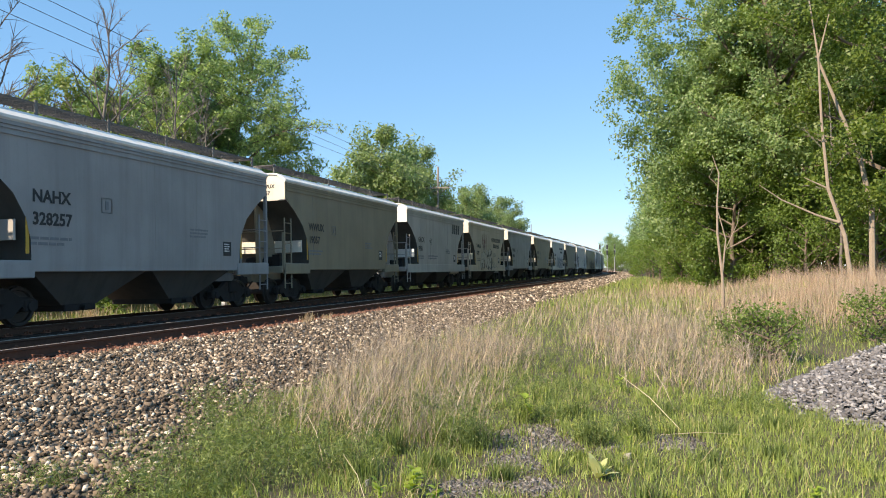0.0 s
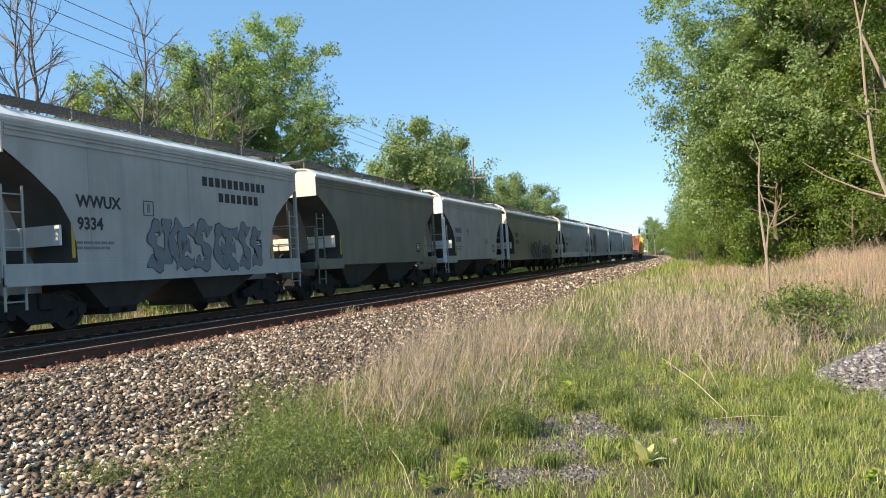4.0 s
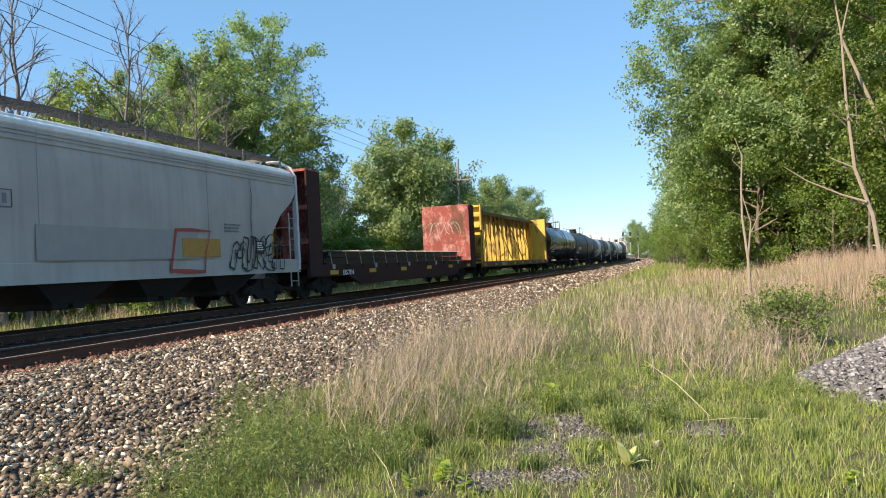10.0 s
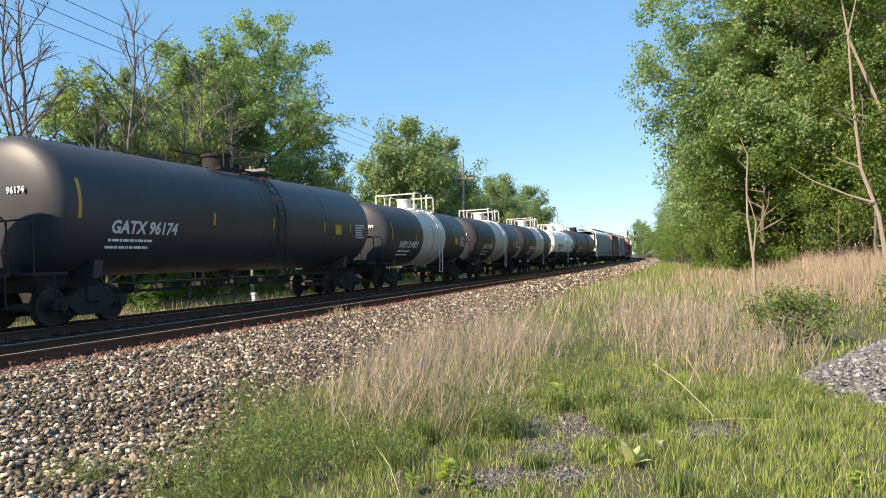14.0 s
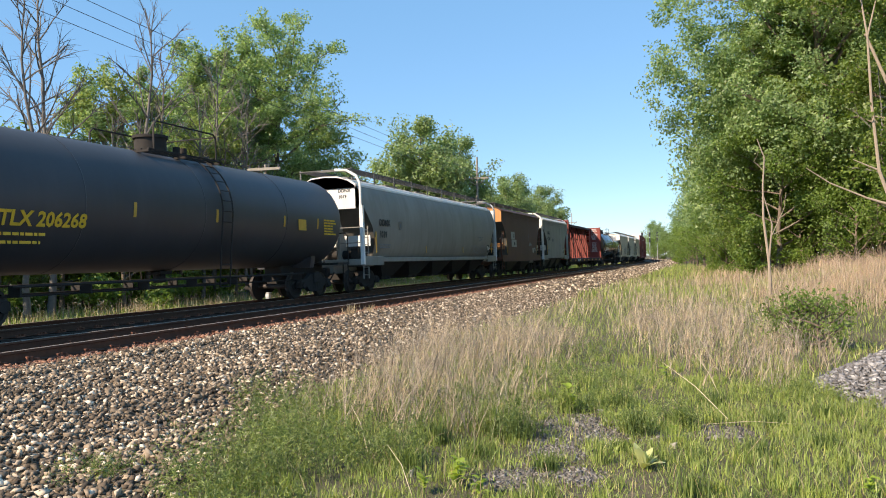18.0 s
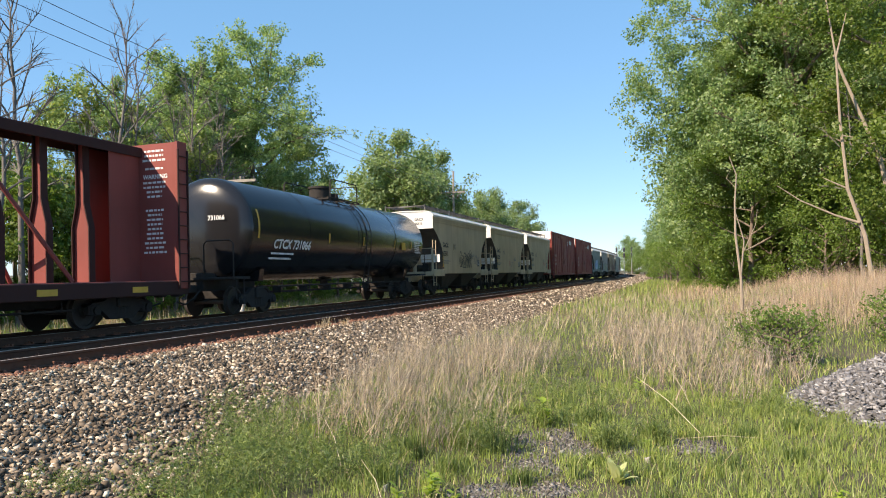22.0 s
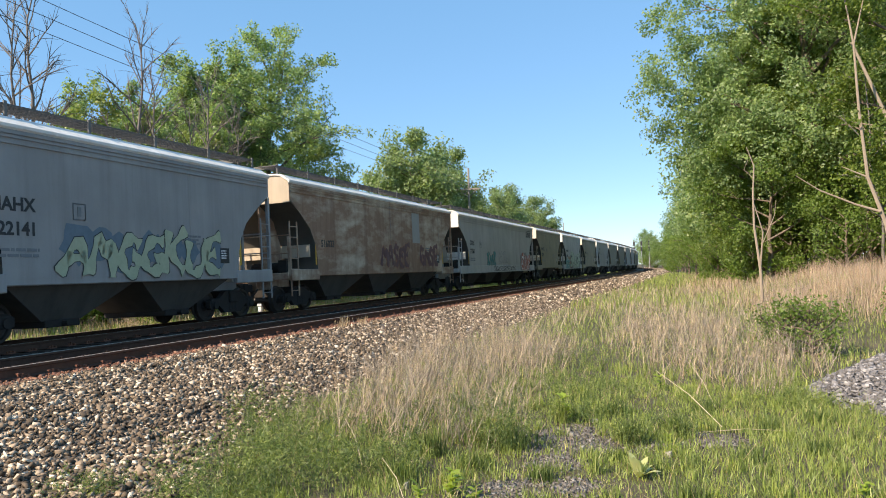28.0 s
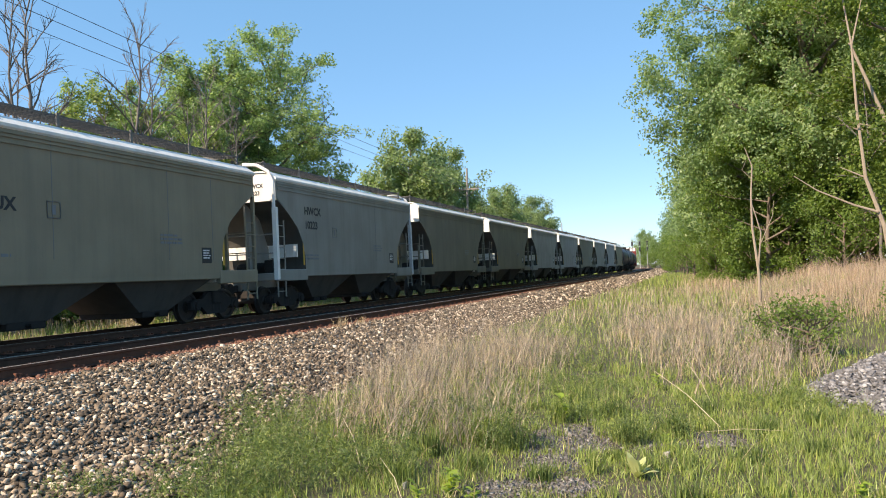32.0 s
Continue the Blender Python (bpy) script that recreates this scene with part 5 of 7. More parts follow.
def boxcar(s, length, label, number, name_z=4.45):
    car = base("boxcar", label, "freight car", "cars of the freight train")
    half = length / 2
    top = 5.30
    part("side_wall", Geo().box(1.50, 1.56, -half, half, 0.86, top, 0.01), RED, car)
    part("side_wall", Geo().box(-1.56, -1.50, -half, half, 0.86, top, 0.01), RED, car)
    n = 14
    for k in range(n + 1):
        y = -half + 0.08 + (length - 0.16) * k / n
        if abs(y) < 2.1:
            continue
        part("side_rib", Geo().prism([(1.555, y - 0.10), (1.60, y - 0.05), (1.60, y + 0.05), (1.555, y + 0.10)], "z", 0.95, top - 0.12), RED, car)
    part("top_rail", Geo().box(1.54, 1.62, -half, half, top - 0.10, top + 0.02, 0.01), RED, car)
    part("sill", Geo().box(1.52, 1.61, -half, half, 0.84, 1.0, 0.01), RED, car)
    part("floor", Geo().box(-1.5, 1.5, -half, half, 0.95, 1.1), DARK, car)
    part("roof", Geo().prism([(-1.6, top), (0, top + 0.14), (1.6, top), (1.6, top - 0.05), (0, top + 0.09), (-1.6, top - 0.05)], "y", -half, half), GALV, car)
    # double plug door
    for y0, y1 in ((-2.05, -0.02), (0.02, 2.05)):
        dr = part("door", Geo().box(1.562, 1.612, y0, y1, 1.12, top - 0.45, 0.012), RED, car)
        for z in (1.7, 2.5, 3.3, 4.1):
            part("door_rib", Geo().box(1.61, 1.635, y0 + 0.08, y1 - 0.08, z, z + 0.08, 0.008), RED, dr)
        yh = y0 + 0.35 if y0 < -1 else y1 - 1.2
        part("lock_rod", Geo().cyl((1.65, yh + 0.5, 1.15), (1.65, yh + 0.5, top - 0.5), 0.024, 6), RED, dr)
        if y0 < -1:
            g = Geo().tube([(1.68, yh + 0.5 + 0.3 * math.cos(a), 2.3 + 0.3 * math.sin(a)) for a in np.linspace(0, 2 * math.pi, 13)], 0.016, 6)
            part("door_wheel", g, DARK, dr)
    for z in (1.06, top - 0.42):
        part("door_track", Geo().box(1.56, 1.66, -4.2, 4.2, z - 0.03, z + 0.03), RED, car)
    for s_ in (-1, 1):
        y = s_ * half
        e = part("end_wall", Geo().box(-1.56, 1.56, y - 0.03, y + 0.03, 0.95, top - 0.75), RED, car, "corrugated red end")
        hi = [(-1.56, top - 0.75), (1.56, top - 0.75), (1.56, top), (0, top + 0.13), (-1.56, top)]
        part("end_gable", Geo().prism(hi, "y", y - 0.035, y + 0.035), WHITE, e, "white upper end panel")
        for k in range(7):
            z = 1.15 + k * 0.5
            poly = [(y, z), (y + s_ * 0.09, z + 0.08), (y + s_ * 0.09, z + 0.30), (y, z + 0.42)]
            part("corrugation", Geo().prism(poly, "x", -1.48, 1.48), RED, e)
        part("corner_post", Geo().box(1.50, 1.60, y - 0.05, y + 0.05, 0.86, top), RED, e)
        part("ladder", ladder(0, -0.22, 0.22, 0.6, 4.4, 9), RED, car, at=pose(1.61, s_ * (half - 0.35), 0))
        part("brake_platform", Geo().box(-0.7, 0.5, min(y, y + s_ * 0.3), max(y, y + s_ * 0.3), 1.22, 1.27), GALV, e)
    letter(car, "GA CX", 0.34, 1.606, -half + 1.5, 2.75, INK["worn"])
    letter(car, number, 0.34, 1.606, -half + 1.5, 2.3, INK["worn"])
    bars(car, 1.606, -half + 1.6, 2.1, 1.2, 2, 0.06, INK["worn"], seed=3)
    name_blocks(car, 1.606, half - 4.8, 4.30, LETTER_WHITE, [0.3] * 4, 0.46)
    bars(car, 1.62, half - 6.4, 4.55, 0.5, 3, 0.07, LETTER_WHITE, seed=4)
    panel(car, "paint_patch", AMBER, 1.604, -half + 1.7, 1.0, 0.3, 0.36)
    panel(car, "data_plate", LETTER_BLACK, 1.61, half - 2.4, 1.9, 0.35, 0.4)
    part("centre_sill", Geo().box(-0.4, 0.4, -half, half, 0.62, 0.96), DARK, car)
    g = Geo()
    for sx_ in (-1, 1):
        g.cyl((sx_ * 0.9, -half + 3, 0.6), (sx_ * 0.9, half - 3, 0.55), 0.025, 6)
    part("brake_rigging", g, DARK, car)
    running_gear(car, half + 0.05, 2.4)
    MOVING.append((car, s + half))


build_hoppers()
build_tanks()
bulkhead_flat(220.0, 21.9)
centre_beam(243.4, 23.35, YELLOW, "scraped yellow centre-beam flat car, empty", "TTZX 25206", paint("worn_yellow_brown_paint", (0.22, 0.14, 0.06), (0.06, 0.045, 0.03), 0.5, 0.75, rust=0.2), 1)
centre_beam(425.6, 22.9, RED_BEAM, "red centre-beam flat car with white instructions, empty", "NOKL 73219", MAROON_SHADED, 2)
boxcar(508.5, 17.1, "red high-cube boxcar with plug doors and white end", "107 84")
boxcar(526.9, 16.6, "red high-cube boxcar with white lettering", "684 01")
boxcar(819.5, 17.0, "red boxcar far down the train", "107 21")
boxcar(838.0, 17.0, "red boxcar near the curve of the line", "107 33")

# ---- sleepers, fastenings, ballast stones ----
RUSTY_STONE = stony("rust_stained_stone", [(0, (0.12, 0.05, 0.032)), (0.5, (0.23, 0.105, 0.065)), (1, (0.34, 0.20, 0.135))])
BALLAST = stony("crushed_ballast_stone", [(0, (0.05, 0.039, 0.028)), (0.42, (0.15, 0.113, 0.077)), (0.70, (0.268, 0.205, 0.143)), (0.88, (0.51, 0.41, 0.30)), (1, (0.84, 0.74, 0.59))])
# dark copy of the ballast; its colour holds the shade of the train
SHADED_STONE = stony("train_shaded_stone", [(0, (0.03, 0.026, 0.022)), (0.7, (0.08, 0.066, 0.052)), (1, (0.16, 0.135, 0.11))])
SLATE_STONE = stony("grey_slate_gravel", [(0, (0.10, 0.095, 0.095)), (0.5, (0.18, 0.174, 0.176)), (0.85, (0.29, 0.282, 0.286)), (1, (0.48, 0.47, 0.47))])
DIRTY_STONE = stony("dirty_brown_grey_gravel", [(0, (0.075, 0.066, 0.056)), (0.6, (0.155, 0.142, 0.126)), (0.92, (0.235, 0.218, 0.198)), (1, (0.38, 0.355, 0.32))])
RS = np.random.RandomState(11)


def build_sleepers():
    for track, centre, y0, count in ((near_track, NEAR_C, -6.0, 280), (far_track, FAR_C, 4.0, 150)):
        meshes = []
        for k in range(4):
            rng = random.Random(k)
            g = Geo().box(-1.30 + rng.uniform(-.05, .05), 1.30 + rng.uniform(-.05, .05), -0.115, 0.115, -0.36, -0.176, 0.015)
            m = clean(g.mesh("sleeper"))
            m.materials.append(TIE_WOOD)
            meshes.append(m)
        rng = random.Random(3)
        for k in range(count):
            s = y0 + 0.53 * k
            x, y, a = on_line(centre + rng.uniform(-0.03, 0.03), s)
            ob = new("sleeper", meshes[k % 4])
            ob.parent = track
            ob.matrix_basis = pose(x, y, bed_z(centre), 0, -1.4, math.degrees(a) + rng.uniform(-1, 1))
        g = Geo()
        for k in range(260):
            s = y0 + 0.53 * (count + k)
            x, y, a = on_line(centre, s)
            c, s_ = math.cos(a), math.sin(a)
            vs = [(x + c * dx - s_ * dy, y + s_ * dx + c * dy, bed_z(centre) + dz + LEAN * dx) for dz in (-0.36, -0.176) for dy in (-0.115, 0.115) for dx in (-1.3, 1.3)]
            g.add(vs, [(0, 2, 3, 1), (4, 5, 7, 6), (0, 1, 5, 4), (2, 6, 7, 3), (0, 4, 6, 2), (1, 3, 7, 5)])
        ob = part("far_sleepers", g, TIE_WOOD, track)
        ob["kind"] = "stuff"
        g = Geo()
        for k in range(150):
            s = y0 + 0.53 * k
            for side in (-1, 1):
                u = centre + side * GAUGE / 2
                z = bed_z(u) - 0.176
                x, y, a = on_line(u, s)
                g.box(x - 0.18, x + 0.18, y - 0.09, y + 0.09, z - 0.004, z + 0.018)
                for dx, dy in ((0.10, 0.05), (-0.10, -0.05), (0.13, -0.05), (-0.13, 0.05)):
                    h = rng.uniform(0.02, 0.06)
                    g.box(x + dx - 0.012, x + dx + 0.012, y + dy - 0.012, y + dy + 0.012, z, z + 0.015 + h)
                    g.box(x + dx - 0.02, x + dx + 0.02, y + dy - 0.017, y + dy + 0.017, z + 0.012 + h, z + 0.025 + h)
                g.box(x + 0.05, x + 0.12, y + 0.13, y + 0.17, z + 0.0, z + 0.05)
        ob = part("rail_fastenings", g, plain("rusted_fastenings", (0.24, 0.105, 0.065), 0.85, 0.1, 0.4, 10), track, "rusted tie plates, spikes and anchors")
        ob["kind"] = "stuff"


CUBE = np.array([[x, y, z] for z in (-1, 1) for y in (-1, 1) for x in (-1, 1)], float)
CUBE_F = np.array([[0, 2, 3, 1], [4, 5, 7, 6], [0, 1, 5, 4], [2, 6, 7, 3], [0, 4, 6, 2], [1, 3, 7, 5]])


SHARD = np.array([[1, 0.1, 0.1], [0.1, 1, -0.1], [-1, -0.1, 0.2], [-0.1, -1, -0.2], [0.25, 0.15, 1], [-0.2, -0.1, -1]]) * 1.25
SHARD_F = np.array([[0, 1, 4], [1, 2, 4], [2, 3, 4], [3, 0, 4], [1, 0, 5], [2, 1, 5], [3, 2, 5], [0, 3, 5]])
BLOCK_F = np.array([[a, b, c] for q in CUBE_F for a, b, c in ((q[0], q[1], q[2]), (q[0], q[2], q[3]))])


def stones(name, xyz, size, mat, label, flat=0.72, blocky=False):
    """Broken stones, all in one mesh: jittered, turned eight-faced shards or six-sided lumps with flat faces."""
    n = len(xyz)
    form, faces = (CUBE * 0.86, BLOCK_F) if blocky else (SHARD, SHARD_F)
    k = len(form)
    v = form[None] * RS.uniform(0.55, 1.35, (n, 1, 3)) + RS.uniform(-0.42, 0.42, (n, k, 3))
    v[:, :, 2] *= flat
    q = RS.normal(size=(n, 4)) * (1.0 if flat > 0.5 else np.array([1, 0.35, 0.35, 1]))
    q[:, 0] += 1.0
    q /= np.linalg.norm(q, axis=1)[:, None]
    w, x, y, z = q.T
    R = np.stack([1 - 2 * (y * y + z * z), 2 * (x * y - z * w), 2 * (x * z + y * w), 2 * (x * y + z * w), 1 - 2 * (x * x + z * z), 2 * (y * z - x * w),
                  2 * (x * z - y * w), 2 * (y * z + x * w), 1 - 2 * (x * x + y * y)], -1).reshape(n, 3, 3)
    v = np.einsum("nij,nkj->nki", R, v) * np.asarray(size).reshape(-1, 1, 1) + np.asarray(xyz)[:, None]
    f = (faces[None] + k * np.arange(n)[:, None, None]).reshape(-1, 3)
    return tagged(new(name, raw_mesh(name, v.reshape(-1, 3), f, mat)), label, "gravel", kind="stuff")


EDGE_Y, EDGE_X = [-10, 4, 5, 7, 11, 17, 49, 141, 400], [-3.2, -3.5, -3.9, -4.75, -5.25, -5.4, -5.0, -5.5, -5.5]


def bed_np(u):
    """Height of the ballast surface over the offset u."""
    k = np.interp(u, [b[0] for b in BED[:6]][::1], [b[1] for b in BED[:6]])
    return k + np.where((u > -17) & (u < -8), LEAN * (u - RAIL_X), 0)


def build_ballast():
    def scatter(n, y0, y1, u0, u1, size, name, mat=BALLAST, label="crushed grey and tan ballast stones"):
        y = y0 + (y1 - y0) * RS.rand(n)
        u = u0 + (u1 - u0) * RS.rand(n)
        edge = np.interp(y, EDGE_Y, EDGE_X)
        keep = u < edge + RS.normal(0, 0.22, n) if u1 > -8 else np.ones(n, bool)
        y, u = y[keep], u[keep]
        z = np.maximum(bed_np(u), ground_np(u, y) if u1 > -8 else -9) + RS.uniform(-0.025, 0.03, len(u))
        stones(name, np.stack([u, y, z], -1), RS.uniform(0.5, 1.25, len(u)) * size * np.where(RS.rand(len(u)) > 0.93, 1.4, 1), mat, label, flat=0.48, blocky=size < 0.027)
    scatter(42000, 3.1, 13, -8.7, -3.2, 0.0262, "ballast_stones")
    scatter(5500, -9, 3.15, -8.7, -3.2, 0.05, "ballast_stones")
    scatter(30000, 13, 34, -8.7, -4.4, 0.034, "ballast_stones")
    scatter(8000, 34, 80, -8.7, -4.4, 0.075, "ballast_stones")
    scatter(4500, 80, 135, -8.8, -4.6, 0.12, "ballast_stones")
    scatter(9000, 4, 45, -9.02, -8.58, 0.034, "rusty_ballast_stones", RUSTY_STONE, "rust-stained stones beside the rail")
    scatter(3500, 4, 30, -12.2, -9.3, 0.04, "shaded_ballast_stones", SHADED_STONE, "stones between the rails, coloured dark for the train's shade")
    # stones past the start of the curve
    n = 2500
    s = 135 + 160 * RS.rand(n)
    u = -8.7 + 3.3 * RS.rand(n)
    a = (s - CURVE_Y) / CURVE_R
    xyz = np.stack([CX + (u - CX) * np.cos(a), CURVE_Y + (u - CX) * np.sin(a), bed_np(u) + 0.02], -1)
    stones("ballast_stones", xyz, 0.17, BALLAST, "crushed ballast stones on the curve")


build_sleepers()
build_ballast()


PATCHES = ((-1.34, 7.6, 0.36), (-1.1, 7.1, 0.32), (-1.2, 6.5, 0.22), (-0.42, 7.4, 0.22), (0.1, 7.75, 0.30), (-1.45, 5.6, 0.28), (-0.95, 5.8, 0.18), (-1.55, 6.85, 0.2))


def build_gravel():
    cx, cy, rad, hgt = 3.42, 10.6, 2.15, 1.0
    n = 11000
    r = rad * np.sqrt(RS.rand(n)) * 1.04
    a = RS.rand(n) * 6.2832
    x, y = cx + r * np.cos(a), cy + r * np.sin(a)
    z = ground_np(x, y) + hgt * np.clip(1 - r / rad, 0, 1) ** 0.9 + 0.08 * np.sin(3 * a) * (1 - r / rad)
    mound = Geo()
    rings = []
    for q in (1.0, 0.8, 0.6, 0.4, 0.2, 0.03):
        ring_ = []
        for k in range(28):
            t = 6.2832 * k / 28
            px, py = cx + rad * q * math.cos(t), cy + rad * q * math.sin(t)
            ring_.append((px, py, float(ground_np(px, py)) + hgt * (1 - q) ** 0.9 + 0.08 * math.sin(3 * t) * (1 - q) - 0.03))
        rings.append(ring_)
    mound.rings(rings)
    pile = tagged(part("gravel_pile", mound, SLATE_STONE, smooth=60), "low heap of blue-grey crushed gravel", "gravel pile")
    ob = stones("loose_gravel", np.stack([x, y, z], -1), RS.uniform(0.014, 0.042, n), SLATE_STONE, "loose blue-grey crushed stones on the heap", 0.32, True)
    # bare patch of gravel in the grass
    n = 9000
    k = RS.choice(len(PATCHES), n, p=[0.2, 0.2, 0.13, 0.09, 0.14, 0.12, 0.07, 0.05])
    px, py, pr = np.array(PATCHES)[k].T
    x, y = px + RS.normal(0, 0.5, n) * pr, py + RS.normal(0, 0.6, n) * pr
    stones("gravel_patch", np.stack([x, y, ground_np(x, y) + 0.002], -1), RS.uniform(0.005, 0.022, n), DIRTY_STONE, "thin grey gravel showing through the grass", 0.4)
    xyz = np.array([(-1.33, 7.72, 0), (-1.27, 7.52, 0), (-1.13, 8.24, 0), (-1.08, 6.97, 0), (-0.33, 6.91, 0), (0.02, 7.39, 0), (-2.2, 5.5, 0)])
    xyz[:, 2] = ground_np(xyz[:, 0], xyz[:, 1]) + 0.02
    for p in xyz:
        g = Geo()
        v = CUBE * RS.uniform(0.014, 0.032, 3) * (1 + RS.uniform(-0.5, 0.2, (8, 3)))
        g.add(v, CUBE_F.tolist())
        tagged(part("stone", g, plain("pale_limestone", (0.40, 0.37, 0.31), 0.9, 0, 0.3, 20), at=Matrix.Translation(p)), "pale limestone lump lying on grey gravel", "stone", "stones on the gravel patch")


build_gravel()

# ---- grass and weeds ----
GRASS = leafy("green_grass_blades", [(0, (0.085, 0.14, 0.024)), (0.45, (0.205, 0.295, 0.056)), (0.88, (0.315, 0.40, 0.098)), (1, (0.52, 0.46, 0.24))], 0.26, patch=4.5, swing=0.36)
GRASS_DARK = leafy("weed_green", [(0, (0.052, 0.09, 0.02)), (0.6, (0.145, 0.21, 0.052)), (1, (0.31, 0.36, 0.13))], 0.28, patch=5.0, swing=0.5)
STRAW = leafy("dry_straw", [(0, (0.24, 0.17, 0.105)), (0.5, (0.40, 0.31, 0.21)), (1, (0.60, 0.50, 0.35))], 0.2, 0.7, patch=4.0, swing=0.4)
STRAW_PINK = leafy("dead_weed_stalks", [(0, (0.14, 0.103, 0.075)), (0.5, (0.32, 0.255, 0.195)), (1, (0.60, 0.515, 0.415))], 0.12, 0.8, patch=4.0, swing=0.45)
TALL_STRAW = leafy("tall_dry_grass", [(0, (0.30, 0.205, 0.15)), (0.5, (0.46, 0.345, 0.26)), (1, (0.64, 0.52, 0.40))], 0.25, 0.7)


def blades(xyz, height, width, lean, bend=0.5):
    """Blades as arrays: three triangles each, tapering and bending over."""
    n = len(xyz)
    a = RS.rand(n) * 6.2832
    side = np.stack([np.cos(a), np.sin(a), 0 * a], -1)
    b = RS.rand(n) * 6.2832
    out = np.stack([np.cos(b), np.sin(b), 0 * b], -1) * (np.abs(RS.normal(0, 1, n)) * lean)[:, None]
    h = np.broadcast_to(height, n)[:, None]
    w = np.broadcast_to(width, n)[:, None]
    up = np.array([0, 0, 1.0])
    mid = xyz + up * h * 0.55 + out * h * 0.35
    tip = xyz + up * h * (1 - 0.25 * bend * np.linalg.norm(out, axis=1)[:, None]) + out * h * (0.8 + 0.4 * bend)
    v = np.stack([xyz - side * w, xyz + side * w, mid - side * w * 0.75, mid + side * w * 0.75, tip], 1)
    f = np.array([[0, 1, 3], [0, 3, 2], [2, 3, 4]])
    return v, f


def gather(lots):
    vs, fs, k = [], [], 0
    for v, f in lots:
        n, m = v.shape[:2]
        vs.append(v.reshape(-1, 3))
        fs.append((f[None] + m * np.arange(n)[:, None, None]).reshape(-1, f.shape[1]) + k)
        k += n * m
    return np.concatenate(vs), np.concatenate(fs)


def spread(n, x0, x1, y0, y1, mask=None, power=1.0):
    x = RS.uniform(x0, x1, n)
    y = y0 + (y1 - y0) * RS.rand(n) ** power
    if mask is not None:
        k = RS.rand(n) < mask(x, y)
        x, y = x[k], y[k]
    return np.stack([x, y, ground_np(x, y) - 0.01], -1)


def clumps(x, y, f=1.0):
    return np.clip(0.5 + 1.4 * rolling(x * 2.3 * f + 7, y * 2.3 * f), 0, 1)


def edge_mask(x, y):
    return smooth_np(-0.05, 0.6, x - np.interp(y, EDGE_Y, EDGE_X))


def ell(x, y, cx, cy, rx, ry):
    return np.clip(1.25 - ((x - cx) / rx) ** 2 - ((y - cy) / ry) ** 2, 0, 1)


def bare(x, y):
    """1 where the gravel patch or the heap keeps the grass out."""
    b = 0
    for cx, cy, r in PATCHES:
        b = np.maximum(b, smooth_np(1.15, 0.75, np.hypot(x - cx, (y - cy) * 0.8) / r * (1 + 0.25 * np.sin(5 * x + 3 * y))))
    heap = smooth_np(2.15, 1.85, np.hypot(x - 3.35, y - 10.6))
    return np.clip(b * 0.78 + heap, 0, 1)


def stuff(name, lots, mat, label, category="grass"):
    v, f = gather(lots)
    return tagged(new(name, raw_mesh(name, v, f, mat)), label, category, kind="stuff")


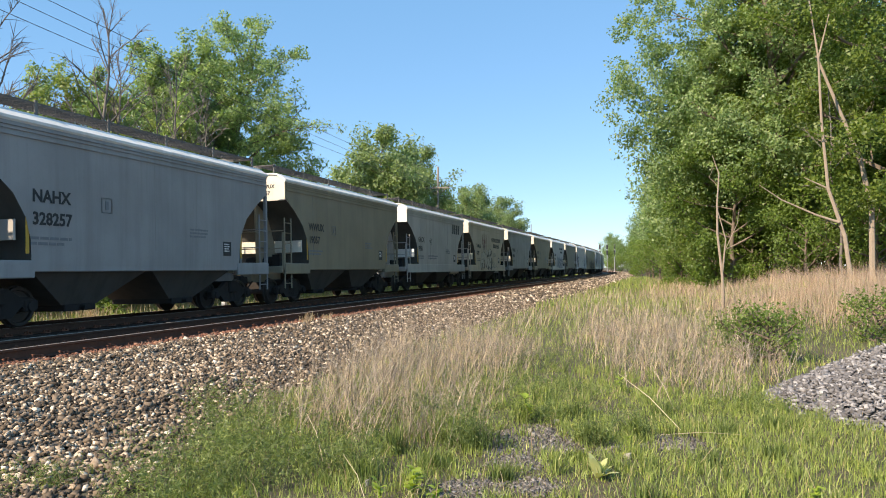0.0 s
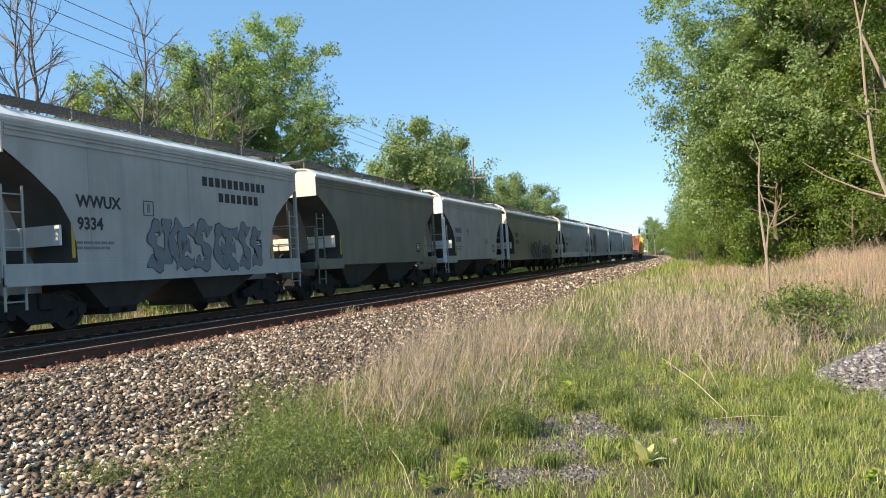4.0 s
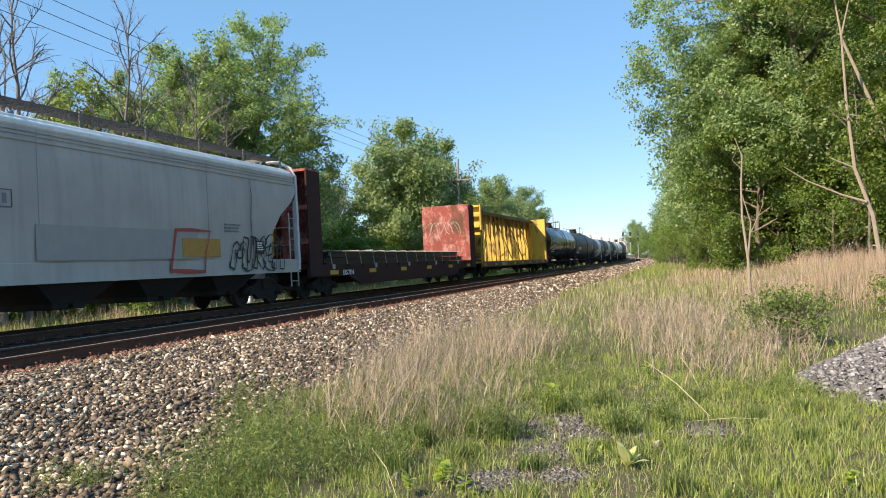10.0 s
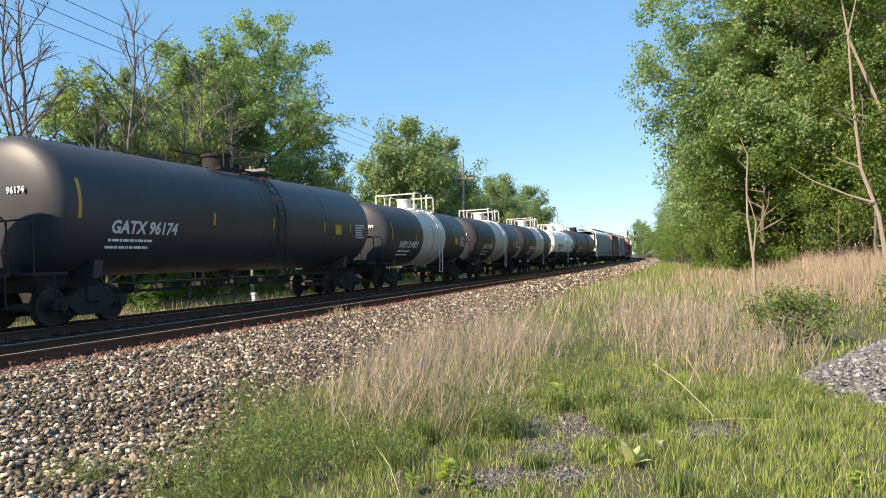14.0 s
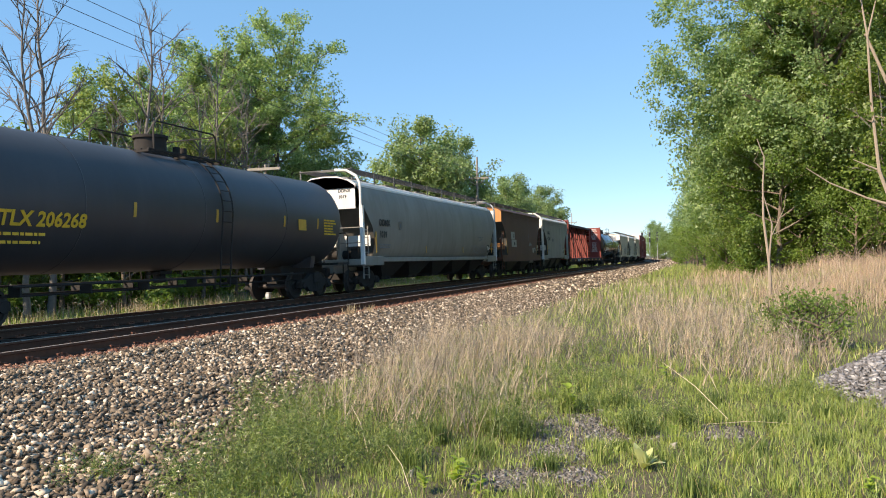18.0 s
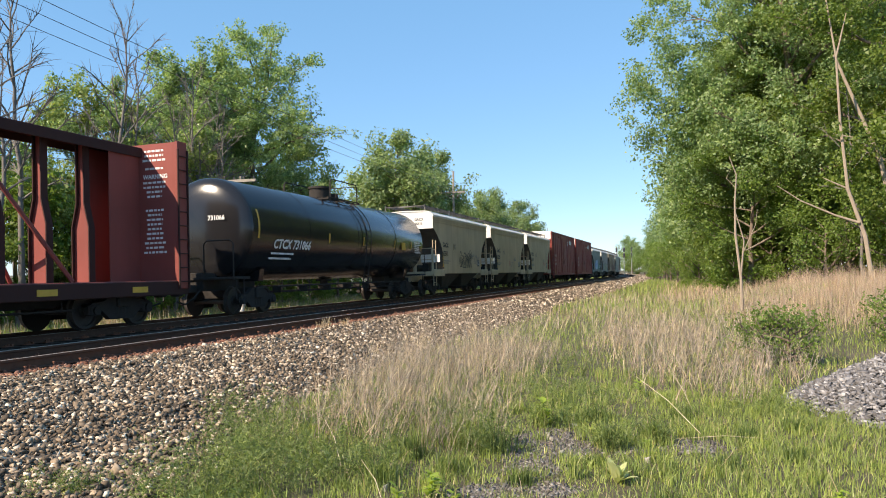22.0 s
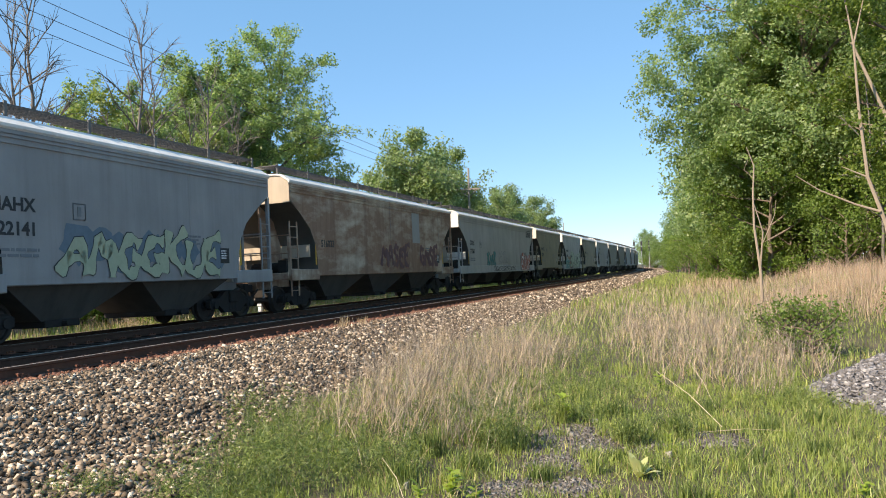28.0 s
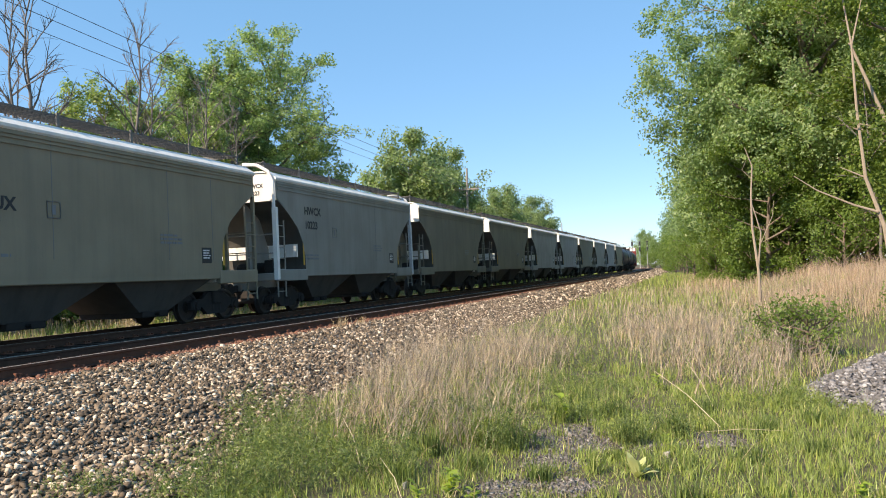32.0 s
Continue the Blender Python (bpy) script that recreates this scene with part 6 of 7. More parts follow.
def build_grass():
    def lawn(x, y):
        return edge_mask(x, y) * (1 - bare(x, y)) * (0.45 + 0.55 * clumps(x, y))
    p = spread(125000, -5.5, 4.2, 3.2, 11, lawn)
    h = RS.uniform(0.04, 0.12, len(p)) * (0.7 + 0.8 * clumps(p[:, 0] + 3, p[:, 1])) * np.where(p[:, 0] > -0.3, 1.15, 0.85)
    lots = [blades(p, h * 0.85, RS.uniform(0.0022, 0.0050, len(p)), 0.6)]
    p = spread(50000, -6, 9, 11, 30, lambda x, y: edge_mask(x, y) * (1 - bare(x, y)) * (0.25 + 0.75 * clumps(x, y)))
    lots.append(blades(p, RS.uniform(0.06, 0.22, len(p)), RS.uniform(0.004, 0.008, len(p)), 0.6))
    p = spread(22000, -6, 16, 30, 130, lambda x, y: edge_mask(x, y), 1.6)
    lots.append(blades(p, RS.uniform(0.25, 0.5, len(p)), RS.uniform(0.012, 0.03, len(p)), 0.35))
    p = spread(16000, -4.2, 8, -9, 3.3, lambda x, y: edge_mask(x, y) * (0.5 + 0.5 * clumps(x, y)))
    lots.append(blades(p, RS.uniform(0.05, 0.16, len(p)), RS.uniform(0.004, 0.009, len(p)), 0.4))
    p = spread(6000, 4.2, 10, 3.2, 11, lambda x, y: (1 - bare(x, y)) * (0.5 + 0.5 * clumps(x, y)))
    lots.append(blades(p, RS.uniform(0.06, 0.18, len(p)), RS.uniform(0.005, 0.010, len(p)), 0.4))
    for k in range(420):
        cx, cy = RS.uniform(-4.6, 2.6), 3.6 + 9 * RS.rand() ** 1.2
        if float(edge_mask(cx, cy)) < 0.5 or float(bare(cx, cy)) > RS.uniform(0.55, 1.15):
            continue
        m = RS.randint(35, 80)
        r, hh = RS.uniform(0.03, 0.08), RS.uniform(0.07, 0.19)
        q = np.stack([RS.normal(cx, r, m), RS.normal(cy, r, m), np.full(m, float(ground_np(cx, cy)))], -1)
        lots.append(blades(q, hh * RS.uniform(0.5, 1.15, m), RS.uniform(0.002, 0.0045, m), 0.5))
    stuff("grass", lots, GRASS, "fresh green trackside grass")
    # grass beyond the line
    p = spread(26000, -27, -17.6, 10, 70, lambda x, y: smooth_np(-17.4, -18.4, x))
    lots = [blades(p, RS.uniform(0.15, 0.4, len(p)), RS.uniform(0.008, 0.018, len(p)), 0.35)]
    p = spread(9000, -30, -17.6, 70, 190, None)
    lots.append(blades(p, RS.uniform(0.2, 0.5, len(p)), RS.uniform(0.03, 0.06, len(p)), 0.35))
    stuff("grass", lots, GRASS, "sunlit green grass on the other side of the line")
    p = spread(7000, -27, -18.6, 10, 70, lambda x, y: clumps(x, y, 0.5))
    stuff("dry_grass", [blades(p, RS.uniform(0.3, 0.8, len(p)), RS.uniform(0.006, 0.014, len(p)), 0.3)], STRAW, "dry straw grass on the other side of the line")


def weed_stalks(p, h, w, twigs=7, wind=0.1):
    """Dead stalks, bent by the wind, with fine side twigs that fork from them."""
    n = len(p)
    up = np.array([wind, 0.1, 1.0]) + RS.normal(0, 1, (n, 3)) * np.array([0.26, 0.26, 0.05])
    up /= np.linalg.norm(up, axis=1)[:, None]
    bow = RS.normal(0, 0.12, (n, 3)) * np.array([1, 1, 0.2])
    h = np.broadcast_to(h, n)[:, None]
    w = np.broadcast_to(w, n)[:, None]
    a = RS.rand(n) * 6.2832
    side = np.stack([np.cos(a), np.sin(a), 0 * a], -1)

    def along(f):
        return p + up * h * f + bow * h * f * f
    mid, tip = along(0.55), along(1.0)
    lots = [(np.stack([p - side * w, p + side * w, mid - side * w * 0.75, mid + side * w * 0.75, tip], 1), np.array([[0, 1, 3], [0, 3, 2], [2, 3, 4]]))]
    for k in range(twigs):
        f = RS.uniform(0.3, 0.97, n)[:, None]
        q = along(f)
        d = up * 0.6 + RS.normal(0, 0.6, (n, 3))
        d /= np.linalg.norm(d, axis=1)[:, None]
        e = q + d * h * RS.uniform(0.10, 0.32, n)[:, None]
        lots.append((np.stack([q - side * w * 0.6, q + side * w * 0.6, e], 1), np.array([[0, 1, 2]])))
    return lots


def fans(p, each, r):
    """Several stalks out of each root."""
    q = np.repeat(p, each, 0)
    q[:, :2] += RS.normal(0, r, (len(q), 2))
    return q


def build_dry():
    def m1(x, y):
        return np.maximum(np.maximum(ell(x, y, -3.2, 8.6, 1.3, 2.2), ell(x, y, -3.6, 12.5, 1.5, 3.6)), ell(x, y, -2.5, 7.4, 0.9, 1.0)) * (0.08 + 0.92 * clumps(x, y, 1.3)) * edge_mask(x, y)

    def m2(x, y):
        return np.maximum(ell(x, y, 0.5, 13.2, 1.5, 3.4), ell(x, y, -0.5, 17.5, 1.6, 4.0)) * (0.08 + 0.92 * clumps(x, y, 1.3)) * (1 - bare(x, y))
    p = fans(spread(1700, -5.5, -1.5, 6, 17, m1), 6, 0.06)
    lots = weed_stalks(p, (0.25 + 0.75 * RS.rand(len(p))) * (0.5 + 0.6 * clumps(p[:, 0] + 9, p[:, 1], 0.7)), RS.uniform(0.0022, 0.0042, len(p)), 13)
    p = fans(spread(1500, -2.5, 2.4, 9.5, 22, m2), 6, 0.07)
    lots += weed_stalks(p, (0.22 + 0.6 * RS.rand(len(p))) * (0.5 + 0.6 * clumps(p[:, 0] + 5, p[:, 1], 0.7)), RS.uniform(0.0028, 0.0055, len(p)), 12)
    p = spread(5000, -4.5, 3, 20, 45, lambda x, y: clumps(x, y, 0.6) * edge_mask(x, y))
    lots += weed_stalks(p, RS.uniform(0.35, 0.7, len(p)), RS.uniform(0.005, 0.010, len(p)), 3)
    stuff("dead_weeds", lots, STRAW_PINK, "stands of brittle brown dead weed stalks", "weeds")
    # straw lying and standing among the weeds
    p = spread(3000, -5.0, 3.0, 4.0, 16, lambda x, y: edge_mask(x, y) * (0.1 + 0.9 * clumps(x + 2, y, 0.8)))
    stuff("straw", [blades(p, RS.uniform(0.08, 0.32, len(p)), RS.uniform(0.0015, 0.003, len(p)), 0.9)], STRAW, "bleached straw among the green grass")
    # tall dry grass on the bank before the wood
    p = spread(40000, 0.6, 18, 19, 36, lambda x, y: smooth_np(0.4, 2.6, x - 0.10 * (27 - y)) * smooth_np(19, 22, y + 0.3 * x))
    lots = [blades(p, (0.3 + 0.95 * RS.rand(len(p)) ** 1.5) * (0.5 + 0.5 * smooth_np(1, 5, p[:, 0])) * (0.7 + 0.45 * clumps(p[:, 0], p[:, 1], 0.5)), RS.uniform(0.0025, 0.0055, len(p)), 0.42)]
    p = spread(15000, -3.5, 16, 36, 110, lambda x, y: smooth_np(-2.5, 1.5, x) * (0.3 + 0.7 * clumps(x, y, 0.4)), 1.4)
    lots.append(blades(p, RS.uniform(0.35, 0.85, len(p)), RS.uniform(0.008, 0.022, len(p)), 0.35))
    stuff("tall_dry_grass", lots, TALL_STRAW, "tall pinkish dry grass along the wood's edge")


def leaf_quads(c, size, tilt=1.0, slim=0.55):
    """Leaves: pointed four-corner blades round their middles."""
    n = len(c)
    d = RS.normal(size=(n, 3))
    d[:, 2] = d[:, 2] * tilt - 0.25
    d /= np.linalg.norm(d, axis=1)[:, None]
    e = np.cross(d, RS.normal(size=(n, 3)))
    e /= np.linalg.norm(e, axis=1)[:, None] + 1e-9
    s = np.broadcast_to(size, n)[:, None]
    v = np.stack([c - d * s, c + e * s * slim - d * s * 0.1, c + d * s, c - e * s * slim - d * s * 0.1], 1)
    return v, np.array([[0, 1, 2, 3]])


def build_weeds():
    # ferny green weeds at the foot of the ballast
    lots = []
    for cx, cy, r, n, h in ((-3.95, 5.9, 0.35, 70, 0.36), (-3.6, 6.2, 0.45, 130, 0.44), (-3.15, 5.4, 0.5, 150, 0.40), (-3.45, 4.8, 0.5, 150, 0.36), (-4.55, 4.75, 0.3, 36, 0.2), (-3.0, 4.4, 0.5, 90, 0.25),
                            (-2.6, 5.9, 0.4, 120, 0.3), (-4.3, 7.1, 0.5, 80, 0.34), (-2.9, 7.0, 0.4, 50, 0.34),
                            (-1.35, 8.4, 0.3, 70, 0.25), (-2.0, 10.5, 0.8, 110, 0.25), (-4.9, 8.0, 0.5, 80, 0.35), (-2.2, 13, 1.0, 120, 0.3),
                            (-1.75, 6.85, 0.22, 70, 0.40), (-2.0, 7.1, 0.24, 60, 0.44), (-0.67, 7.4, 0.17, 60, 0.30), (-0.28, 7.85, 0.16, 50, 0.26), (-2.5, 8.2, 0.5, 60, 0.34), (-1.4, 9.9, 0.6, 60, 0.22), (0.9, 9.6, 0.5, 60, 0.24)):
        for k in range(n):
            a, q = RS.rand() * 6.28, r * math.sqrt(RS.rand())
            x, y = cx + q * math.cos(a), cy + q * math.sin(a)
            hh = h * RS.uniform(0.35, 1.15)
            lean = RS.normal(0, 0.4, 2)
            m = 34
            t = RS.rand(m) ** 0.7
            c = np.stack([x + lean[0] * hh * t + RS.normal(0, 0.025, m), y + lean[1] * hh * t + RS.normal(0, 0.025, m), float(ground_np(x, y)) + hh * t], -1)
            lots.append(leaf_quads(c, RS.uniform(0.011, 0.026, m), 1.0, 0.16))
    stuff("leafy_weeds", lots, GRASS_DARK, "feathery dark green weeds beside the ballast", "weeds")


def build_plant(name, label, x, y, leaves, size, mat, rise=0.7, slim=0.3, stem=0.0):
    """A rosette or shrublet of broad leaves round a stem."""
    t = base(name, label, "plant")
    z0 = float(ground_np(x, y))
    t.location = (x, y, z0)
    if stem:
        part("stem", Geo().tube([(0, 0, -0.02), (0.01, 0.01, stem * 0.5), (0.0, 0.02, stem)], [0.008, 0.006, 0.003], 6), GRASS_DARK, t)
    for k in range(leaves):
        a = k * 2.4 + RS.uniform(-0.3, 0.3)
        el = RS.uniform(0.25, 1.1) * rise if rise < 1.3 else RS.uniform(0.5, 1.25)
        L = size * RS.uniform(0.7, 1.15)
        w = L * slim
        g = Geo()
        n = 5
        vs = []
        zb = stem * RS.uniform(0.2, 1.0) if stem else 0.0
        for i in range(n + 1):
            q = i / n
            r = L * q * math.cos(el) * (1 - 0.12 * q)
            z = zb + L * q * math.sin(el) - L * 0.28 * q * q
            ww = w * math.sin(math.pi * min(0.97, q * 0.85 + 0.14)) * 0.9
            c, s_ = math.cos(a), math.sin(a)
            vs += [(c * r - s_ * ww, s_ * r + c * ww, z + ww * 0.25), (c * r, s_ * r, z), (c * r + s_ * ww, s_ * r - c * ww, z + ww * 0.25)]
        fs = []
        for i in range(n):
            fs += [(3 * i, 3 * i + 1, 3 * i + 4, 3 * i + 3), (3 * i + 1, 3 * i + 2, 3 * i + 5, 3 * i + 4)]
        m = g.add(vs, fs).mesh("leaf", 70)
        part("leaf", m, mat, t)
    return t


PALE_LEAF = leafy("pale_woolly_leaf", [(0, (0.44, 0.48, 0.2)), (1, (0.56, 0.58, 0.28))], 0.3)
LIME_LEAF = leafy("lime_green_leaf", [(0, (0.22, 0.33, 0.03)), (1, (0.36, 0.44, 0.06))], 0.35)


def build_small():
    build_plant("mullein_plant", "pale green mullein rosette growing in gravel", -0.52, 6.16, 15, 0.25, PALE_LEAF, 1.4, 0.15)
    for x, y, n, s, h in ((-1.75, 5.25, 16, 0.10, 0.20), (-1.55, 5.15, 14, 0.10, 0.17), (-1.95, 5.1, 12, 0.09, 0.15), (-1.48, 8.3, 14, 0.13, 0.26), (-1.40, 8.15, 10, 0.11, 0.2), (-0.58, 10.5, 10, 0.13, 0.2), (-1.8, 5.45, 12, 0.1, 0.16), (1.0, 5.9, 12, 0.09, 0.14), (-0.35, 7.3, 9, 0.08, 0.12)):
        build_plant("broadleaf_weed", "bright lime-green broadleaf weed in the grass", x, y, n, s, LIME_LEAF, 0.8, 0.28, h)
    # fallen stalks
    dry = plain("bleached_stalk", (0.55, 0.47, 0.33), 0.8, 0, 0.2, 30)
    for a, b, r in (((-0.55, 9.3, 0.42), (0.15, 8.1, 0.04), 0.006), ((-0.1, 7.9, 0.03), (0.75, 8.0, 0.05), 0.005), ((-3.15, 6.4, 0.34), (-2.75, 5.9, 0.05), 0.005),
                    ((-3.35, 6.3, 0.3), (-3.1, 6.6, 0.45), 0.004), ((-2.35, 5.4, 0.25), (-2.0, 5.0, 0.02), 0.004), ((-0.2, 9.6, 0.5), (0.1, 9.1, 0.03), 0.004), ((-2.9, 6.7, 0.1), (-2.6, 7.2, 0.7), 0.004)):
        pa, pb = Vector(a), Vector(b)
        for p in (pa, pb):
            p.z += float(ground_np(p.x, p.y))
        mid = (pa + pb) / 2 + Vector((0.02, 0, 0.03))
        tagged(part("dry_stalk", Geo().tube([pa, mid, pb], [r * 0.35, r * 0.6, r * 0.6], 6), dry), "bleached dry weed stalk leaning over the grass", "dry stalk", "fallen stalks")


def build_tufts():
    """Brittle tufts beside the rails."""
    for x, y, r, h, n, label in ((-18.2, 21.0, 0.45, 0.75, 160, "pale dry bush beyond the far rail"), (-17.9, 24.8, 0.3, 0.5, 90, "pale dry bush beyond the far rail"), (-8.55, 17.3, 0.22, 0.34, 60, "small dry weed tuft on the ballast"), (-8.5, 18.4, 0.16, 0.26, 40, "small dry weed tuft on the ballast")):
        p = np.stack([RS.normal(x, r * 0.45, n), RS.normal(y, r * 0.45, n), np.full(n, float(ground_np(x, y)) - 0.02)], -1)
        p[:, 2] = np.maximum(p[:, 2], bed_np(np.clip(p[:, 0], -17, -6)) - 0.03) if x > -10 else p[:, 2]
        v, f = gather(weed_stalks(p, h * RS.uniform(0.4, 1.1, n), RS.uniform(0.004, 0.008, n), 5))
        tagged(new("dry_tuft", raw_mesh("dry_tuft", v, f, STRAW)), label, "weeds", kind="stuff")


def build_patch_tufts():
    """Dense dark tufts of grass standing in and round the gravel patch."""
    lots = []
    spots = [(-0.67, 7.38, 0.30, 0.13), (-0.29, 7.82, 0.25, 0.12), (-1.72, 6.85, 0.38, 0.17), (-1.98, 7.05, 0.42, 0.18), (-1.5, 8.25, 0.26, 0.10), (0.55, 8.1, 0.22, 0.12), (-1.25, 5.95, 0.16, 0.10),
             (-0.15, 5.6, 0.20, 0.12), (0.2, 5.3, 0.22, 0.14), (-2.3, 5.6, 0.22, 0.12), (-0.75, 6.7, 0.12, 0.08), (0.35, 6.9, 0.16, 0.10), (-1.9, 6.2, 0.2, 0.12), (-2.35, 6.6, 0.3, 0.14), (0.9, 7.3, 0.18, 0.12),
             (-0.95, 8.7, 0.24, 0.14), (-2.2, 8.4, 0.3, 0.15), (0.0, 9.0, 0.22, 0.14), (-1.4, 9.4, 0.24, 0.16), (1.1, 8.6, 0.22, 0.14)]
    for x, y, h, r in spots:
        m = 170
        p = np.stack([RS.normal(x, r * 0.55, m), RS.normal(y, r * 0.55, m), np.full(m, float(ground_np(x, y)) - 0.01)], -1)
        lots.append(blades(p, h * RS.uniform(0.45, 1.15, m), RS.uniform(0.0028, 0.0055, m), 0.42))
    stuff("grass_tufts", lots, GRASS_DARK, "dense dark green grass tufts round bare gravel")


build_grass()
build_patch_tufts()
build_tufts()
build_dry()
build_weeds()
build_small()
p = spread(36000, -3.6, 8, -9, 3.4, lambda x, y: edge_mask(x, y) * (0.4 + 0.6 * clumps(x, y)))
stuff("grass", [blades(p, RS.uniform(0.04, 0.13, len(p)), RS.uniform(0.004, 0.009, len(p)), 0.7)], GRASS, "short green grass underfoot beside the line")

# ---- trees ----
BARK = plain("grey_brown_bark", (0.17, 0.135, 0.105), 0.95, 0, 0.45, 7)
BARK_PALE = plain("pale_dead_wood", (0.31, 0.255, 0.195), 0.9, 0, 0.35, 6)
BARK_GREY = plain("pale_grey_bark", (0.165, 0.15, 0.135), 0.95, 0, 0.4, 7)
LEAF_A = leafy("cottonwood_leaves", [(0, (0.13, 0.21, 0.085)), (0.5, (0.225, 0.335, 0.135)), (1, (0.40, 0.50, 0.255))], 0.52, 0.42)
LEAF_B = leafy("maple_leaves", [(0, (0.085, 0.14, 0.025)), (0.5, (0.142, 0.21, 0.036)), (1, (0.24, 0.31, 0.065))], 0.48, 0.5)
LEAF_D = leafy("understory_leaves", [(0, (0.09, 0.15, 0.028)), (0.5, (0.145, 0.228, 0.044)), (1, (0.23, 0.325, 0.075))], 0.48, 0.5)
# for the far trees: distance haze is mixed into the leaf colour
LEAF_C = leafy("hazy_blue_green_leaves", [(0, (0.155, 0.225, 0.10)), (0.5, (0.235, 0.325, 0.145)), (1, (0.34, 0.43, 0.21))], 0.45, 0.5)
LEAF_Y = leafy("yellow_green_spring_leaves", [(0, (0.145, 0.20, 0.055)), (0.5, (0.22, 0.285, 0.08)), (1, (0.31, 0.36, 0.12))], 0.45, 0.5)
STEM_A = [([(6.8, 32, -0.1), (6.5, 32, 2.4), (5.95, 32, 4.2), (5.75, 32, 6.7), (5.66, 32, 9.2), (5.3, 32, 11.9)], 0.095, 0.025),
          ([(6.3, 31.9, 2.9), (5.5, 31.9, 3.2), (4.3, 31.9, 3.8), (3.5, 31.9, 4.4)], 0.055, 0.012),
          ([(5.95, 32, 4.2), (5.1, 32, 4.65)], 0.04, 0.015), ([(5.66, 32, 9.2), (6.1, 32, 11.1)], 0.04, 0.015)]
STEM_B = [([(7.7, 33.2, -0.1), (7.7, 33.2, 3.5), (7.3, 33.2, 5.5), (6.6, 33.2, 7.4), (5.8, 33.2, 9.6)], 0.13, 0.05),
          ([(7.2, 33.2, 5.7), (6.4, 33.2, 6.3), (5.7, 33.2, 6.5)], 0.06, 0.02)]
SAPLING = [([(1.76, 26, -0.1), (1.74, 26, 0.9), (1.6, 26, 2.3), (1.6, 26, 3.3), (1.66, 26, 4.2), (1.46, 26, 4.8)], 0.055, 0.012),
           ([(1.74, 26, 1.0), (1.85, 26, 2.1), (1.62, 26, 3.0)], 0.032, 0.012), ([(1.83, 26, 1.75), (2.2, 26, 2.6), (2.26, 26, 3.1)], 0.014, 0.005),
           ([(1.9, 26, 1.8), (2.5, 26, 2.15)], 0.012, 0.004), ([(1.63, 26, 3.8), (1.36, 26, 4.1), (1.5, 26, 4.4)], 0.012, 0.005)]


def branchy(seed, height, radius, low=0.25, limbs=16, bend=0.5, lean=(0, 0), thick=None, sub=5, rise=0.0):
    """Trunk, limbs and the middles of the leaf clumps."""
    rng = random.Random(seed)
    thick = thick or height * 0.016 + 0.05
    wood = Geo()
    path = []
    x = y = 0.0
    n = 9
    for i in range(n + 1):
        q = i / n
        x += rng.uniform(-1, 1) * bend * height * 0.025 + lean[0] * height / n
        y += rng.uniform(-1, 1) * bend * height * 0.025 + lean[1] * height / n
        path.append(Vector((x, y, height * 0.97 * q - 0.15 * (i == 0))))
    wood.tube(path, [thick * (1.25 if i == 0 else 1) * (1 - 0.93 * i / n) + 0.01 for i in range(n + 1)], 8)
    tips = []
    for k in range(limbs):
        q = low + (0.97 - low) * ((k + rng.random()) / limbs)
        f = q * n
        i = min(int(f), n - 1)
        p0 = path[i].lerp(path[i + 1], f - i)
        az = k * 2.399 + rng.uniform(-0.5, 0.5)
        prof = math.sin(math.pi * min(1, max(0.06, (q - low * 0.7) / (1.04 - low * 0.7))) ** 0.8)
        L = radius * (0.35 + 0.65 * prof) * rng.uniform(0.8, 1.15)
        el = rng.uniform(0.15, 0.75) + 0.5 * (q - 0.5) + rise
        pts = [p0]
        d = Vector((math.cos(az) * math.cos(el), math.sin(az) * math.cos(el), math.sin(el)))
        for j in range(4):
            d = (d + Vector((rng.uniform(-1, 1), rng.uniform(-1, 1), rng.uniform(-0.6, 0.9))) * 0.22).normalized()
            pts.append(pts[-1] + d * L / 4)
        r0 = thick * (1 - 0.85 * q) * 0.5 + 0.008
        wood.tube(pts, [r0 * (1 - 0.8 * j / 4) + 0.006 for j in range(5)], 5)
        for s in range(sub):
            j = rng.uniform(1.2, 4.0)
            i2 = min(int(j), 3)
            b0 = pts[i2].lerp(pts[i2 + 1], j - i2)
            dd = (d + Vector((rng.uniform(-1, 1), rng.uniform(-1, 1), rng.uniform(-0.7, 1)))).normalized()
            l2 = L * rng.uniform(0.18, 0.42)
            b1, b2 = b0 + dd * l2 * 0.5 + Vector((0, 0, 0.05 * l2)), b0 + dd * l2
            wood.tube([b0, b1, b2], [r0 * 0.35 + 0.004, r0 * 0.2 + 0.004, 0.004], 3)
            tips += [b1, b2, (b1 + b2) / 2 + Vector((rng.uniform(-.3, .3), rng.uniform(-.3, .3), rng.uniform(-.3, .3)))]
        tips.append(pts[-1])
        tips.append(pts[-2])
    return wood, tips


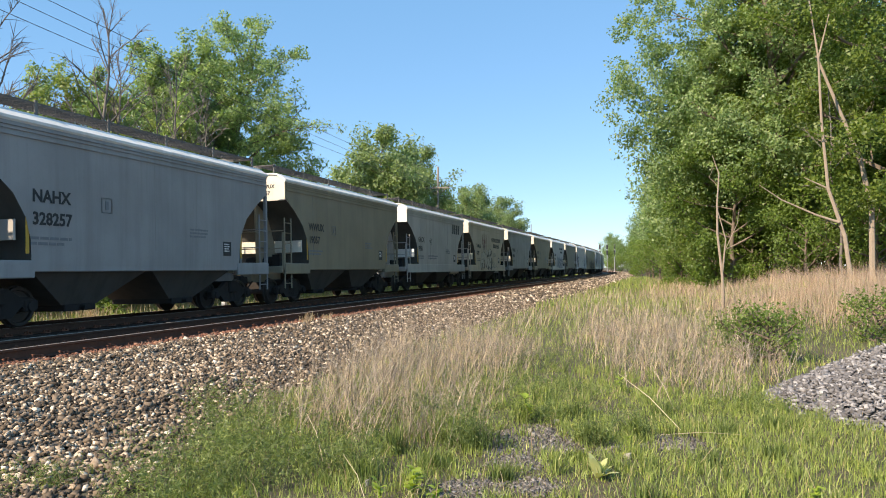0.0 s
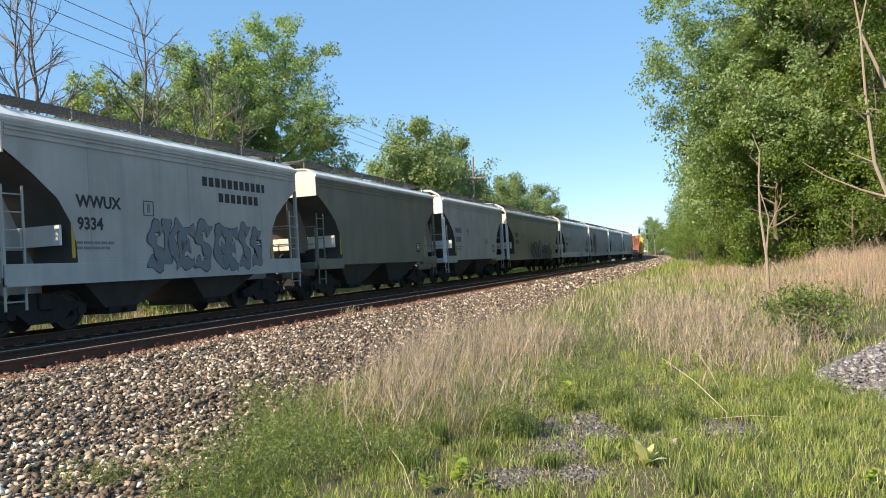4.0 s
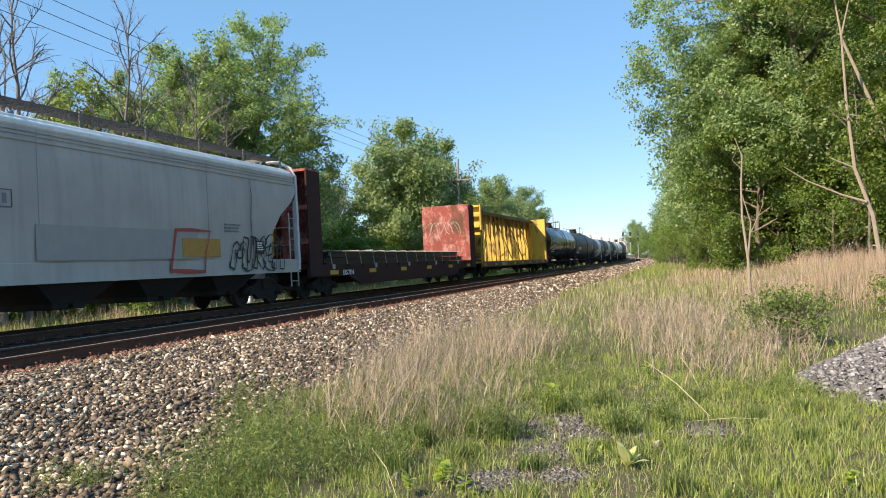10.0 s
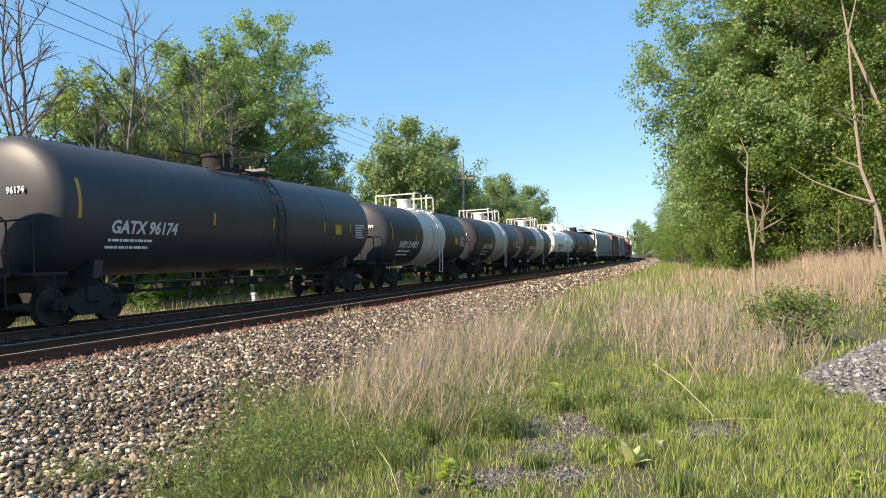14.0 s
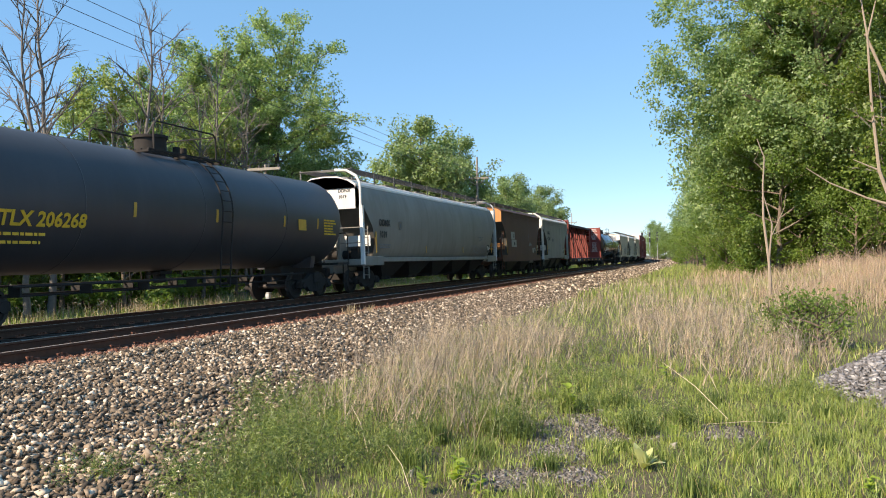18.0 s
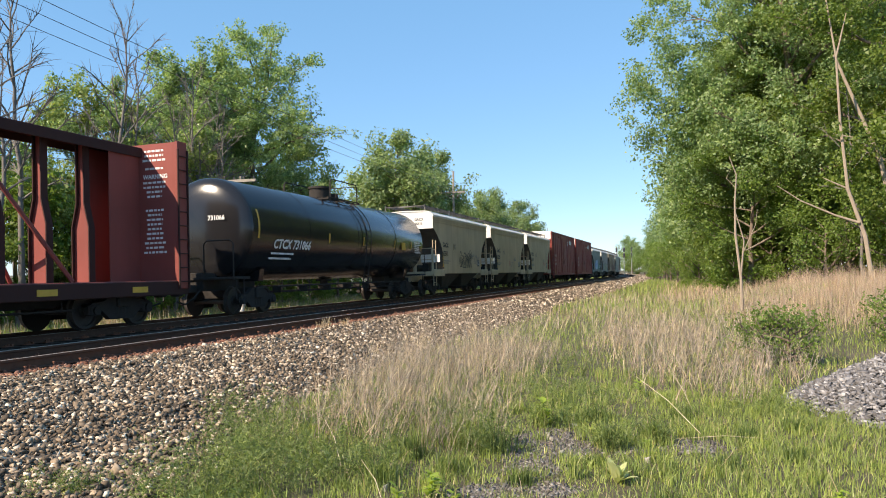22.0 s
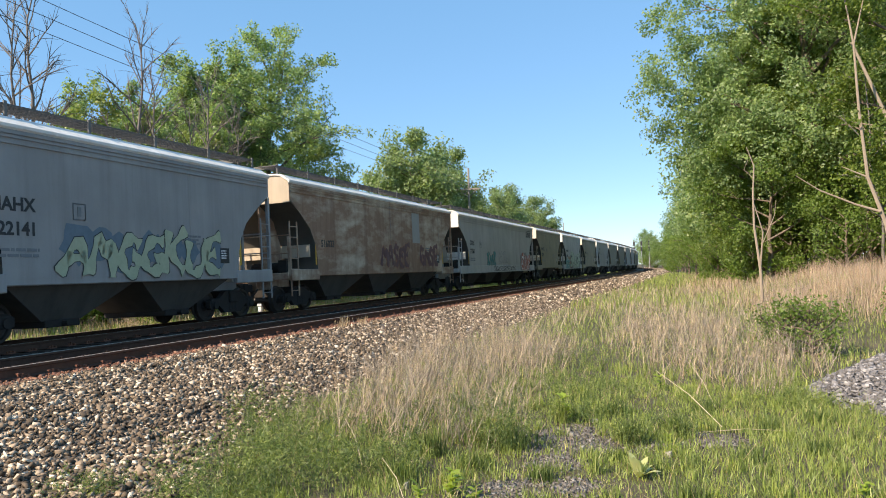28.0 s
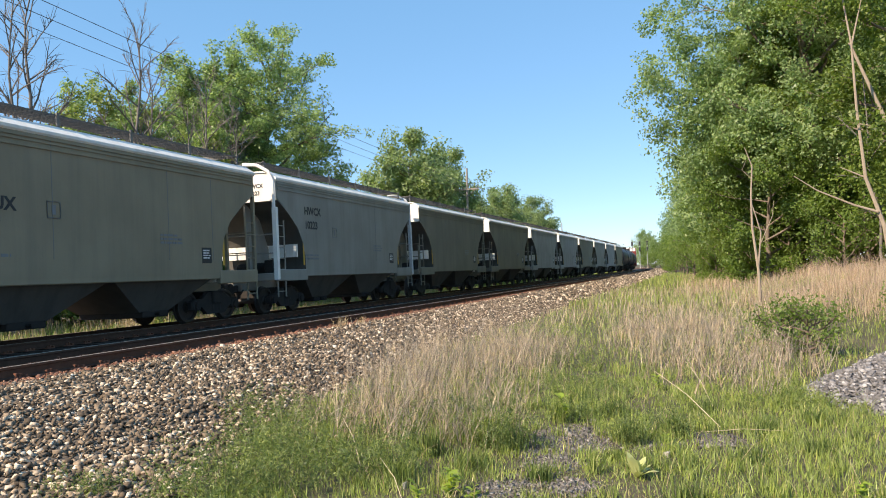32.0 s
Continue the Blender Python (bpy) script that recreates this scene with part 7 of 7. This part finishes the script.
def crown(tips, count, size, spread_, seed):
    """Three-cornered leaves on round clumps about the twigs, their faces turned outwards and up."""
    rs = np.random.RandomState(seed)
    t = np.array([tuple(p) for p in tips])
    mid = np.array([t[:, 0].mean(), t[:, 1].mean(), 0.8 * t[:, 2].mean()])
    o = t - mid
    o /= np.linalg.norm(o, axis=1)[:, None] + 1e-9
    rc = spread_ * rs.uniform(0.8, 1.75, len(t))
    w = rc ** 2 * rs.uniform(0.35, 1.0, len(t))
    idx = rs.choice(len(t), count, p=w / w.sum())
    d = rs.normal(size=(count, 3))
    d /= np.linalg.norm(d, axis=1)[:, None]
    d = d + 0.35 * o[idx]
    off = d * (rc[idx] * rs.uniform(0.25, 1.1, count) ** 0.6)[:, None]
    off[:, 2] *= 0.75
    c = t[idx] + off
    nrm = 0.28 * o[idx] + 0.4 * d + rs.normal(size=(count, 3)) * 0.75 + np.array([0, 0, 0.3])
    nrm /= np.linalg.norm(nrm, axis=1)[:, None]
    a = np.cross(nrm, rs.normal(size=(count, 3)))
    a /= np.linalg.norm(a, axis=1)[:, None] + 1e-9
    e = np.cross(nrm, a)
    s = (rs.uniform(0.65, 1.3, count) * size)[:, None]
    v = np.stack([c - a * s * 0.6 + e * s * 0.66, c - a * s * 0.6 - e * s * 0.66, c + a * s], 1)
    return v, np.array([[0, 1, 2]])


def lobed(seed, lobes, each):
    """Middles of leaf clumps on and in round lobes of (x, y, z, across, high)."""
    rs = np.random.RandomState(seed)
    out = []
    for x, y, z, rx, rz in lobes:
        d = rs.normal(size=(each, 3))
        d /= np.linalg.norm(d, axis=1)[:, None]
        q = rs.uniform(0.55, 1.0, each) ** 0.6 * (1 + 0.16 * np.sin(d[:, 0] * 5 + x) * np.cos(d[:, 2] * 6 + y))
        out += [Vector((x + rx * a, y + rx * b, z + rz * c)) for a, b, c in d * q[:, None]]
    return out


def make_tree(label, seed, height, radius, leaves, size, mat, low=0.25, limbs=16, spread_=0.45, bark=None, lean=(0, 0), bend=0.5, sub=5, thick=None, name="tree", group="trees beside the line", lobes=(), each=60, rise=0.0):
    t = base(name, label, "tree", group)
    wood, tips = branchy(seed, height, radius, low, limbs, bend, lean, thick, sub, rise)
    part("trunk", wood, bark or BARK, t, smooth=50)
    tips = tips + lobed(seed, lobes, each)
    if leaves:
        v, f = gather([crown(tips, leaves, size, spread_, seed)])
        part("crown", raw_mesh("crown", v, f, mat), None, t)
    return t


def stand(tree, x, y, turn=0.0, scale=1.0):
    m = pose(x, y, float(ground_np(x, y)) - 0.05, 0, 0, turn) @ Matrix.Scale(scale, 4)
    tree.matrix_basis = m
    return tree


def again(tree, x, y, turn, scale=1.0):
    c = copy_thing(tree, pose(x, y, float(ground_np(x, y)) - 0.05, 0, 0, turn))
    c.scale = (scale, scale, scale)
    return c


def pale_stem(label, paths, name="bare_tree"):
    """A bare stem and its boughs along given lines; the first is the trunk."""
    o = base(name, label, "tree", "bare stems")
    x0, y0, z0 = paths[0][0][0][0], paths[0][0][0][1], 0.0
    o.location = (x0, y0, z0)
    for k, (pts, r0, r1) in enumerate(paths):
        n = len(pts) - 1
        line = [(p[0] - x0, p[1] - y0, p[2] - z0) for p in pts]
        part("trunk" if k == 0 else "bough", Geo().tube(line, [r0 + (r1 - r0) * i / n for i in range(n + 1)], 7), BARK_PALE, o, smooth=50)
    return o


def build_right_wood():
    a = stand(make_tree("tall leafy cottonwood at the wood's edge", 101, 21, 6.0, 100000, 0.09, LEAF_A, 0.14, 30, 0.46, sub=6, each=70,
                        lobes=((-6.4, 0, 9.9, 2.2, 2.9), (-4.9, 0, 14.2, 2.8, 3.0), (-4.5, 0.5, 7.2, 2.0, 2.2), (-2.4, -1, 11.4, 3.0, 3.0), (-2.4, -1, 6.4, 2.5, 2.2), (-0.6, -2, 7.4, 2.7, 2.6), (0, 0, 16.5, 4.6, 4.0), (3, -1, 11, 3.6, 4))), 5.6, 43, 0)
    b = stand(make_tree("leafy maple with dense yellow-green crown", 102, 18, 6.2, 70000, 0.086, LEAF_B, 0.10, 28, 0.44, sub=6,
                        lobes=((0, 0, 15, 3.5, 2.5), (-3, -2, 11, 2.6, 2.5), (3, -1, 10, 2.8, 2.5), (0, -3, 7, 3, 2.4), (-3, -2, 5, 2.5, 2))), 10.5, 36, 10)
    d = stand(make_tree("low leafy understory tree", 104, 8.5, 4.2, 26000, 0.088, LEAF_D, 0.06, 22, 0.45), 8.0, 47, 0)
    for x, y, r, s in ((3.6, 52, 90, 0.95), (5.2, 46, 320, 0.9), (3.4, 42, 190, 0.8), (1.3, 74, 10, 0.9), (12.5, 40, 160, 0.8), (2.6, 66, 30, 1.0), (10.2, 42, 275, 0.75)):
        again(d, x, y, r, s)
    again(b, 3.6, 47, 170, 0.82)
    again(b, 7.2, 48, 100, 1.05)
    far = stand(make_tree("distant leafy tree along the curve", 105, 15, 5.5, 16000, 0.15, LEAF_A, 0.05, 20, 0.8,
                          lobes=((0, 0, 12, 2.8, 2.4), (-2.2, -1, 8, 2.8, 2.6), (2.2, 0, 8.5, 2.6, 2.4), (0, -1, 4, 3.6, 2.4))), 2.6, 84, 0)
    for k, (x, y, s) in enumerate(((14, 60, 1.1), (11, 64, 1.1), (10.5, 47, 1.3), (8.5, 55, 1.25), (4.5, 62, 1.1), (9, 72, 1.25), (3.2, 57, 1.0), (13, 66, 1.2), (1.2, 104, 0.95), (-0.5, 126, 0.9), (-3.5, 150, 0.8), (1, 168, 0.9), (-6, 182, 0.7), (-3, 205, 0.8), (-9, 232, 0.62), (-14, 262, 0.6), (-6, 250, 0.9), (0, 275, 1.0), (-8, 300, 1.0), (-18, 290, 0.8), (10, 260, 1.2), (-22, 330, 1.0), (-2, 340, 1.2))):
        again(far, x, y, k * 67, s)
    # bare stems at the edge
    pale_stem("pale bare crooked tree stem before the wood", STEM_A)
    pale_stem("thick leaning bare trunk among the trees", STEM_B)
    pale_stem("slender pale sapling with forked bare stem", SAPLING, "sapling")
    make = lambda seed, h, r, lean, bend, limbs=9: make_tree("leaning pale bare tree stem before the wood", seed, h, r, 0, 0, None, 0.22, limbs, bark=BARK_GREY, lean=lean, bend=bend, sub=4, thick=0.03 + h * 0.0035, name="bare_tree", group="bare stems")
    stand(make(203, 8, 2.2, (0.05, 0.0), 0.9), 10.8, 33.5, 120)
    stand(make(207, 9, 1.6, (0.10, 0.0), 0.8), 7.4, 35.8, 200)
    # brush under the wood and the bush in the grass
    br = stand(make_tree("tangled leafy brush at the foot of the wood", 107, 3.2, 2.4, 4800, 0.075, LEAF_D, 0.04, 12, 0.42, sub=4, name="bush", group="brush"), 11.5, 34.5)
    for k, (x, y, s_) in enumerate(((8.5, 36, 1.0), (6.2, 38.5, 0.9), (4.5, 44, 1.0), (3.0, 50, 1.0), (2.4, 57, 1.0), (1.2, 66, 1.1), (0.2, 78, 1.2), (-0.6, 92, 1.3), (-1.6, 108, 1.4), (-2.4, 124, 1.4), (-4, 142, 1.5), (-4.5, 160, 1.5), (-5.5, 180, 1.6), (-8, 205, 1.6), (-11, 235, 1.7), (0, 190, 1.8), (-16, 262, 1.8), (7.6, 41, 1.3), (8.4, 44.5, 1.3), (10.0, 54, 1.7), (12.5, 56, 1.7), (7.5, 50, 1.5), (9.5, 44, 1.3), (11.5, 50, 1.5), (14, 45, 1.4), (5.5, 54, 1.4))):
        again(br, x, y, 50 * k, s_)
    sm = stand(make_tree("round leafy bramble bush in dry weeds", 108, 0.8, 0.6, 1500, 0.034, LEAF_D, 0.05, 16, 0.13, thick=0.02, sub=6, name="bush", group="brush"), 1.75, 14.6)
    again(sm, 1.35, 15.0, 100, 0.9)
    again(sm, 4.1, 17.5, 200, 1.0)
    again(sm, 4.9, 18.0, 40, 1.0)


def build_left_wood():
    a = stand(make_tree("big leafy cottonwood behind the line", 301, 18.6, 6.4, 52000, 0.105, LEAF_A, 0.16, 26, 0.42, sub=5, each=50,
                        lobes=((0.2, -1, 16.4, 2.2, 2.0), (2.4, -1, 14.2, 2.0, 2.2), (3.6, -1, 11.4, 1.6, 2.0), (1.4, -1, 9.6, 2.6, 2.6), (-0.8, -1, 13.6, 2.4, 2.6), (-3.0, -1, 13.8, 1.7, 2.1), (-2.5, -1, 9.3, 2.4, 2.8), (3.2, -1, 7.4, 2.0, 2.0), (0, -1, 5.5, 3, 2), (-4.2, 0, 11.2, 2.0, 2.2), (4.4, 0, 9.2, 1.5, 1.8), (4.6, 0, 5.6, 1.6, 2.2), (1.6, 0, 12.4, 2.0, 2.0))), -29, 48, 0)
    b = stand(make_tree("leafy tree with airy crown", 302, 15.0, 4.6, 22000, 0.105, LEAF_A, 0.22, 20, 0.36, each=34,
                        lobes=((-1.5, 0, 12, 1.4, 1.5), (1, -0.5, 10, 1.6, 1.7), (-1, 1, 8.2, 1.6, 1.6), (1.8, 0.5, 13, 1.2, 1.4), (-2.6, 0, 9.8, 1.1, 1.3), (0, 0, 5.5, 2, 1.8))), -30.2, 32.6, 60, 0.8)
    y_ = stand(make_tree("yellow-green spring tree behind the line", 303, 11, 4.0, 17000, 0.105, LEAF_Y, 0.10, 20, 0.45), -30, 33.5, 0)
    bare = stand(make_tree("bare leafless tree with fine twigs", 304, 15, 3.0, 0, 0, None, 0.35, 20, bark=BARK_GREY, bend=0.7, sub=12, thick=0.14, rise=0.4, name="bare_tree", group="bare trees behind the line"), -25.5, 24.6, 0)
    for x, y, r, s in ((-26.5, 31.2, 140, 1.02), (-27, 37.5, 250, 0.95), (-26.4, 40.3, 20, 0.86), (-32, 26.5, 200, 0.75), (-26.8, 36.2, 80, 0.8), (-27.5, 33.6, 10, 0.7), (-25.8, 38.8, 120, 0.75),
                       (-24.8, 22.6, 300, 0.9), (-31, 29.5, 30, 0.62), (-32.5, 31, 110, 0.6), (-26.8, 32.2, 200, 0.9), (-27.5, 30.4, 70, 0.66), (-30, 61.5, 70, 0.62), (-31, 65, 140, 0.60), (-33, 58, 0, 0.66)):
        again(bare, x, y, r, s)
    again(b, -33.5, 53, 200, 1.05)
    again(b, -30, 41.5, 140, 1.0)
    again(b, -31.5, 44.5, 250, 1.08)
    again(b, -33.5, 47, 20, 1.1)
    again(b, -32.5, 39.5, 20, 0.68)
    again(y_, -29, 38.5, 80, 0.85)
    again(y_, -28, 43, 200, 0.62)
    for x, y, r, s in ((-36, 24, 220, 0.6), (-27.5, 27, 30, 0.55), (-29.5, 30.5, 120, 0.62), (-31, 25.5, 250, 0.5), (-27.2, 34.6, 300, 0.5), (-31, 41, 170, 0.75), (-28, 46, 60, 0.6), (-28.5, 22.5, 10, 0.45)):
        again(y_, x, y, r, s)
    lo = stand(make_tree("low leafy shrub row behind the line", 305, 4.2, 2.6, 6500, 0.105, LEAF_D, 0.05, 10, 0.5, sub=4, name="bush", group="brush"), -25, 28)
    for k in range(12):
        again(lo, -29 - 4 * RS.rand(), 18 + 4.4 * k, 75 * k, RS.uniform(1.0, 1.5))
    for k in range(20):
        again(lo, -25.5 - 3.0 * RS.rand(), 20 + 4.6 * k + RS.uniform(-1, 1), 60 * k, RS.uniform(0.7, 1.1))
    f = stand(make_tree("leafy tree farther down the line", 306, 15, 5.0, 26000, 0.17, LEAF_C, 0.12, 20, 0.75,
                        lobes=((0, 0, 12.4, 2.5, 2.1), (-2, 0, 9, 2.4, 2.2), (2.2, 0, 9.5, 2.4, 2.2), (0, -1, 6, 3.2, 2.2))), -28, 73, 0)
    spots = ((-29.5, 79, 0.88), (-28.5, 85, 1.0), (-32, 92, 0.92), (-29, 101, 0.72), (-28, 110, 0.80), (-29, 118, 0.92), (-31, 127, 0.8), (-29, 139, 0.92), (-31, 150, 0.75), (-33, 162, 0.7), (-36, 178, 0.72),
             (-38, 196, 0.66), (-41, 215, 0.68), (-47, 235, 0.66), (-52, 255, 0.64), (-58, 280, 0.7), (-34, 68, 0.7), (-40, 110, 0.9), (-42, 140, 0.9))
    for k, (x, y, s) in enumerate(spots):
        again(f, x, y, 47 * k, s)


build_right_wood()
build_left_wood()

# ---- poles, wires, signals ----
POLE_WOOD = plain("weathered_pole_wood", (0.30, 0.27, 0.23), 0.9, 0, 0.3, 9)
WIRE = plain("dark_wire", (0.05, 0.05, 0.055), 0.6)


def utility_pole(x, y, height, arm_z, arm, label, braces=True):
    z0 = float(ground_np(x, y))
    p = base("utility_pole", label, "utility pole", "poles along the line")
    p.location = (x, y, z0)
    part("pole", Geo().tube([(0, 0, -0.3), (0, 0, height * 0.5), (0.02, 0, height)], [0.15 * height / 12, 0.125 * height / 12, 0.095 * height / 12], 10), POLE_WOOD, p, smooth=50)
    c = part("crossarm", Geo().box(-arm / 2, arm / 2, -0.16, -0.06, arm_z - 0.07, arm_z + 0.07, 0.01), POLE_WOOD, p)
    for k in range(4):
        xx = -arm / 2 + 0.12 + (arm - 0.24) * k / 3
        part("insulator", Geo().cyl((xx, -0.11, arm_z + 0.07), (xx, -0.11, arm_z + 0.22), 0.05, 8, 0.03), WIRE, c)
    if braces:
        for s in (-1, 1):
            part("brace", Geo().cyl((s * arm * 0.36, -0.11, arm_z - 0.05), (0, -0.11, arm_z - 0.8), 0.035, 6), POLE_WOOD, p)
    return p


utility_pole(-22.0, 74.0, 12.3, 10.15, 2.5, "tall weathered wooden utility pole with crossarm")
utility_pole(-30.0, 177.0, 12.2, 10.0, 2.4, "distant weathered wooden utility pole")
utility_pole(-21.0, 33.4, 7.0, 6.75, 1.9, "short wooden line pole with crossarm", False)


def wire(a, b, sag, r=0.012):
    a, b = Vector(a), Vector(b)
    pts = []
    for k in range(15):
        q = k / 14
        p = a.lerp(b, q)
        p.z -= sag * 4 * q * (1 - q)
        pts.append(p)
    tagged(part("overhead_wire", Geo().tube(pts, r, 5), WIRE), "thin dark overhead wire between poles", "wire", "overhead wires")


for dx, z in ((-1.1, 9.4), (-0.4, 9.4), (1.1, 9.4)):
    wire((-22 + dx, 73.9, z), (-30 + dx, 177, 9.3), 0.9, 0.014)
for dx, z in ((-1.1, 11.3), (-0.05, 11.45), (1.1, 11.45)):
    wire((-22 + dx, 73.9, 9.35), (-22 + dx, 5, z), 0.4, 0.013)
for dx in (-0.8, 0.8):
    wire((-21 + dx, 33.4, 6.0), (-23 + dx, 5, 6.2), 0.5, 0.012)


def signal_mast(x, y, top, heads, label):
    t = base("railway_signal", label, "railway signal", "signals over the line")
    z0 = float(ground_np(x, y))
    t.location = (x, y, z0)
    part("mast", Geo().cyl((0, 0, 0), (0, 0, top), 0.10, 8), plain("aluminium_mast", (0.45, 0.46, 0.47), 0.5, 0.5, 0.1), t)
    for k in range(heads):
        h = part("signal_head", Geo().box(-0.28, 0.28, -0.16, -0.10, top - 0.1 - 1.75 * k - 1.3, top - 0.1 - 1.75 * k, 0.02), WIRE, t, "black signal target")
        for j in range(3):
            part("lamp_hood", Geo().cyl((0, -0.16, top - 0.3 - 1.75 * k - 0.42 * j), (0, -0.42, top - 0.3 - 1.75 * k - 0.42 * j), 0.13, 8), WIRE, h)
    return t


for x, y, n in ((-19.4, 240, 2), (-17.2, 240.5, 2), (-15.0, 241, 2)):
    signal_mast(x, y, 8.6, n, "slim railway signal mast with black heads")


def marker_post(x, y, h):
    t = base("marker_post", "short white-topped concrete marker post in grass", "marker post", "lineside posts")
    t.location = (x, y, float(ground_np(x, y)))
    part("post", Geo().box(-0.09, 0.09, -0.09, 0.09, -0.1, h, 0.02), WHITE, t)
    part("cap", Geo().box(-0.12, 0.12, -0.12, 0.12, h, h + 0.12, 0.02), SILVER, t)


marker_post(-18.6, 29.7, 0.6)
marker_post(-6.6, 205, 1.6)
marker_post(-5.9, 212, 1.3)


def motions():
    for car, s in MOVING:
        key_car(car, s)


motions()
